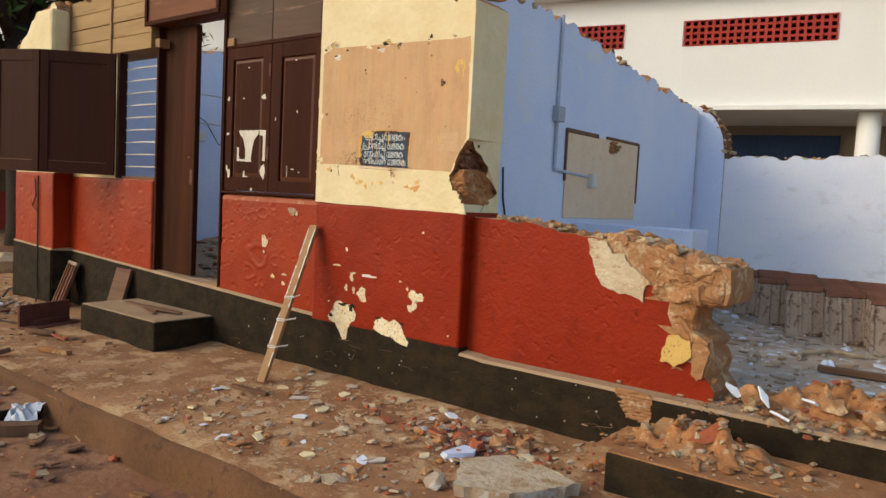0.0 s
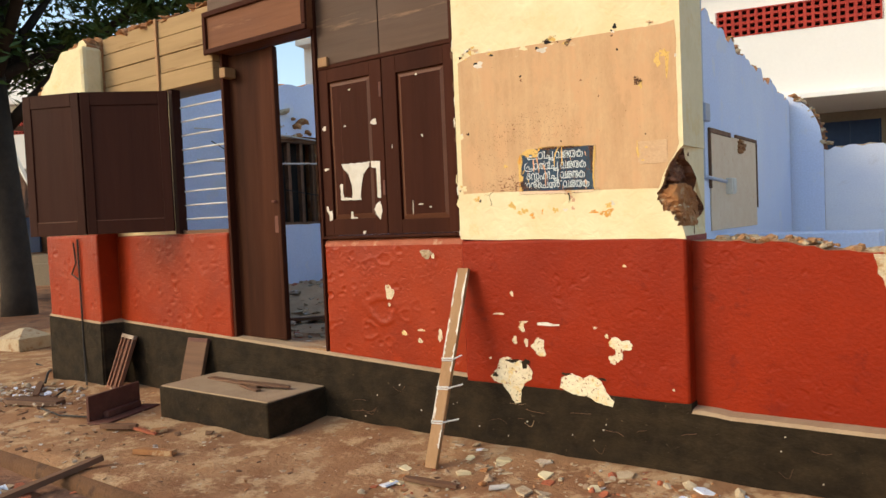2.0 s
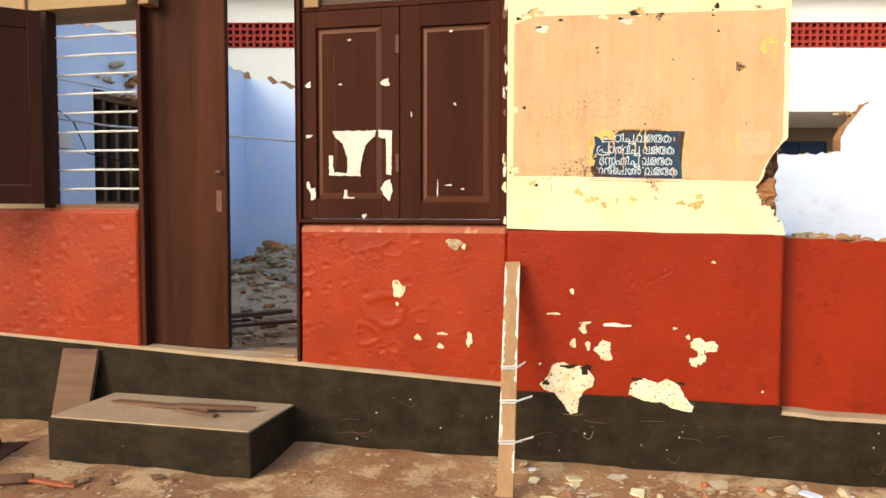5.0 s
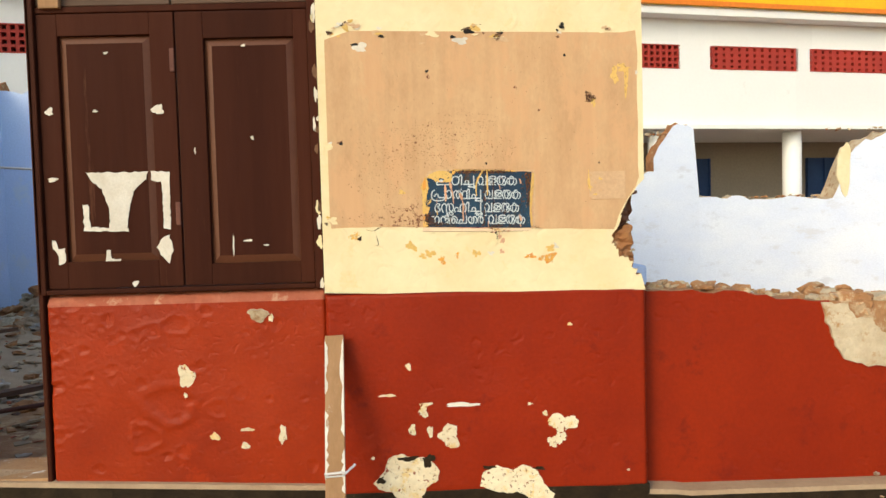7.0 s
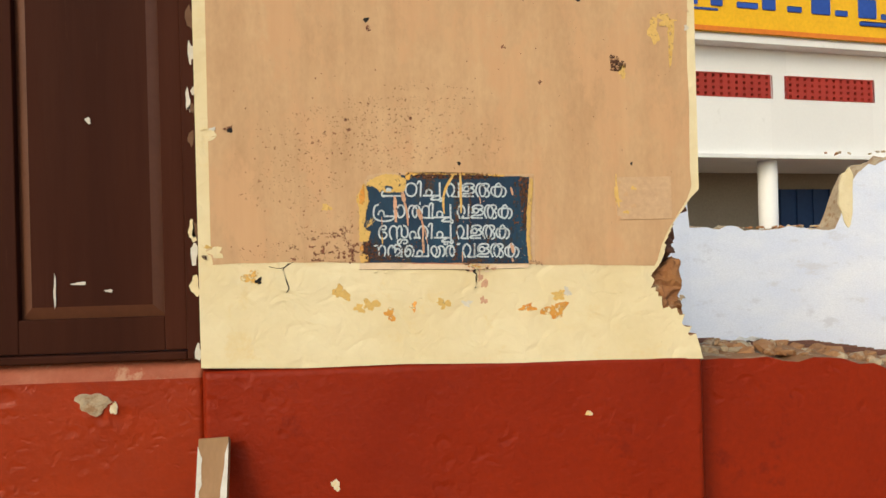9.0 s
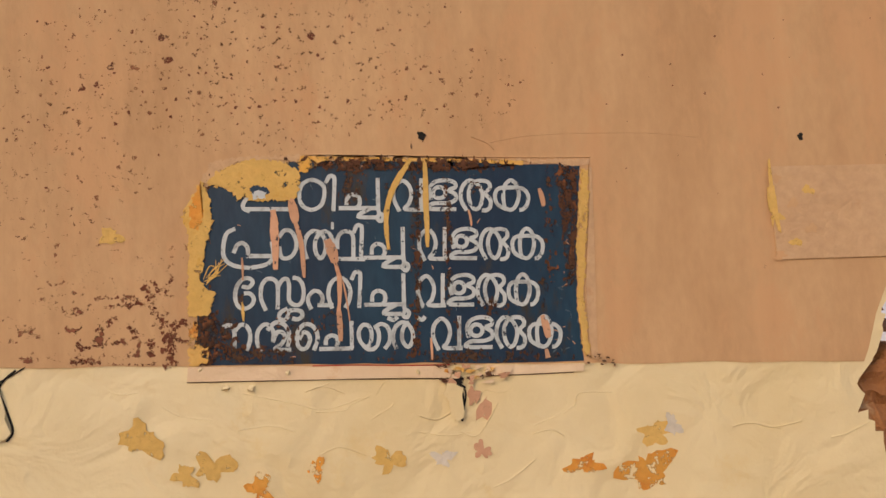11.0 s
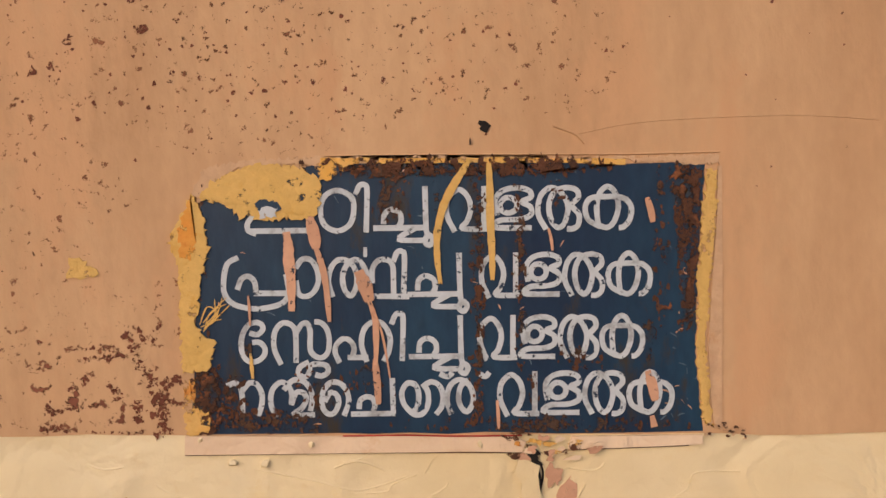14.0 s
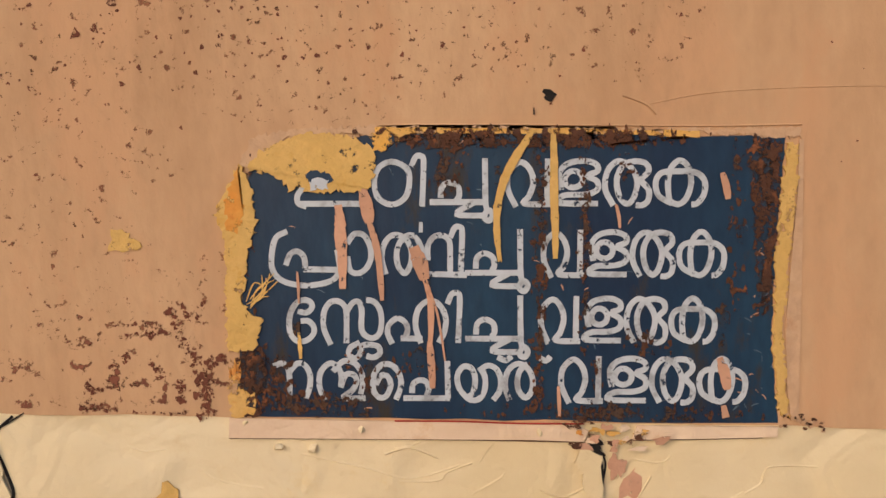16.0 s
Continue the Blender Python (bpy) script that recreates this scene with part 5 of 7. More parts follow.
for k in range(70):
    u, v = rs.uniform(60, 965), rs.uniform(8, 500)
    if k < 25:
        u, v = rs.gauss(945, 22), rs.uniform(20, 480)
    a_ = rs.uniform(0, 3.1)
    ln = rs.uniform(3, 16)
    part("scuff", brush(bmesh.new(), [(u, v), (u + ln * math.cos(a_) * 0.5, v + ln * math.sin(a_) * 0.5 + 1), (u + ln * math.cos(a_), v + ln * math.sin(a_))], rs.uniform(1.0, 2.4), -0.0021, rs, True, 0.3), SCUFF if k % 3 else FLESH, sg)
# rust: patchy streaks and crumbs
bm = bmesh.new()
for u0, du, v0, v1, n, big in ((557, 11, 10, 500, 150, 11), (634, 8, 120, 480, 70, 8), (905, 16, 180, 500, 60, 12), (955, 12, 200, 500, 110, 13), (945, 20, 430, 505, 60, 14), (400, 130, 496, 512, 150, 15), (650, 120, 492, 515, 150, 15), (390, 30, 400, 500, 60, 10),
                           (75, 30, 10, 110, 110, 12), (150, 70, 12, 45, 90, 9), (235, 25, 20, 130, 50, 9), (330, 40, 60, 120, 30, 8), (700, 200, 6, 26, 130, 9), (745, 40, 115, 165, 40, 9), (705, 12, 430, 480, 24, 8), (660, 14, 60, 110, 20, 8), (42, 26, 20, 130, 60, 12), (35, 14, 150, 480, 40, 7)):
    for _ in range(n):
        u, v = rs.gauss(u0, du * 0.6), rs.uniform(v0, v1)
        if 5 < u < 990 and 4 < v < 520:
            x, z = on_sign(u, v)
            s = big * 0.000432 * rs.uniform(0.25, 1.0)
            blob(x, z, s * rs.uniform(0.6, 1.2), s * rs.uniform(0.8, 2.2), rs.random(), 0.35, 7, -0.0028 - 0.0002 * rs.random(), bm, t=0.0001)
part("rust_stains", bm, RUSTY, sg, "rust-brown stains and flakes")

# specks, holes and creases on the tan panel
bm = bmesh.new()
rs2 = random.Random(17)


def speck(x, z, s, tall=1.0):
    blob(x, z, s, s * tall, rs2.random(), 0.4, 8, -0.0016 - 0.0002 * rs2.random(), bm, t=0.0001)


for _ in range(300):
    x, z = rs2.gauss(-0.44, 0.14), rs2.gauss(1.72, 0.07)
    if -0.76 < x < 0.35 and 1.64 < z < 2.1:
        speck(x, z, rs2.choice((0.0012, 0.0016, 0.002, 0.0028, 0.0042)))
for line, w, n in ((((-98, 139), (-53, 97)), 11, 46), (((25, 110), (-22, 97), (-65, 75)), 16, 90), (((-48, 66), (-42, 2)), 20, 90), (((-91, 66), (-87, 15)), 11, 40), (((-143, 92), (-119, 66)), 9, 26), (((-188, 109), (-193, 92)), 8, 16), (((-263, 49), (-225, 41)), 12, 28), (((-278, 7), (-25, -1)), 3, 90),
                   (((-202, 135), (-108, 152)), 8, 50), (((-212, 92), (-230, 80)), 6, 14), (((3, 97), (25, 80)), 7, 18), (((-278, 10), (-235, 14)), 9, 30), (((-120, 190), (-80, 178), (-45, 207)), 16, 26), (((-105, 166), (-115, 200)), 9, 16), (((-210, 160), (-170, 164), (-130, 155), (-98, 156)), 2, 30)):
    for _ in range(int(n * 0.75)):
        k = rs2.random() * (len(line) - 1)
        a, b = line[int(k)], line[int(k) + 1]
        f = k - int(k)
        u, v = a[0] + (b[0] - a[0]) * f + rs2.gauss(0, w * 0.45), a[1] + (b[1] - a[1]) * f + rs2.gauss(0, w * 0.45)
        x, z = on_sign(u, v)
        if x < -0.438 and z > 1.408:
            speck(x, z, rs2.choice((0.0012, 0.0018, 0.0026, 0.0036, 0.005)) * (0.6 if w < 5 else 1), rs2.uniform(0.5, 1.4))
for _ in range(120):
    speck(rs2.uniform(-0.72, 0.38), rs2.uniform(1.45, 2.12), rs2.choice((0.0012, 0.0018, 0.003)))
for x, z, s in ((-0.545, 1.715, 0.007), (-0.53, 1.718, 0.007), (-0.515, 1.737, 0.007), (-0.455, 1.745, 0.009), (-0.462, 1.77, 0.008), (-0.30, 1.772, 0.009), (-0.748, 1.751, 0.02), (-0.06, 1.95, 0.012), (-0.40, 2.0, 0.016), (0.03, 1.86, 0.01)):
    speck(x, z, s)
for i, (x, z, w, h, m) in enumerate(((-0.495, 1.455, 0.11, 0.075, MOULD), (-0.57, 1.455, 0.13, 0.08, MOULD), (-0.68, 1.45, 0.15, 0.06, MOULD_FINE), (-0.52, 1.52, 0.2, 0.10, MOULD_FINE), (-0.42, 1.73, 0.42, 0.18, MOULD_FINE), (-0.25, 1.72, 0.34, 0.13, MOULD_FINE), (-0.60, 1.62, 0.22, 0.16, MOULD_FINE), (-0.30, 1.79, 0.3, 0.16, MOULD_FINE))):
    part("mould_patch", blob(x, z, w, h, 60 + i, 0.25, 40, -0.00135 - 0.00003 * i, t=0.0001), m, front, "brown mould bloom")
part("specks", bm, SPECK, front, "brown mould specks and pinholes")["kind"] = "stuff"
# flat near-black spots for the shade down the nail holes
for x, z, w, h in ((-0.181, 1.657, 0.010, 0.009), (0.263, 1.649, 0.007, 0.008), (0.231, 1.908, 0.010, 0.012), (-0.745, 1.748, 0.012, 0.014), (-0.405, 2.02, 0.014, 0.012), (0.135, 2.07, 0.012, 0.010), (-0.150, 1.386, 0.012, 0.007), (-0.68, 2.125, 0.03, 0.02), (-0.30, 2.15, 0.025, 0.012)):
    part("hole", blob(x, z, w, h, int(1000 * abs(x)), 0.3, 14, -0.0021), DARK, front, "dark nail hole")
for x, z, w, h, m in ((0.231, 1.905, 0.034, 0.045, RUSTY), (0.245, 1.885, 0.02, 0.03, OCHRE_PALE), (-0.515, 1.553, 0.022, 0.018, OCHRE_PALE), (-0.66, 2.118, 0.05, 0.035, PAPER), (-0.27, 2.135, 0.05, 0.03, PAPER), (0.33, 1.99, 0.03, 0.06, OCHRE_PALE), (0.375, 1.97, 0.018, 0.10, OCHRE_PALE), (-0.135, 1.368, 0.012, 0.02, FLESH)):
    part("paint_flake", blob(x, z, w, h, int(999 * abs(z * x)), 0.35, 20, -0.0022, t=0.0005), m, front)
bm = bmesh.new()
box(bm, 0.222, 0.366, -0.0034, -0.001, 1.505, 1.614, 0.001)
part("tape_patch", bm, TAN_PALE, front, "square of lifted distemper")
part("tape_edge", blob(0.222, 1.575, 0.010, 0.075, 44, 0.4, 20, -0.0044, t=0.0008), OCHRE_PALE, front)
for k in range(7):
    part("tape_edge", blob(0.226 + 0.02 * (k % 3), 1.51 + 0.015 * k, 0.014, 0.010, 70 + k, 0.4, 14, -0.0040, t=0.0004), OCHRE_PALE if k % 2 else TAN, front)


def crease(pts, w, mat, y=-0.0028, name="crease"):
    """A thin raised or dark line on the facade."""
    b = bmesh.new()
    tube([(x, y, z) for x, z in smooth_line(pts)], w, 5, b)
    part(name, b, mat, front)


crease([(-0.105, 1.648), (-0.06, 1.655), (0.0, 1.657), (0.08, 1.656), (0.14, 1.650)], 0.0008, TAN, -0.0009)
crease([(-0.125, 1.655), (-0.108, 1.648), (-0.10, 1.640)], 0.0011, TAN, -0.0013)
crease([(-0.150, 1.384), (-0.143, 1.372), (-0.146, 1.355), (-0.152, 1.345)], 0.0009, DARK, -0.0002, "crack")



def ledge(pts, y, mat, name, label):
    """A thin raised strip with a sharp lower edge."""
    b = bmesh.new()
    fa = [b.verts.new((x, y, z)) for x, z in pts]
    ba = [b.verts.new((x, 0.001, z)) for x, z in pts]
    b.faces.new(fa)
    for i in range(len(fa)):
        b.faces.new((fa[i], fa[(i + 1) % len(fa)], ba[(i + 1) % len(fa)], ba[i]))
    part(name, b, mat, front, label)


ledge([on_sign(*p) for p in ((0, -5), (250, -6), (620, -6), (648, -18), (640, -38), (548, -36), (250, -39), (-1, -41))], -0.0032, CREAM_PINK, "raised_strip", "raised cream strip below the sign")
ledge([on_sign(*p) for p in ((735, -8), (985, -6), (985, -24), (860, -29), (728, -33))], -0.0028, CREAM_PINK, "raised_strip", "raised cream strip below the sign")
ledge([on_sign(*p) for p in ((1008, 503), (1016, 503), (1019, 330), (1020, 227), (1022, 6), (1008, 6), (1000, 60), (994, 170), (1000, 284), (1008, 415))], -0.0022, TAN_PALE, "pale_margin", "paler strip of distemper beside the border")
# brown lines along the lower edges of the raised strips
crease([on_sign(*p) for p in ((-2, -43), (180, -41), (400, -39), (640, -40))], 0.0006, OLD_WOOD, -0.0006, "crack")
crease([on_sign(*p) for p in ((730, -35), (860, -31), (960, -27))], 0.0005, OLD_WOOD, -0.0006, "crack")
crease([on_sign(*p) for p in ((300, -5), (420, -4), (520, -6), (640, -5))], 0.0007, GRILLE, -0.0034, "red_line")
crease([on_sign(*p) for p in ((268, 524), (500, 526), (834, 526), (1012, 530))], 0.0009, TAN, -0.0015)
for u, v in ((90, -58), (150, -60), (560, -20), (240, -22), (28, -12)):
    part("blister", rock(bmesh.new(), (on_sign(u, v)[0], -0.001, on_sign(u, v)[1]), (0.006, 0.004, 0.004), random.Random(u)), CREAM, front)
for u, v, s in ((662, -50, 9), (668, -62, 10)):
    part("hole", blob(*on_sign(u, v), s * 0.0009, s * 0.0007, u, 0.35, 14, -0.0036), DARK, front, "dark nail hole")
for k in range(26):
    u, v = random.Random(k).gauss(690, 40), random.Random(k + 50).gauss(-28, 14)
    part("crumb", blob(*on_sign(u, v), 0.005 + 0.004 * (k % 3), 0.004 + 0.002 * (k % 2), k, 0.4, 9, -0.0040 - 0.0001 * k, t=0.001), (OCHRE, RUSTY, CREAM_PINK, FLESH)[k % 4], front)
for k in range(30):
    u, v = 988 + 80 * random.Random(k + 9).random(), 6 + random.Random(k + 70).gauss(0, 9)
    part("crumb", blob(*on_sign(u, v), 0.002 + 0.001 * (k % 3), 0.002, k, 0.4, 7, -0.0040, t=0.001), (RUSTY, TAN_PALE, RUSTY)[k % 3], front)
scrap([on_sign(*p) for p in ((636, -48), (655, -52), (668, -66), (672, -100), (668, -142), (655, -140), (640, -118), (628, -80))], -0.0050, CREAM, front, 51, "lifted_flake")
# the lifted flake's shadow, drawn as a near-black line at its edge
crease([on_sign(*p) for p in ((660, -56), (670, -70), (675, -100), (671, -145))], 0.0013, DARK, -0.0030, "crack")
scrap([on_sign(*p) for p in ((700, -138), (708, -105), (728, -84), (745, -95), (752, -125), (735, -145))], -0.0006, FLESH, front, 52, "lifted_flake")
for pts in (((130, -70), (250, -95), (330, -112), (420, -85)), ((310, -118), (380, -115), (395, -100), (440, -82)), ((455, -80), (470, -55), (480, -45)), ((440, -140), (490, -110), (500, -98)), ((-60, -100), (-20, -122), (60, -135)), ((300, -58), (330, -52), (345, -44)), ((930, -130), (960, -110), (975, -80), (1060, -78)), ((730, -70), (780, -75), (800, -60)), ((-190, -60), (-160, -70), (-120, -66)), ((560, -170), (640, -180), (700, -170)), ((850, -160), (905, -140), (930, -125)), ((120, -160), (200, -150), (260, -165))):
    crease([on_sign(*p) for p in pts], 0.0011, CREAM, 0.0005, "wrinkle")
crease([(-0.66, 1.41), (-0.63, 1.405), (-0.60, 1.42)], 0.0007, DARK, -0.0008, "crack")
# near-black line for the shadow right of the next lifted flake
crease([(-0.61, 1.417), (-0.626, 1.40), (-0.618, 1.375), (-0.612, 1.355), (-0.618, 1.345)], 0.0012, DARK, -0.0006, "crack")
scrap([(-0.66, 1.404), (-0.628, 1.40), (-0.62, 1.376), (-0.614, 1.355), (-0.624, 1.345), (-0.655, 1.362), (-0.664, 1.385)], -0.0035, CREAM, front, 53, "lifted_flake")
for k in range(16):
    x, z = rs2.uniform(-0.78, 0.3), rs2.uniform(1.20, 1.385)
    crease([(x, z), (x + 0.02, z + rs2.uniform(-0.008, 0.01)), (x + rs2.uniform(0.03, 0.07), z + rs2.uniform(-0.01, 0.03))], 0.0009, CREAM, -0.0002)
for x, z, w, h, s, m in ((0.055, 1.278, 0.046, 0.04, 1, ORANGE_FLAKE), (0.068, 1.318, 0.036, 0.022, 2, OCHRE_PALE), (-0.015, 1.288, 0.03, 0.018, 3, ORANGE_FLAKE), (-0.41, 1.308, 0.03, 0.026, 4, OCHRE_PALE), (-0.364, 1.283, 0.022, 0.026, 5, ORANGE_FLAKE), (-0.305, 1.300, 0.015, 0.017, 6, ORANGE_FLAKE), (-0.228, 1.305, 0.026, 0.024, 7, OCHRE_PALE), (-0.17, 1.304, 0.018, 0.016, 8, PAPER), (-0.128, 1.31, 0.015, 0.016, 9, FLESH), (0.087, 1.325, 0.016, 0.018, 10, PAPER), (-0.485, 1.34, 0.035, 0.03, 11, OCHRE_PALE), (-0.44, 1.30, 0.02, 0.02, 12, OCHRE_PALE), (-0.70, 1.385, 0.03, 0.035, 13, OCHRE), (-0.685, 1.375, 0.012, 0.016, 14, DARK)):
    part("paint_scar", blob(x, z, w * 1.1, h * 1.1, s, 0.45, 34, -0.0006 - 0.00007 * s, t=0.0005), m, front)

# pale scratches and lime dots on the black plinth
rk = random.Random(91)
for _ in range(20):
    x, z = rk.uniform(-1.9, 1.38), rk.uniform(0.05, 0.29)
    L = rk.uniform(0.03, 0.14)
    sag = rk.uniform(-0.02, 0.02)
    crease([(x, z), (x + L * 0.35, z + sag), (x + L * 0.7, z + sag * 1.2), (x + L, z + rk.uniform(-0.02, 0.03))], rk.uniform(0.0006, 0.0012), rk.choice((STEP_TOP, OLD_WOOD, OLD_WOOD)), PLINTH_Y - 0.004, "scratch")
for _ in range(18):
    s = rk.uniform(0.003, 0.008)
    part("lime_dot", blob(rk.uniform(-2.0, 1.4), rk.uniform(0.05, 0.3), s, s * rk.uniform(0.7, 1.3), rk.random(), 0.3, 10, PLINTH_Y - 0.008, t=0.006), PAPER, front)

# torn paint along the upper edge of the tan panel
re_ = random.Random(71)
for cx, cz, n, spread in ((-0.765, 2.165, 6, 0.022), (-0.735, 2.20, 8, 0.018), (-0.685, 2.205, 8, 0.022), (-0.60, 2.178, 5, 0.02), (-0.42, 2.15, 3, 0.03), (-0.225, 2.178, 9, 0.022), (-0.14, 2.152, 9, 0.024), (0.10, 2.152, 4, 0.03), (0.30, 2.154, 5, 0.03), (0.415, 2.02, 6, 0.03), (-0.80, 1.75, 4, 0.02), (-0.80, 1.45, 5, 0.025)):
    for k in range(n):
        x, z = re_.gauss(cx, spread * 0.7), re_.gauss(cz, spread * 0.5)
        if -0.82 < x < 0.43:
            s = re_.choice((0.010, 0.014, 0.02, 0.03))
            part("torn_paint", blob(x, z, s * re_.uniform(0.7, 1.6), s * re_.uniform(0.35, 1.0), re_.random(), 0.4, 14, -0.0024 - 0.0003 * k, t=0.0006), re_.choice((DARK, RUSTY, CREAM, PAPER, OCHRE_PALE, TAN_PALE)), front)

# bare patches on the red dado
rd = random.Random(23)
scrap([(-0.66, 0.40), (-0.62, 0.44), (-0.60, 0.50), (-0.55, 0.515), (-0.50, 0.495), (-0.455, 0.50), (-0.425, 0.48), (-0.40, 0.44), (-0.405, 0.405), (-0.45, 0.375), (-0.47, 0.34), (-0.475, 0.27), (-0.51, 0.26), (-0.555, 0.32), (-0.585, 0.36), (-0.64, 0.375)], -0.0045, BARE, front, 31, "bare_patch")
scrap([(-0.235, 0.375), (-0.225, 0.43), (-0.17, 0.455), (-0.10, 0.44), (-0.06, 0.455), (-0.01, 0.435), (0.02, 0.38), (0.06, 0.33), (0.05, 0.305), (-0.02, 0.315), (-0.09, 0.345), (-0.16, 0.345)], -0.0045, BARE, front, 32, "bare_patch")
for x, z, w, h, s in ((-0.355, 0.58, 0.078, 0.09, 5), (-0.228, 0.575, 0.068, 0.065, 6), (0.10, 0.62, 0.11, 0.075, 7), (0.06, 0.545, 0.04, 0.05, 8), (0.09, 0.56, 0.04, 0.05, 28),
                      (-0.30, 0.705, 0.13, 0.018, 9), (-0.18, 0.70, 0.045, 0.022, 10), (-0.125, 0.70, 0.03, 0.014, 11), (-0.455, 0.68, 0.034, 0.045, 12), (-0.50, 0.61, 0.024, 0.05, 13), (-0.445, 0.71, 0.05, 0.014, 15), (-0.43, 0.60, 0.02, 0.05, 25), (0.136, 1.014, 0.018, 0.014, 16), (-0.509, 0.863, 0.02, 0.028, 17), (-0.595, 0.75, 0.06, 0.012, 18), (-0.10, 0.61, 0.025, 0.014, 19), (-0.66, 0.50, 0.014, 0.012, 20), (0.36, 0.42, 0.01, 0.012, 21), (-0.03, 0.70, 0.02, 0.01, 26), (0.03, 0.66, 0.02, 0.02, 27)):
    part("bare_patch", blob(x, z, w, h, s, 0.26, 30, -0.0012 - 0.00002 * s, t=0.001), BARE if s != 9 else PAPER, front, "patch of bare cream undercoat")
for x, z, w, h, s in ((-0.52, 0.495, 0.07, 0.022, 1), (-0.44, 0.485, 0.045, 0.05, 2), (-0.63, 0.41, 0.03, 0.03, 3), (-0.20, 0.45, 0.05, 0.014, 4), (0.0, 0.44, 0.05, 0.012, 5)):
    part("tar_spot", blob(x, z, w, h, s, 0.35, 18, -0.0056), BLACK, front)
for x, z, w, h, s in ((-1.395, 0.846, 0.06, 0.095, 1), (-1.10, 1.085, 0.085, 0.05, 2), (-1.05, 1.07, 0.018, 0.03, 3), (-1.29, 0.60, 0.035, 0.03, 4), (-1.16, 0.625, 0.05, 0.015, 5), (-1.02, 0.60, 0.03, 0.07, 6), (-1.17, 0.56, 0.03, 0.03, 7), (-1.40, 0.77, 0.015, 0.02, 8)):
    part("bare_patch", blob(x, z, w, h, s + 40, 0.24, 22, 0.0255, t=0.012), BARE if s != 2 else MORTAR, front)


# ---- white school building behind ----
def jali(parent, s0, s1, z0, z1, ny, cell=0.115, bar=0.024, rail=0.020):
    """A pierced red grille: frame, crossing bars and short fins over a near-black sheet that stands for shade."""
    g = part("grille", boxed(s0, s1, -0.01, 0.05, z0, z0 + 0.02, 0), GRILLE, parent, "red pierced ventilator")
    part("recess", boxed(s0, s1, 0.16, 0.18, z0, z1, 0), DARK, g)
    bm = bmesh.new()
    box(bm, s0, s1, -0.01, 0.05, z1 - 0.02, z1, 0)
    n = max(2, round((s1 - s0) / cell))
    for i in range(n + 1):
        x = s0 + (s1 - s0) * i / n
        box(bm, x - bar, x + bar, 0.0, 0.12, z0, z1, 0)
    for k in range(ny + 1):
        z = z0 + (z1 - z0) * k / ny
        box(bm, s0, s1, 0.003, 0.118, z - rail, z + rail, 0)
    part("lattice", bm, GRILLE, g)


def school(name, at, turn, s0, s1, grilles, columns, doors, label, board=True, inner=SHADE_BEIGE):
    sc = thing(name, label, "building", at, turn=turn)
    cuts = sorted(grilles)
    x = s0
    for a, b in cuts + [(s1, s1)]:
        part("wall", boxed(x, a, 0, 0.2, 2.98, 4.85, 0), WHITE, sc)
        if b > a:
            part("wall", boxed(a, b, 0, 0.2, 2.98, 3.98, 0), WHITE, sc)
            part("wall", boxed(a, b, 0, 0.2, 4.40, 4.85, 0), WHITE, sc)
            jali(sc, a, b, 3.98, 4.40, 4, *((0.165, 0.052, 0.026) if a > 4.5 else ()))
        x = b
    part("cornice", boxed(s0, s1, -0.30, 0.2, 4.85, 4.97, 0.01), WHITE, sc)
    part("overhang", boxed(s0, s1, -0.12, 2.3, 2.90, 2.98, 0.01), WHITE, sc, "veranda slab edge")
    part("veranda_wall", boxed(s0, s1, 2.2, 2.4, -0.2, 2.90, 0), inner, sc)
    part("upper_storey", boxed(s0, s1, 0.3, 4.0, 4.97, 6.6, 0), WHITE, sc)
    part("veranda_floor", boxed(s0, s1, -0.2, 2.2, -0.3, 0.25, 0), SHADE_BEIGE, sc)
    for c in columns:
        part("column", tube([(c, 0.25, 0.2), (c, 0.25, 2.9)], 0.17, 14), WHITE, sc, smooth=True)
    for a, b, z0, z1 in doors:
        d = part("shutter", boxed(a, b, 2.12, 2.2, z0, z1, 0.01), SHUTTER_BLUE, sc, "dark blue shutter")
        n = max(2, round((b - a) / 0.45))
        for i in range(n + 1):
            u = a + (b - a) * i / n
            part("mullion", boxed(u - 0.015, u + 0.015, 2.09, 2.12, z0, z1, 0), SHUTTER_BLUE, d)
    if board:
        bd = part("signboard", boxed(s0, s1, -0.34, -0.28, 5.0, 6.3, 0), YELLOW, sc, "yellow board with blue writing")
        part("band", boxed(s0, s1, -0.36, -0.34, 5.0, 5.08, 0), ORANGE, bd)
        r = random.Random(4)
        for i in range(14):
            u = 3.6 + i * 0.52
            part("writing_bar", boxed(u, u + r.uniform(0.22, 0.44), -0.352, -0.34, 5.42, 5.42 + r.choice((0.10, 0.34, 0.5)), 0.02), SIGN_BLUE, bd)
        part("writing_bar", boxed(4.3, 5.3, -0.352, -0.34, 5.34, 5.38, 0.01), SIGN_BLUE, bd)
        part("writing_bar", boxed(8.3, 9.6, -0.356, -0.34, 5.28, 5.36, 0.03), SIGN_BLUE, bd)
    return sc


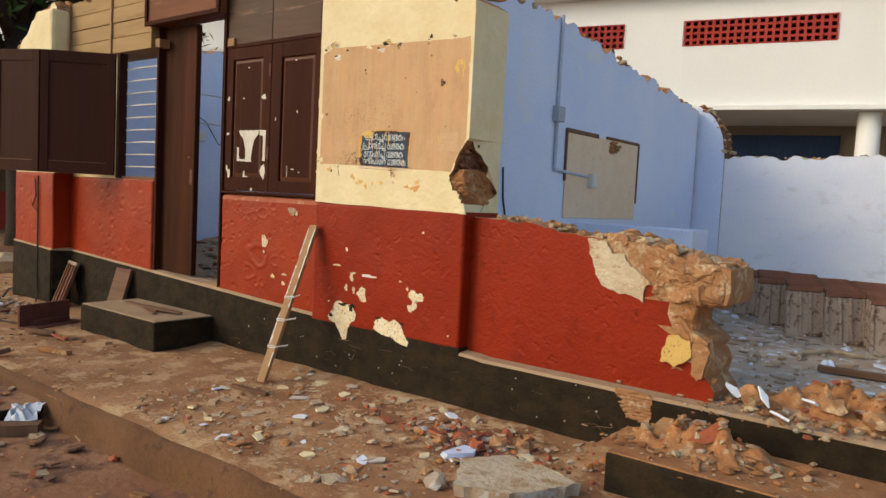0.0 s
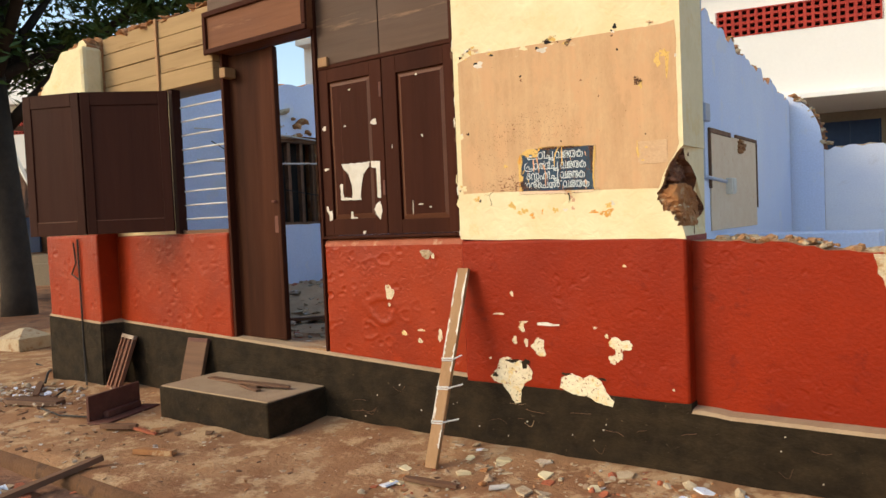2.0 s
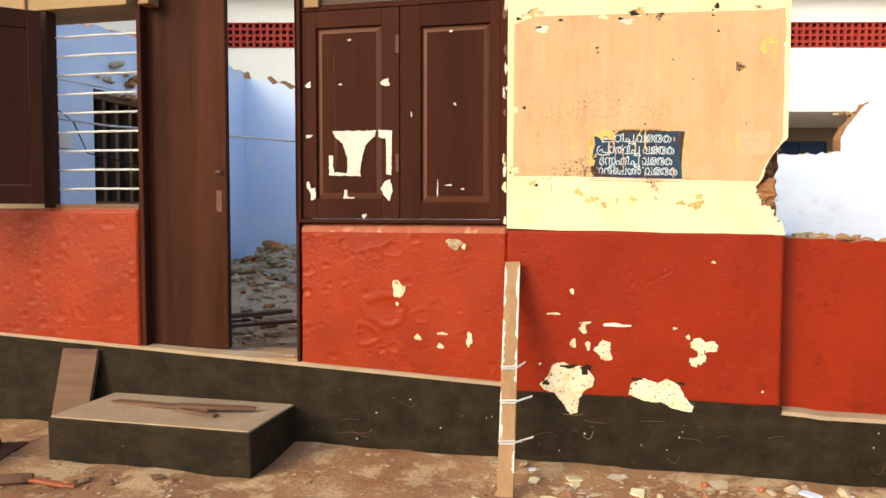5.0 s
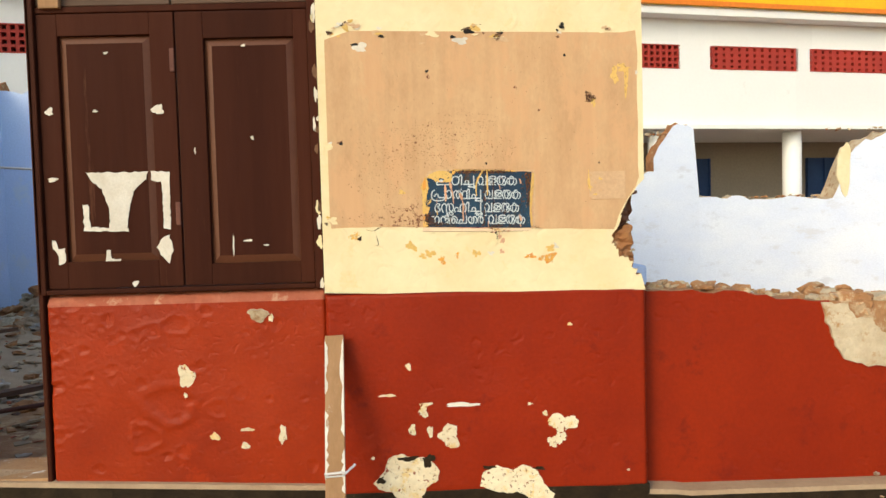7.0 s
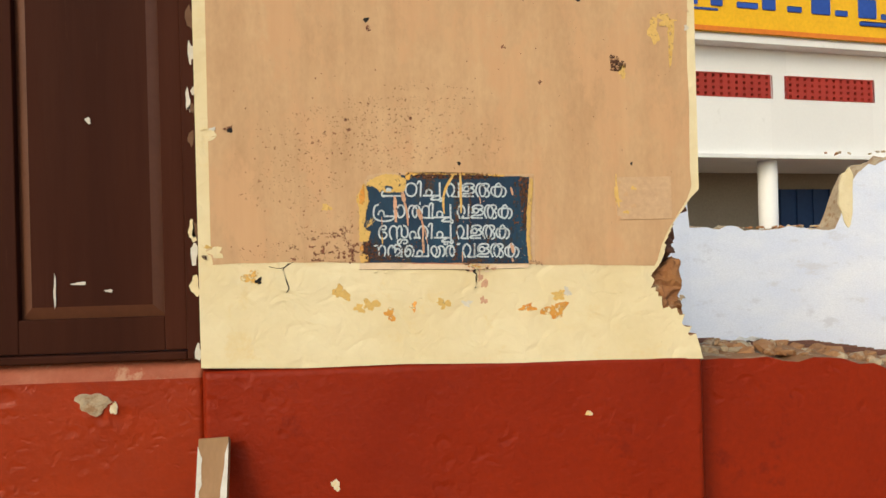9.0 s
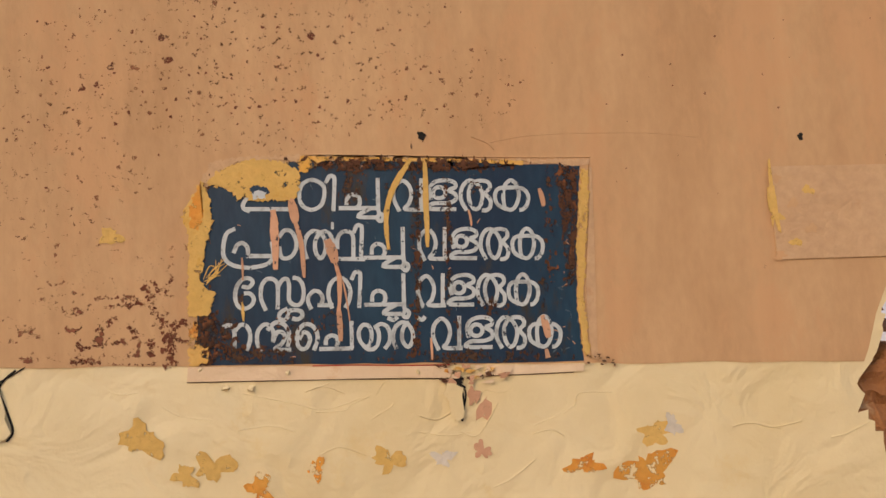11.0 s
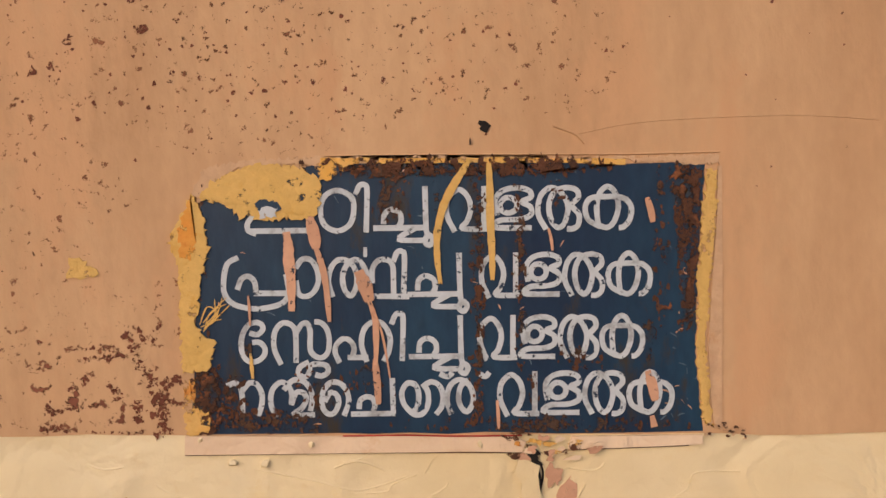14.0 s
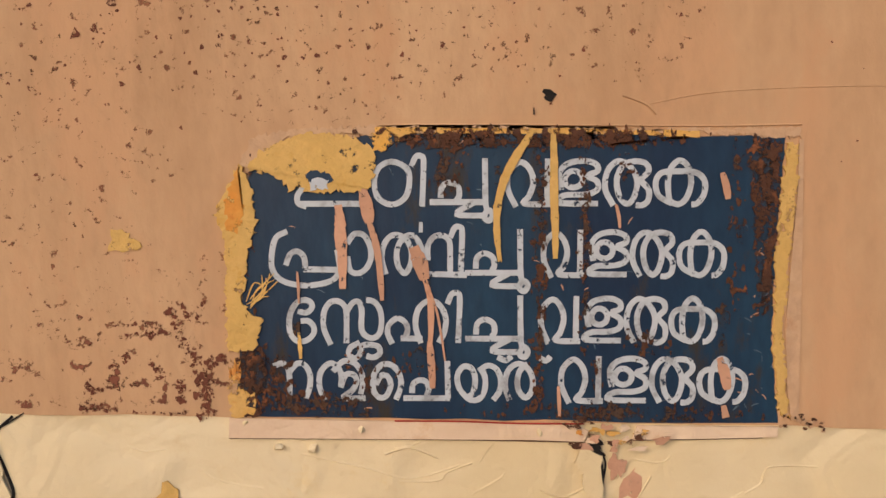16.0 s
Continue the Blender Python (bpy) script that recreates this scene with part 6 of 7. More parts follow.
school("school_building", (0, 9.2, 0), 12.5, -9.5, 16.0, [(-7.65, -5.15), (-4.95, -2.69), (-1.69, 0.60), (2.0, 4.2), (4.88, 6.63), (6.98, 8.93), (9.89, 11.8)],
       [-7.0, -3.2, 1.15, 3.9, 6.73, 10.2], [(-0.95, 0.85, 1.0, 2.72), (3.3, 4.3, 0.25, 2.62), (5.1, 6.2, 0.25, 2.55), (8.66, 9.95, 0.25, 2.55), (-6.2, -4.8, 1.0, 2.6)],
       "white two-storey school block with red grilles and yellow board")
# OLD_WOOD on the veranda wall is a dark colour replacing tree shade
wing = school("school_wing", (-19.97, 8.5, 0.48), 28, -10.0, 4.4, [(-9.6, -8.6), (-8.1, -7.1), (-6.6, -5.6), (-4.8, -3.7), (-3.2, -2.1), (-1.63, -0.60), (-0.13, 0.9), (1.4, 2.4), (2.9, 3.9)], [-7.9, -5.4, -2.9, -0.32, 2.2], [(-4.4, -3.4, 0.3, 2.6), (-2.2, -1.0, 0.3, 2.6), (0.6, 1.8, 0.3, 2.6)],
              "white school wing with red grilles behind the tree", False, OLD_WOOD)
part("plinth", boxed(-10.0, 4.4, -0.25, 2.2, -0.8, 0.0, 0.02), SHADE_BEIGE, wing, "raised veranda base")
for k in range(4):
    part("step", boxed(0.2, 2.6, -0.25 - 0.32 * (k + 1), -0.25 - 0.32 * k, -0.8, 0.02 - 0.18 * k, 0.01), SHADE_BEIGE, wing)

# ---- tiled hut and tree in the yard ----
hut = thing("hut", "low hut with a clay tile roof and dark veranda", "hut", (-19.5, -0.2, -0.19), turn=62)
part("wall", boxed(-5, 5, 1.4, 1.6, 0, 3.0, 0), plaster("hut_wall", (0.16, 0.10, 0.06), (0.22, 0.15, 0.08), 0.9), hut)
part("dado", boxed(-5, 5, 1.36, 1.4, 0, 1.0, 0), GRILLE, hut, "red painted lower wall")
for u in (-4.4, -1.5, 1.4, 4.4):
    part("post", boxed(u - 0.16, u + 0.16, -0.16, 0.16, 0, 2.0, 0.01), WHITE, hut)
for a, b in ((-3.6, -2.6), (-0.4, 0.4)):
    part("yellow_panel", boxed(a, b, 1.33, 1.36, 1.1, 2.0, 0.01), YELLOW, hut)
roof = part("roof", boxed(-5.6, 6.3, 2.86, 3.0, 4.40, 4.52, 0.02), ROOF_TILE, hut, "weathered clay tile roof with a white bargeboard")
for k in range(15):
    y0, z0 = -0.55 + k * 0.23, 1.95 + k * 0.165
    row_ = box(bmesh.new(), -5.6, 6.3 - 0.075 * k, y0, y0 + 0.30, z0, z0 + 0.05, 0, 0, Matrix.Translation((0, y0, z0)) @ pose(0, 0, 0, 33) @ Matrix.Translation((0, -y0, -z0)))
    for q in range(59):
        u = -5.5 + q * 0.2
        if u < 6.25 - 0.075 * k:
            tube([(u, y0 - 0.01, z0 + 0.05), (u, y0 + 0.235, z0 + 0.225)], 0.032, 5, row_)
    part("tile_course", row_, ROOF_TILE, roof)
bm = bmesh.new()
vs_ = [bm.verts.new(p) for p in ((6.28, -0.55, 2.02), (6.28, -0.55, 1.86), (5.3, 2.6, 4.30), (5.3, 2.6, 4.46), (6.36, -0.55, 2.02), (6.36, -0.55, 1.86), (5.38, 2.6, 4.30), (5.38, 2.6, 4.46))]
for f in ((0, 1, 2, 3), (7, 6, 5, 4), (0, 4, 5, 1), (3, 2, 6, 7), (0, 3, 7, 4), (1, 5, 6, 2)):
    bm.faces.new([vs_[q] for q in f])
part("bargeboard", bm, WHITE, roof, "white-painted board along the gable")


def tree(at, height, spread, seed, n_leaf, label, lean=(0.0, 0.0), trunk_r=0.24):
    """A tapered trunk with forking limbs and a crown of many small leaves in uneven clumps."""
    r = random.Random(seed)
    tr = thing("tree", label, "tree", at)
    bm = bmesh.new()
    topz = height * 0.45
    tube([(0, 0, -0.2), (0.03, 0, 0.5), (lean[0] * 0.4, lean[1] * 0.4, topz * 0.5), (lean[0], lean[1], topz)], trunk_r * 1.25, 12, bm, trunk_r * 0.8)
    tips = []
    for i in range(9):
        a = 6.283 * i / 9 + r.uniform(-0.3, 0.3)
        d = spread * r.uniform(0.5, 1.0)
        p0 = Vector((lean[0], lean[1], topz * r.uniform(0.72, 1.0)))
        p3 = Vector((lean[0] + d * math.cos(a), lean[1] + d * math.sin(a), topz + r.uniform(0.4, height * 0.42)))
        p1 = p0.lerp(p3, 0.35) + Vector((0, 0, 0.5))
        p2 = p0.lerp(p3, 0.7) + Vector((0, 0, 0.5))
        tube([p0, p1, p2, p3], trunk_r * 0.5, 7, bm, 0.03)
        tips += [p1, p2, p3, p2.lerp(p3, 0.5)]
    part("trunk", bm, BARK, tr, smooth=True)
    cl = []
    for p in tips:
        for _ in range(4):
            cl.append((p + Vector((r.gauss(0, 0.7), r.gauss(0, 0.7), r.gauss(0.15, 0.45))), r.uniform(0.35, 0.85)))
    verts, faces = [], []
    for _ in range(n_leaf):
        c, s = r.choice(cl)
        p = c + Vector((r.gauss(0, s * 0.55), r.gauss(0, s * 0.55), r.gauss(0, s * 0.32)))
        e = Euler((r.uniform(-0.9, 0.9), r.uniform(-0.9, 0.9), r.uniform(0, 6.3))).to_matrix()
        w, L = r.uniform(0.025, 0.055), r.uniform(0.09, 0.19)
        k = len(verts)
        verts += [tuple(p + e @ Vector(q)) for q in ((0, -L, 0), (w, 0, 0.01), (0, L, 0), (-w, 0, 0.01))]
        faces.append((k, k + 1, k + 2, k + 3))
    me = bpy.data.meshes.new("crown")
    me.from_pydata(verts, [], faces)
    me.materials.append(LEAF)
    cr = new("crown", me)
    cr.parent = tr
    return tr


tree((-13.2, 3.15, -0.19), 10.6, 4.8, 5, 30000, "old rain tree with a dark trunk and feathery green crown", (-0.9, 0.2), 0.27)
tree((-15.0, -1.5, -0.19), 8.5, 4.5, 9, 15000, "leafy shade tree overhanging the tiled hut", (0.4, 0.3), 0.25)
tree((-16.5, 1.6, -0.19), 12.0, 4.8, 13, 16000, "broad dark green tree beside the hut", (0.2, -0.3), 0.25)

# ---- pole with rope ----
pole = thing("utility_pole", "grey iron pole tarred black below, rope tied round it", "pole", (-2.38, -2.15, -0.2))
part("lower_shaft", tube([(0, 0, 0), (0, 0, 1.39)], 0.040, 16), POLE_BLACK, pole, "tarred black foot", True)
part("shaft", tube([(0, 0, 1.39), (0, 0, 2.02)], 0.0395, 16), POLE_GREY, pole, smooth=True)
part("upper_shaft", tube([(0, 0, 2.02), (0, 0, 4.6)], 0.030, 16), POLE_GREY, pole, smooth=True)
part("collar", tube([(0, 0, 1.98), (0, 0, 2.0), (0, 0, 2.03), (0, 0, 2.06)], 0.044, 16, None, 0.031), POLE_GREY, pole, smooth=True)
coil = [(0.047 * math.cos(t * 0.5), 0.047 * math.sin(t * 0.5), 1.42 + 0.0016 * t) for t in range(52)]
rp = part("rope", tube(coil, 0.008, 6), ROPE, pole, "coir rope wound round", True)
part("rope_end", tube([(0.05, -0.02, 1.5), (0.06, -0.05, 1.42), (0.035, -0.06, 1.34), (0.03, -0.058, 1.30)], 0.008, 6), ROPE, rp)
part("rope_end", tube([(-0.03, -0.045, 1.80), (0.03, -0.05, 1.70), (0.055, 0.0, 1.55), (0.05, -0.02, 1.47)], 0.006, 6), ROPE, rp)

# ---- stick leaning on the wall ----
stick = thing("wooden_batten", "paint-smeared wooden batten with nailed pegs, leaning against the red wall", "batten", (-0.762, -0.462, 0.0))
lean_m = Matrix.Rotation(math.atan2(0.435, 1.015), 4, "X").inverted()
L_st = math.hypot(1.00, 0.43)
slant = Matrix.Rotation(math.radians(-1.8), 4, "Y") @ lean_m


def slanted(bm):
    bmesh.ops.transform(bm, matrix=slant, verts=bm.verts)
    return bm


part("batten", slanted(box(bmesh.new(), -0.036, 0.036, -0.012, 0.012, 0, L_st, 0.003)), RAW_WOOD, stick)
rw = random.Random(12)
for x0, d0, d1 in ((-0.036, 0.86, 1.07), (-0.036, 0.55, 0.80), (-0.036, 0.24, 0.46), (0.024, 0.70, 1.075), (0.026, 0.50, 0.66), (0.030, 0.10, 0.2)):
    out = [(x0, d0)] + [(x0 + 0.012 * rw.uniform(0.3, 1.3), d0 + (d1 - d0) * q / 14) for q in range(1, 14)] + [(x0, d1)] if x0 < 0 else [(0.036, d0)] + [(0.036 - 0.012 * rw.uniform(0.3, 1.3), d0 + (d1 - d0) * q / 14) for q in range(1, 14)] + [(0.036, d1)]
    bm = bmesh.new()
    bm.faces.new([bm.verts.new((x, -0.0128, z)) for x, z in out])
    part("paint_smear", slanted(bm), PAPER, stick, "white paint left along the edge")
for d, reach in ((0.24, 0.075), (0.42, 0.065), (0.575, 0.03)):
    part("wire", slanted(tube([(-0.038, -0.016, d - 0.004), (0.0, -0.017, d - 0.002), (0.038, -0.016, d)], 0.0045, 6)), IRON, stick, "pale wire tied round the batten")
    part("wire", slanted(tube([(-0.034, -0.016, d - 0.014), (0.036, -0.016, d - 0.012)], 0.0035, 6)), IRON, stick)
    part("wire", slanted(tube([(0.036, -0.014, d - 0.006), (0.036 + reach * 0.5, -0.006, d + 0.008), (0.036 + reach, 0.01, d + 0.022), (0.04 + reach, 0.012, d + 0.028)], 0.0045, 6)), IRON, stick, "bent end of the tying wire")


# ---- loose things on the apron ----
def roof_tile(bm, L=0.36, W=0.21):
    """Interlocking clay tile: slab with raised side ribs, cross bars and a nib."""
    box(bm, -W / 2, W / 2, -0.008, 0.008, 0, L, 0.003)
    for x in (-W / 2 + 0.012, -0.035, 0.035, W / 2 - 0.012):
        box(bm, x - 0.011, x + 0.011, -0.024, -0.008, 0.02, L - 0.03, 0.004)
    box(bm, -W / 2, W / 2, -0.026, 0.0085, L - 0.03, L + 0.002, 0.004, 1)
    box(bm, -W / 2, W / 2, -0.022, -0.008, 0, 0.022, 0.004)
    return bm


t1 = single("roof_tile", roof_tile(bmesh.new(), 0.455, 0.20), [TILE, TILE_GREY], "ribbed clay roof tile leaning against the plinth", "roof tile", group="loose roof tiles")
t1.matrix_basis = pose(-4.20, -0.185, 0.005, -20, 3, -4)
t2 = single("roof_tile", roof_tile(bmesh.new(), 0.475, 0.22), [OLD_WOOD, RUST], "reddish clay roof tile leaning beside the doorstep", "roof tile", group="loose roof tiles")
t2.matrix_basis = pose(-3.25, -0.165, 0.005, 17, 0, 184)
ang = thing("angle_iron", "rusty brown angle plate standing on the dirt", "scrap iron", (-3.43, -0.63, 0.0), turn=106)
part("upright", boxed(-0.24, 0.24, -0.012, 0.012, 0.012, 0.185, 0.004), RUST, ang)
part("foot", boxed(-0.26, 0.27, -0.16, -0.010, 0.0, 0.014, 0.004), RUST, ang)
part("rib", boxed(-0.12, 0.20, -0.06, -0.012, 0.014, 0.055, 0.006), RUST, ang)
single("concrete_cap", absorb(boxed(-0.22, 0.22, -0.22, 0.22, 0, 0.15, 0.01), (lambda b: (bmesh.ops.create_cone(b, segments=4, radius1=0.27, radius2=0.06, depth=0.09, cap_ends=True, matrix=Matrix.Translation((0, 0, 0.195)) @ Matrix.Rotation(math.pi / 4, 4, "Z")), b)[1])(bmesh.new())), MORTAR,
       "squat concrete pillar cap lying in the yard", "concrete block", (-7.45, 0.62, -0.01), turn=8)


def plank(at, L, w, h, turn, mat, label, name="plank", tilt=0.0):
    bm = bmesh.new()
    r = random.Random(int(1000 * abs(at[0] + at[1])))
    k = 6
    rows_ = []
    for i in range(k + 1):
        x = -L / 2 + L * i / k
        ww = w / 2 * (1 + r.uniform(-0.12, 0.12)) * (0.55 if i in (0, k) and r.random() < 0.6 else 1)
        rows_.append([bm.verts.new((x, y, z)) for y, z in ((-ww, 0), (ww, 0), (ww * 0.9, h * r.uniform(0.85, 1.05)), (-ww * 0.9, h))])
    for u, v in zip(rows_, rows_[1:]):
        for q in range(4):
            bm.faces.new((u[q], u[(q + 1) % 4], v[(q + 1) % 4], v[q]))
    bm.faces.new(rows_[0])
    bm.faces.new(rows_[-1][::-1])
    ob = single(name, bm, mat, label, "wood scrap", at, "wood scraps")
    ob.matrix_basis = pose(*at, 0, tilt, turn)
    return ob


plank((-2.62, -0.22, 0.222), 0.62, 0.06, 0.016, -8, OLD_WOOD, "splintered plank lying on the doorstep", tilt=-2)
plank((-2.28, -0.24, 0.240), 0.40, 0.05, 0.014, 12, OLD_WOOD, "split lath resting on the doorstep", tilt=2)
plank((-2.36, -0.30, 0.222), 0.26, 0.04, 0.014, -14, OLD_WOOD, "short splinter on the doorstep")
plank((-3.02, -0.84, 0.012), 0.26, 0.05, 0.03, 25, OLD_WOOD, "grey timber offcut on the dirt")
plank((-2.82, -0.80, 0.010), 0.34, 0.035, 0.012, -5, BRICK, "thin reddish lath on the dirt")
plank((-2.70, -0.76, 0.010), 0.10, 0.07, 0.02, 60, CORE, "triangular wood chip on the dirt")
plank((-2.30, -1.05, 0.010), 0.26, 0.05, 0.03, 20, CORE, "chunk of reddish wood on the dirt")
plank((-0.62, -0.66, 0.010), 0.30, 0.05, 0.016, 5, OLD_WOOD, "dark strip of wood under the batten")
plank((-2.50, -1.58, -0.03), 0.62, 0.06, 0.03, 75, OLD_WOOD, "broken rafter piece propped on the kerb", tilt=-11)
plank((-2.05, -1.85, -0.078), 0.9, 0.07, 0.03, 15, OLD_WOOD, "broken rafter lying in the yard")
plank((-2.4, -1.72, -0.078), 0.7, 0.08, 0.025, -20, BRICK, "reddish board lying in the yard")
plank((-1.33, -1.72, -0.185), 0.30, 0.12, 0.06, 55, OLD_WOOD, "dark wooden board lying by the kerb")
plank((-1.75, -2.1, -0.078), 0.5, 0.05, 0.03, -35, OLD_WOOD, "split stick lying in the yard")
plank((-2.9, -1.85, -0.078), 0.8, 0.06, 0.03, 8, OLD_WOOD, "weathered lath lying in the yard")
plank((-4.35, -0.75, 0.01), 0.55, 0.16, 0.03, 15, OLD_WOOD, "dark board among the lime debris")
plank((-4.7, -0.55, 0.02), 0.6, 0.05, 0.03, -30, OLD_WOOD, "lath among the lime debris")


def crumple(at, w, h, seed, mat, label, name, cat):
    r = random.Random(seed)
    bm = bmesh.new()
    n = 7
    g = [[bm.verts.new((w * (i / n - 0.5) + r.uniform(-0.012, 0.012), w * 0.6 * (j / n - 0.5) + r.uniform(-0.012, 0.012), h * (0.35 + 0.65 * r.random()) * math.sin(math.pi * (0.12 + 0.76 * i / n)))) for j in range(n + 1)] for i in range(n + 1)]
    for i in range(n):
        for j in range(n):
            bm.faces.new((g[i][j], g[i + 1][j], g[i + 1][j + 1], g[i][j + 1]))
    ob = single(name, bm, mat, label, cat, at)
    sol = ob.modifiers.new("thickness", "SOLIDIFY")
    sol.thickness = 0.002
    return ob


crumple((-1.20, -1.72, -0.17), 0.26, 0.07, 3, CLOTH, "crumpled pale polythene sheet by the kerb", "plastic_sheet", "plastic sheet").matrix_basis = pose(-1.40, -1.62, -0.15, 0, 24, -40)
crumple((-2.75, -1.72, -0.085), 0.14, 0.06, 5, CLOTH, "crumpled white carrier bag in the yard", "plastic_bag", "plastic bag")
crumple((-5.6, -1.05, 0.0), 0.32, 0.07, 7, SHUTTER_BLUE, "dark blue rag lying on the apron", "rag", "rag")
single("cable", tube([(-3.4, -0.78, 0.02), (-3.75, -0.86, 0.012), (-4.1, -0.82, 0.012), (-4.32, -0.62, 0.02), (-4.36, -0.5, 0.06)], 0.007, 6), CABLE, "black electric cable trailing over the dirt", "cable")
single("cable", tube([(-4.66, -0.17, 1.25), (-4.655, -0.172, 0.8), (-4.65, -0.175, 0.35), (-4.62, -0.19, 0.10), (-4.52, -0.24, 0.02)], 0.008, 6), CABLE, "thin dark tube running down the end pilaster", "cable")
single("cable", tube([(-4.74, -0.165, 1.22), (-4.70, -0.172, 1.05), (-4.78, -0.172, 0.95), (-4.66, -0.172, 0.9)], 0.007, 6), CABLE, "loop of loose wire on the pilaster", "cable")
single("cable", tube([(-5.0, -0.35, 0.02), (-5.25, -0.2, 0.06), (-5.6, 0.0, 0.015), (-6.1, 0.1, 0.012)], 0.01, 6), CABLE, "black hose lying past the wall end", "cable")

for i, (x, y, w, d, m, lab) in enumerate(((-0.55, -1.10, 0.05, 0.03, CREAM, "pale yellow plaster chip lying on the dirt"), (-0.32, -1.16, 0.06, 0.025, CREAM, "yellow plaster sliver lying on the dirt"), (-0.30, -0.55, 0.07, 0.03, PAPER, "cream plaster chip beside the batten"), (-0.02, -0.62, 0.06, 0.035, CREAM, "curled cream plaster flake on the dirt"), (0.42, -1.12, 0.06, 0.035, CREAM, "broad cream plaster flake on the dirt"), (0.72, -0.95, 0.055, 0.035, PAPER, "white plaster flake on the dirt"), (0.30, -0.80, 0.07, 0.04, SLAB, "stained plaster flake on the dirt"))):
    single("plaster_chip", chip(bmesh.new(), (0, 0, 0.012), w, d, 0.008, random.Random(i + 3), tilt=0.2), m, lab, "plaster chip", (x, y, apron_z(x, y)), "plaster chips")

# larger lumps by the side step
rl = random.Random(31)
for (x, y, s, m, lab) in ((0.98, -0.92, (0.045, 0.04, 0.035), CORE, "orange laterite lump on the apron"), (1.08, -0.98, (0.055, 0.05, 0.04), DUST, "grey broken block on the apron"), (1.02, -0.40, (0.06, 0.05, 0.05), CORE, "brown laterite lump in the rubble"), (0.86, -0.42, (0.07, 0.06, 0.04), BRICK, "red brick lump in the rubble"), (0.95, -0.50, (0.06, 0.05, 0.04), BRICK, "dark red brick lump in the rubble"), (1.12, -0.34, (0.07, 0.05, 0.035), CORE, "flat laterite lump in the rubble"),
                          (1.75, -0.16, (0.075, 0.06, 0.06), CORE, "yellow laterite lump on the side step"), (1.88, -0.12, (0.06, 0.06, 0.08), DUST, "pale mortar lump on the side step"), (2.10, -0.2, (0.07, 0.05, 0.035), CORE, "ochre lump on the side step"), (1.95, -0.26, (0.035, 0.03, 0.03), DUST, "small grey lump on the side step"), (2.05, 0.10, (0.06, 0.05, 0.07), CORE, "orange block leaning by the broken wall"), (2.35, 0.2, (0.08, 0.06, 0.045), CORE, "crumbling laterite heap piece"), (2.55, 0.12, (0.07, 0.06, 0.04), CORE, "ochre laterite block in the rubble")):
    z = 0.36 if y > 0 else 0.175 if x > 1.6 else 0.0
    single("stone", rock(bmesh.new(), (0, 0, s[2] * 0.5), s, rl), LATERITE if m is CORE else m, lab, "stone", (x, y, z), "broken lumps")
t3 = single("tile_shard", chip(bmesh.new(), (0, 0, 0), 0.05, 0.11, 0.02, rl), BRICK, "orange tile shard standing in the rubble", "tile shard", (1.98, -0.20, 0.27))
t3.rotation_euler = (radians(70), radians(12), radians(10))
bm = bmesh.new()
rp_ = random.Random(8)
out = []
rim_ = [(-0.25, -0.02), (-0.12, 0.18), (0.10, 0.15), (0.28, 0.10), (0.22, -0.05), (0.13, -0.22), (-0.10, -0.28)]
for (xa, ya), (xb, yb) in zip(rim_, rim_[1:] + rim_[:1]):
    out += [(xa + (xb - xa) * i / 6 + rp_.uniform(-0.008, 0.008), ya + (yb - ya) * i / 6 + rp_.uniform(-0.008, 0.008)) for i in range(6)]
hi = [bm.verts.new((x, y, 0.055 + rp_.uniform(-0.004, 0.004))) for x, y in out]
lo = [bm.verts.new((x * 0.97, y * 0.97, 0.0)) for x, y in out]
bm.faces.new(hi)
for i in range(len(hi)):
    bm.faces.new((hi[i], hi[(i + 1) % len(hi)], lo[(i + 1) % len(hi)], lo[i])).material_index = 1
single("plaster_slab", bm, [SLAB, DUST], "pale plaster slab with a dusty edge lying flat", "slab", (1.30, -0.74, 0.005))
single("plaster_slab", chip(bmesh.new(), (0, 0, 0), 0.13, 0.06, 0.02, random.Random(9), tilt=0.02), BLUE, "light blue plaster flake in the rubble", "slab", (0.93, -0.62, 0.02), "blue flakes")
for x, y, z, e in ((1.98, 0.05, 0.42, 60), (2.12, 0.02, 0.42, 50), (2.28, 0.18, 0.40, 20), (2.2, -0.02, 0.36, 10)):
    o = single("plaster_slab", chip(bmesh.new(), (0, 0, 0), 0.022, 0.055, 0.010, rl), PALE, "pale blue plaster shard among broken laterite", "slab", (x, y, z), "blue flakes")
    o.rotation_euler = (radians(e), radians(20), radians(rl.uniform(0, 90)))

# loose debris too small to count
rb = random.Random(41)
bm = bmesh.new()


def litter(n, place, lo, hi, flat, mats):
    for _ in range(n):
        x, y, z = place()
        s = lo * (hi / lo) ** (rb.random() ** 1.7)
        if rb.random() < flat:
            chip(bm, (x, y, z + s * 0.12), s * rb.uniform(0.7, 1.8), s, s * 0.22, rb, rb.choice(mats))
        else:
            rock(bm, (x, y, z + s * 0.2), s * 0.8, rb, rb.choice(mats))


ap = lambda x0, x1, y0, y1: (lambda: (lambda x, y: (x, y, apron_z(x, y)))(rb.uniform(x0, x1), rb.uniform(y0, y1)))
gs = lambda cx, cy, sx, sy, base: (lambda: (rb.gauss(cx, sx), rb.gauss(cy, sy), base))
MATS_L = [CORE, MORTAR, BRICK, DUST, STEP_TOP, OLD_WOOD, CREAM, PALE]
litter(1500, ap(-5.5, 2.5, -1.45, -0.03), 0.004, 0.020, 0.7, (0, 1, 4, 4, 5, 4))
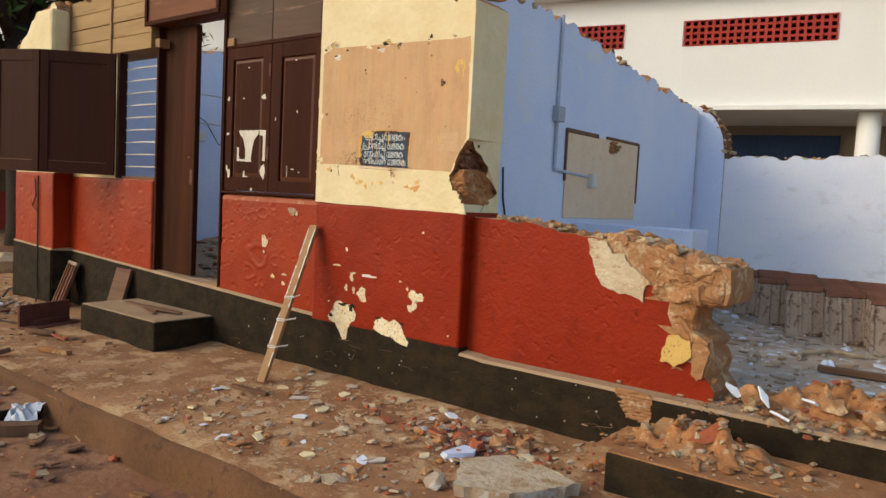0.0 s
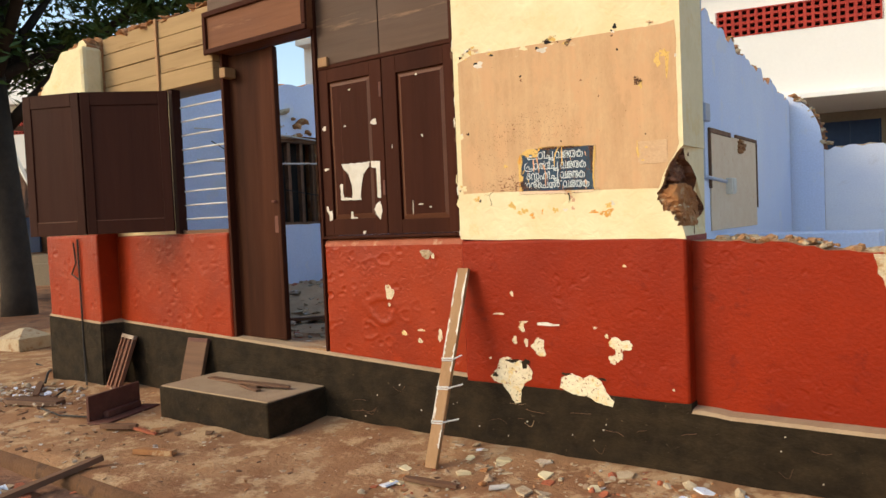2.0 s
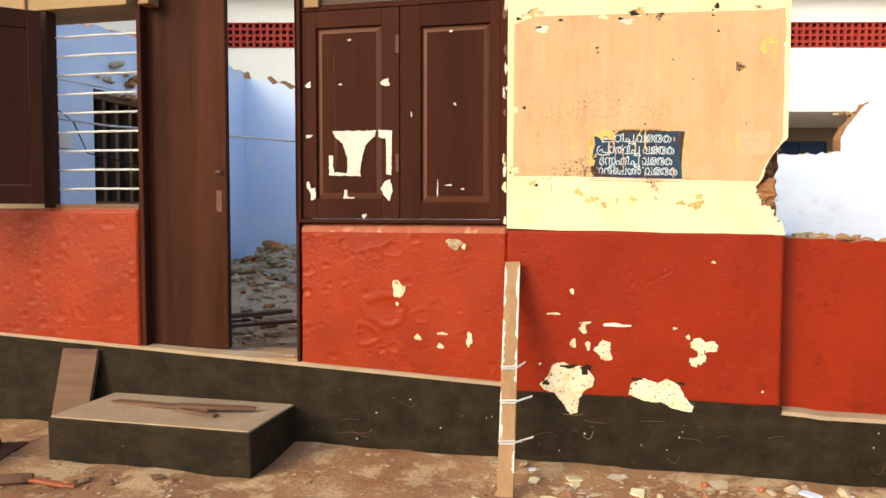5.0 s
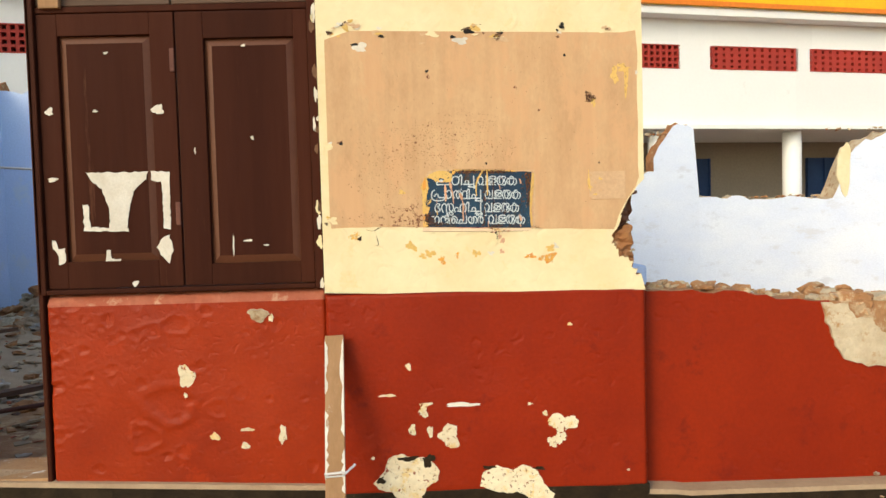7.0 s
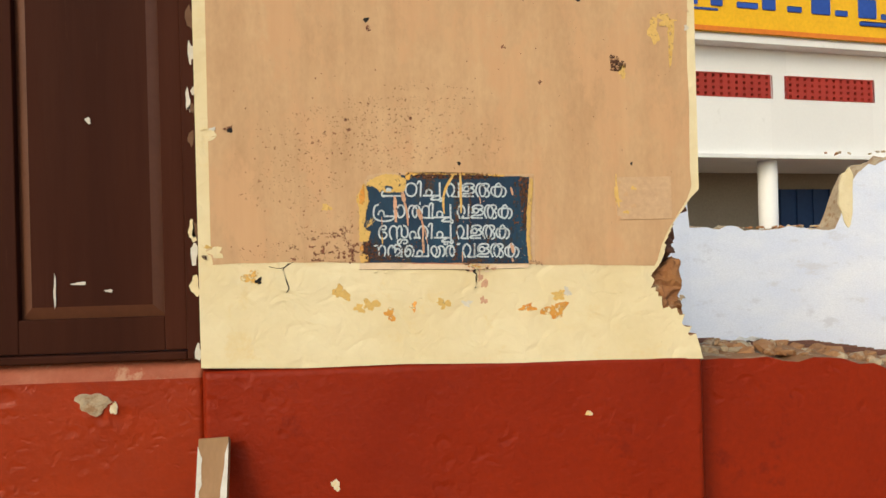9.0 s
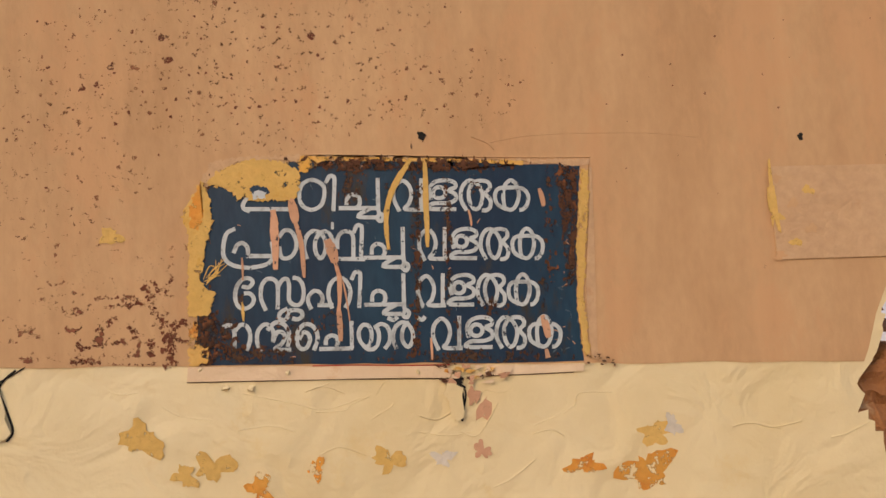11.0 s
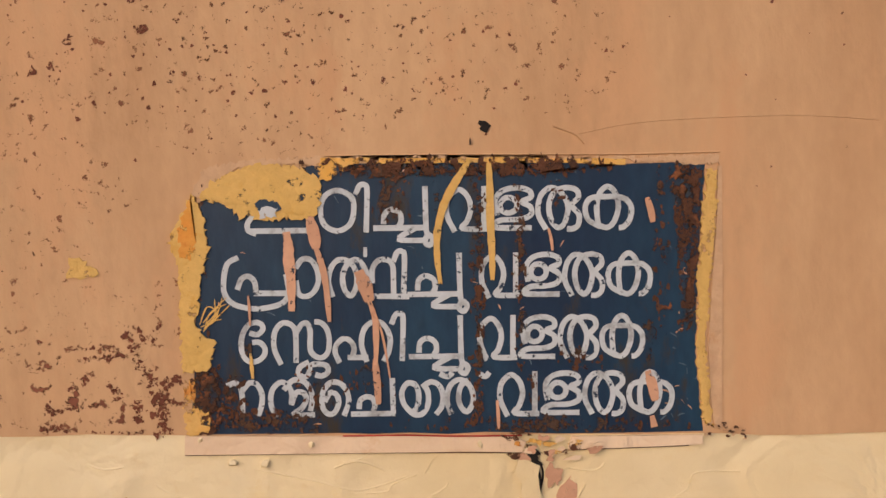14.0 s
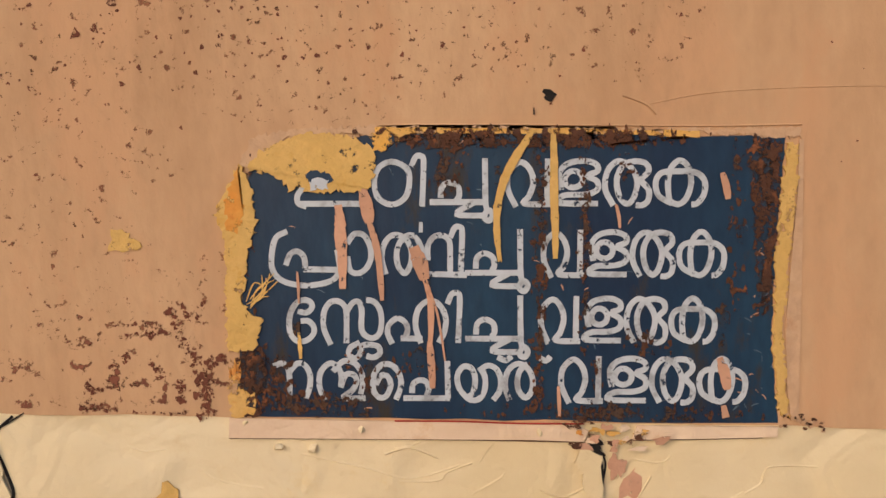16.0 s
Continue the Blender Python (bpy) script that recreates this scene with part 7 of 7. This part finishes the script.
litter(700, ap(-0.9, 1.7, -1.35, -0.05), 0.008, 0.040, 0.5, (0, 1, 4, 4, 3, 4, 0, 1, 2))
litter(60, ap(-1.0, 1.4, -1.35, -0.1), 0.02, 0.055, 1.0, (1, 6, 6, 1, 7))
litter(170, gs(0.95, -0.42, 0.28, 0.16, 0.01), 0.012, 0.05, 0.3, (0, 0, 2, 2, 1, 3))
litter(220, ap(-5.6, -2.2, -1.4, -0.6), 0.010, 0.035, 0.8, (4, 5, 5, 0, 3))
litter(190, gs(-4.55, -0.62, 0.30, 0.18, 0.015), 0.012, 0.045, 0.6, (3, 7, 3, 1, 5))
litter(260, (lambda: (lambda x, y: (x, y, -0.075 if x < -1.56 else -0.18))(rb.gauss(-2.2, 0.8), rb.gauss(-1.85, 0.18))), 0.012, 0.06, 0.85, (5, 5, 4, 2, 0))
litter(120, gs(0.0, -2.2, 1.4, 0.4, -0.18), 0.01, 0.04, 0.5, (0, 2, 4))
single("debris", bm, MATS_L, "scattered chips of plaster, tile and splintered wood on the dirt", "debris", kind="stuff")
bm = bmesh.new()
litter(240, gs(1.95, -0.22, 0.22, 0.12, 0.18), 0.010, 0.045, 0.25, (0, 0, 0, 1, 4))
litter(900, lambda: (rb.uniform(0.5, 3.2), rb.uniform(0.45, 4.6), 0.325), 0.012, 0.06, 0.55, (1, 3, 3, 4, 7))
litter(420, gs(2.25, 0.22, 0.3, 0.16, 0.335), 0.01, 0.04, 0.3, (0, 0, 4, 1, 2, 3))
litter(420, lambda: (rb.uniform(-4.7, -0.4), rb.uniform(0.4, 4.7), 0.37), 0.012, 0.06, 0.65, (3, 4, 5, 0, 1))
for k in range(300):
    x, y = rb.gauss(-4.0, 0.45), rb.gauss(4.25, 0.4)
    if y < 4.85 and x > -4.8:
        d = max(0.0, 1 - math.hypot((x + 4.1) / 1.1, (y - 4.5) / 1.2))
        rock(bm, (x, y, 0.40 + 0.45 * d * rb.uniform(0.6, 1)), rb.uniform(0.05, 0.14), rb, rb.choice((3, 4, 1, 0)))
single("rubble", bm, MATS_L, "heaps of broken masonry and dust on the old floors", "rubble", kind="stuff")



def mound_z(cx, cy, rx, ry, base_z, peak):
    """Height of a small crumbly earth mound."""
    def height(x, y):
        k = max(0.0, 1 - math.hypot((x - cx) / rx, (y - cy) / ry))
        return base_z - 0.02 + (peak + 0.02) * min(1.0, 1.3 * k) * (0.75 + 0.9 * noise.noise(Vector((x * 14, y * 14, 1)))) + bumps(x, y, 9, 0.012) * min(1, 4 * k)
    return height


for cx, cy, rx, ry, bz, pk, lab in ((1.93, -0.17, 0.42, 0.20, 0.17, 0.13, "orange-brown crumbled earth heaped on the side step"), (2.42, 0.36, 0.55, 0.30, 0.325, 0.12, "crumbled orange laterite heaped on the open floor"), (0.92, -0.42, 0.36, 0.22, 0.0, 0.05, "low heap of red brick dust and crumbs")):
    tagged(sheet(span(cx - rx, cx + rx, 0.018), span(cy - ry, cy + ry, 0.018), mound_z(cx, cy, rx, ry, bz, pk), "earth_heap", CORE if bz else CORE_DARK), lab, "earth heap", kind="stuff")
bm = bmesh.new()
for cx, cy, rx, ry, bz, pk, n in ((1.93, -0.17, 0.42, 0.20, 0.17, 0.13, 230), (2.42, 0.36, 0.55, 0.30, 0.325, 0.12, 260), (0.92, -0.42, 0.36, 0.22, 0.0, 0.05, 160)):
    top_of = mound_z(cx, cy, rx, ry, bz, pk)
    litter(n, lambda: (lambda x, y: (x, y, top_of(x, y) - 0.004))(rb.gauss(cx, rx * 0.36), rb.gauss(cy, ry * 0.36)), 0.008, 0.04, 0.35, (0, 0, 0, 2, 4, 1) if bz else (2, 2, 0, 1, 3))
single("debris", bm, MATS_L, "crumbs of laterite and brick strewn over the heaps", "debris", kind="stuff")


def heap_z(x, y):
    """Height of the trampled rubble that slopes up to the blue end wall."""
    k = max(0.0, min(1.0, (-3.0 - x) / 1.7)) * max(0.0, min(1.0, (y - 0.9) / 1.2))
    return 0.372 + 0.24 * k * k * (3 - 2 * k) + bumps(x, y, 2.5, 0.05 * k)


mound = sheet(span(-4.86, -2.9, 0.07), span(0.9, 4.94, 0.07), heap_z, "rubble_heap", STEP_TOP)
tagged(mound, "brown trampled heap of mortar and tile rubble", "rubble", kind="stuff")
bm = bmesh.new()
litter(700, lambda: (lambda x, y: (x, y, heap_z(x, y)))(rb.uniform(-4.82, -2.4), rb.uniform(0.5, 4.8)), 0.015, 0.09, 0.6, (3, 4, 1, 4, 0, 1, 2))
single("debris", bm, MATS_L, "broken tile, splinters and mortar on the indoor rubble", "debris", kind="stuff")
for x, y, L, w, tn in ((-3.25, 1.55, 1.1, 0.10, 50), (-4.2, 3.0, 0.9, 0.06, 55)):
    plank((x, y, heap_z(x, y) + 0.03), L, w, 0.03, tn, OLD_WOOD, "split brown plank lying on indoor rubble")

# ---- stacked roof tiles in the open room ----
stack_mesh = None
for row, (x0, y0, n) in enumerate(((1.14, 3.42, 12), (1.45, 2.98, 20), (1.76, 2.66, 26), (2.06, 2.50, 28), (2.37, 2.28, 30), (2.70, 2.12, 30), (3.03, 1.98, 30))):
    pile_turn, pile_tilt, pile_up = rb.uniform(4, 26), rb.uniform(-17, -6), rb.uniform(0.0, 0.03)
    for i in range(n):
        if stack_mesh is None:
            first = single("roof_tile", roof_tile(bmesh.new(), 0.37, 0.265), [TILE_GREY, TILE], "weathered clay roof tile stacked on edge", "roof tile", group="stacked roof tiles")
            stack_mesh = first.data
            ob = first
        else:
            ob = tagged(new("roof_tile", stack_mesh), "weathered clay roof tile stacked on edge", "roof tile", "stacked roof tiles")
        ob.matrix_basis = pose(x0 - 0.012 * i + rb.uniform(-0.008, 0.008), y0 + i * 0.046, 0.322 + (pile_up if i > 2 else 0.0), pile_tilt + rb.uniform(-3, 3), rb.uniform(-2, 2), pile_turn + rb.uniform(-3, 3))
for x, y, tn in ((-4.62, 3.18, 70), (-4.60, 3.25, 74), (-4.57, 3.33, 66), (-4.54, 3.40, 72), (-4.50, 3.50, 68), (-4.46, 3.58, 60)):
    ob = tagged(new("roof_tile", stack_mesh), "clay roof tile leaning by the blue end wall", "roof tile", "leaning roof tiles")
    ob.matrix_basis = pose(x, y, heap_z(x, y) - 0.01, -24, 0, tn)

# ---- fittings on the blue walls ----
nb = thing("notice_panel", "bare cream patch framed in dark wood on the blue wall", "wall panel", (0.05, 1.86, 1.12))
part("patch", boxed(0.0, 0.012, 0.0, 1.40, 0.0, 0.70, 0.003), CREAM_PINK, nb)
for y0, y1, z0, z1 in ((-0.02, 0.55, 0.69, 0.725), (0.72, 1.42, 0.70, 0.725), (1.40, 1.425, 0.15, 0.70), (-0.02, 0.0, 0.3, 0.70)):
    part("frame", boxed(0.0, 0.02, y0, y1, z0, z1, 0.004), OLD_WOOD, nb)
bm = bmesh.new()
for i in range(14):
    rock(bm, (0.008, rng.uniform(0.78, 0.98), rng.uniform(0.57, 0.70)), rng.uniform(0.02, 0.045), rng)
part("broken_spot", bm, CORE, nb, "exposed laterite")
cd = thing("conduit", "grey surface conduit with a junction box and switch", "conduit", (0.05, 1.67, 1.45))
part("pipe", tube([(0.016, 0, 0.05), (0.016, 0, 1.24)], 0.013), PVC, cd)
part("pipe", tube([(0.016, 0.0, 0.05), (0.016, 0.62, 0.02)], 0.013), PVC, cd)
part("junction_box", boxed(0.0, 0.055, -0.055, 0.055, 0.42, 0.54, 0.006), PVC, cd)
sw = part("switch_box", boxed(0.0, 0.06, 0.58, 0.68, -0.07, 0.05, 0.006), PLASTIC, cd, "brown switch box with a white plate")
part("plate", boxed(0.06, 0.068, 0.59, 0.67, -0.06, 0.045, 0.004), PLASTIC, sw)
part("wire", tube([(0.008, -0.72, 0.02), (0.008, -0.70, -0.2), (0.008, -0.66, -0.32)], 0.006), CABLE, cd)
c2 = thing("wall_switch", "old switch box with hanging wires on the blue wall", "switch", (-4.87, 3.61, 2.0))
part("box", boxed(0.0, 0.05, -0.09, 0.09, -0.08, 0.10, 0.006), PLASTIC, c2)
part("pipe", tube([(0.02, 0.0, 0.10), (0.02, 0.0, 0.5), (0.02, 0.06, 0.62)], 0.012), PVC, c2)
part("wire", tube([(0.02, -0.05, 0.1), (0.03, -0.08, 0.3), (0.02, 0.0, 0.45)], 0.006), CABLE, c2)
part("wire", tube([(0.012, 0.02, -0.08), (0.012, 0.05, -0.6), (0.012, 0.0, -1.1)], 0.005), CABLE, c2)
single("wire", tube([(-4.82, 1.2, 2.0), (-4.3, 1.6, 1.93), (-3.2, 2.6, 1.88), (-1.9, 3.8, 1.9), (-0.3, 4.8, 1.97)], 0.009, 6), IRON, "pale rope strung across the roofless room", "rope")
single("wire", tube([(-4.84, 1.4, 2.2), (-4.80, 1.8, 2.0), (-4.83, 2.0, 1.75), (-4.4, 2.6, 1.60)], 0.006, 6), CABLE, "loose black wire hanging on the blue wall", "cable")
single("wire", tube([(-4.84, 1.2, 2.32), (-4.5, 1.9, 2.28), (-3.9, 2.6, 2.12)], 0.008, 6), IRON, "bent conduit hanging in the roofless room", "conduit")
single("pipe", tube([(-3.05, 1.25, 0.40), (-2.0, 1.65, 0.47)], 0.014, 8), RUST, "red iron pipe lying on the rubble", "pipe")
sb = thing("socket_board", "small white switchboard on the blue wall", "switch", (-4.87, 1.75, 1.83))
part("box", boxed(0.0, 0.035, -0.07, 0.07, -0.06, 0.06, 0.006), PLASTIC, sb)
part("hose", tube([(0.0, 0, 0)] + [(0.02, 0.02, -0.04)], 0.01), PVC, sb)
single("hose", tube([(1.95, 1.55, 0.345), (1.92, 1.75, 0.345), (2.05, 1.95, 0.35), (2.25, 1.98, 0.345)], 0.014, 8), MORTAR, "curved pale hose lying in the rubble", "hose")
plank((2.5, 1.35, 0.335), 0.8, 0.07, 0.03, 5, OLD_WOOD, "dark rafter piece on the open floor")
crumple((2.3, 3.4, 0.69), 0.22, 0.05, 15, PAPER, "crumpled white scrap on the tile stack", "paper_scrap", "paper")
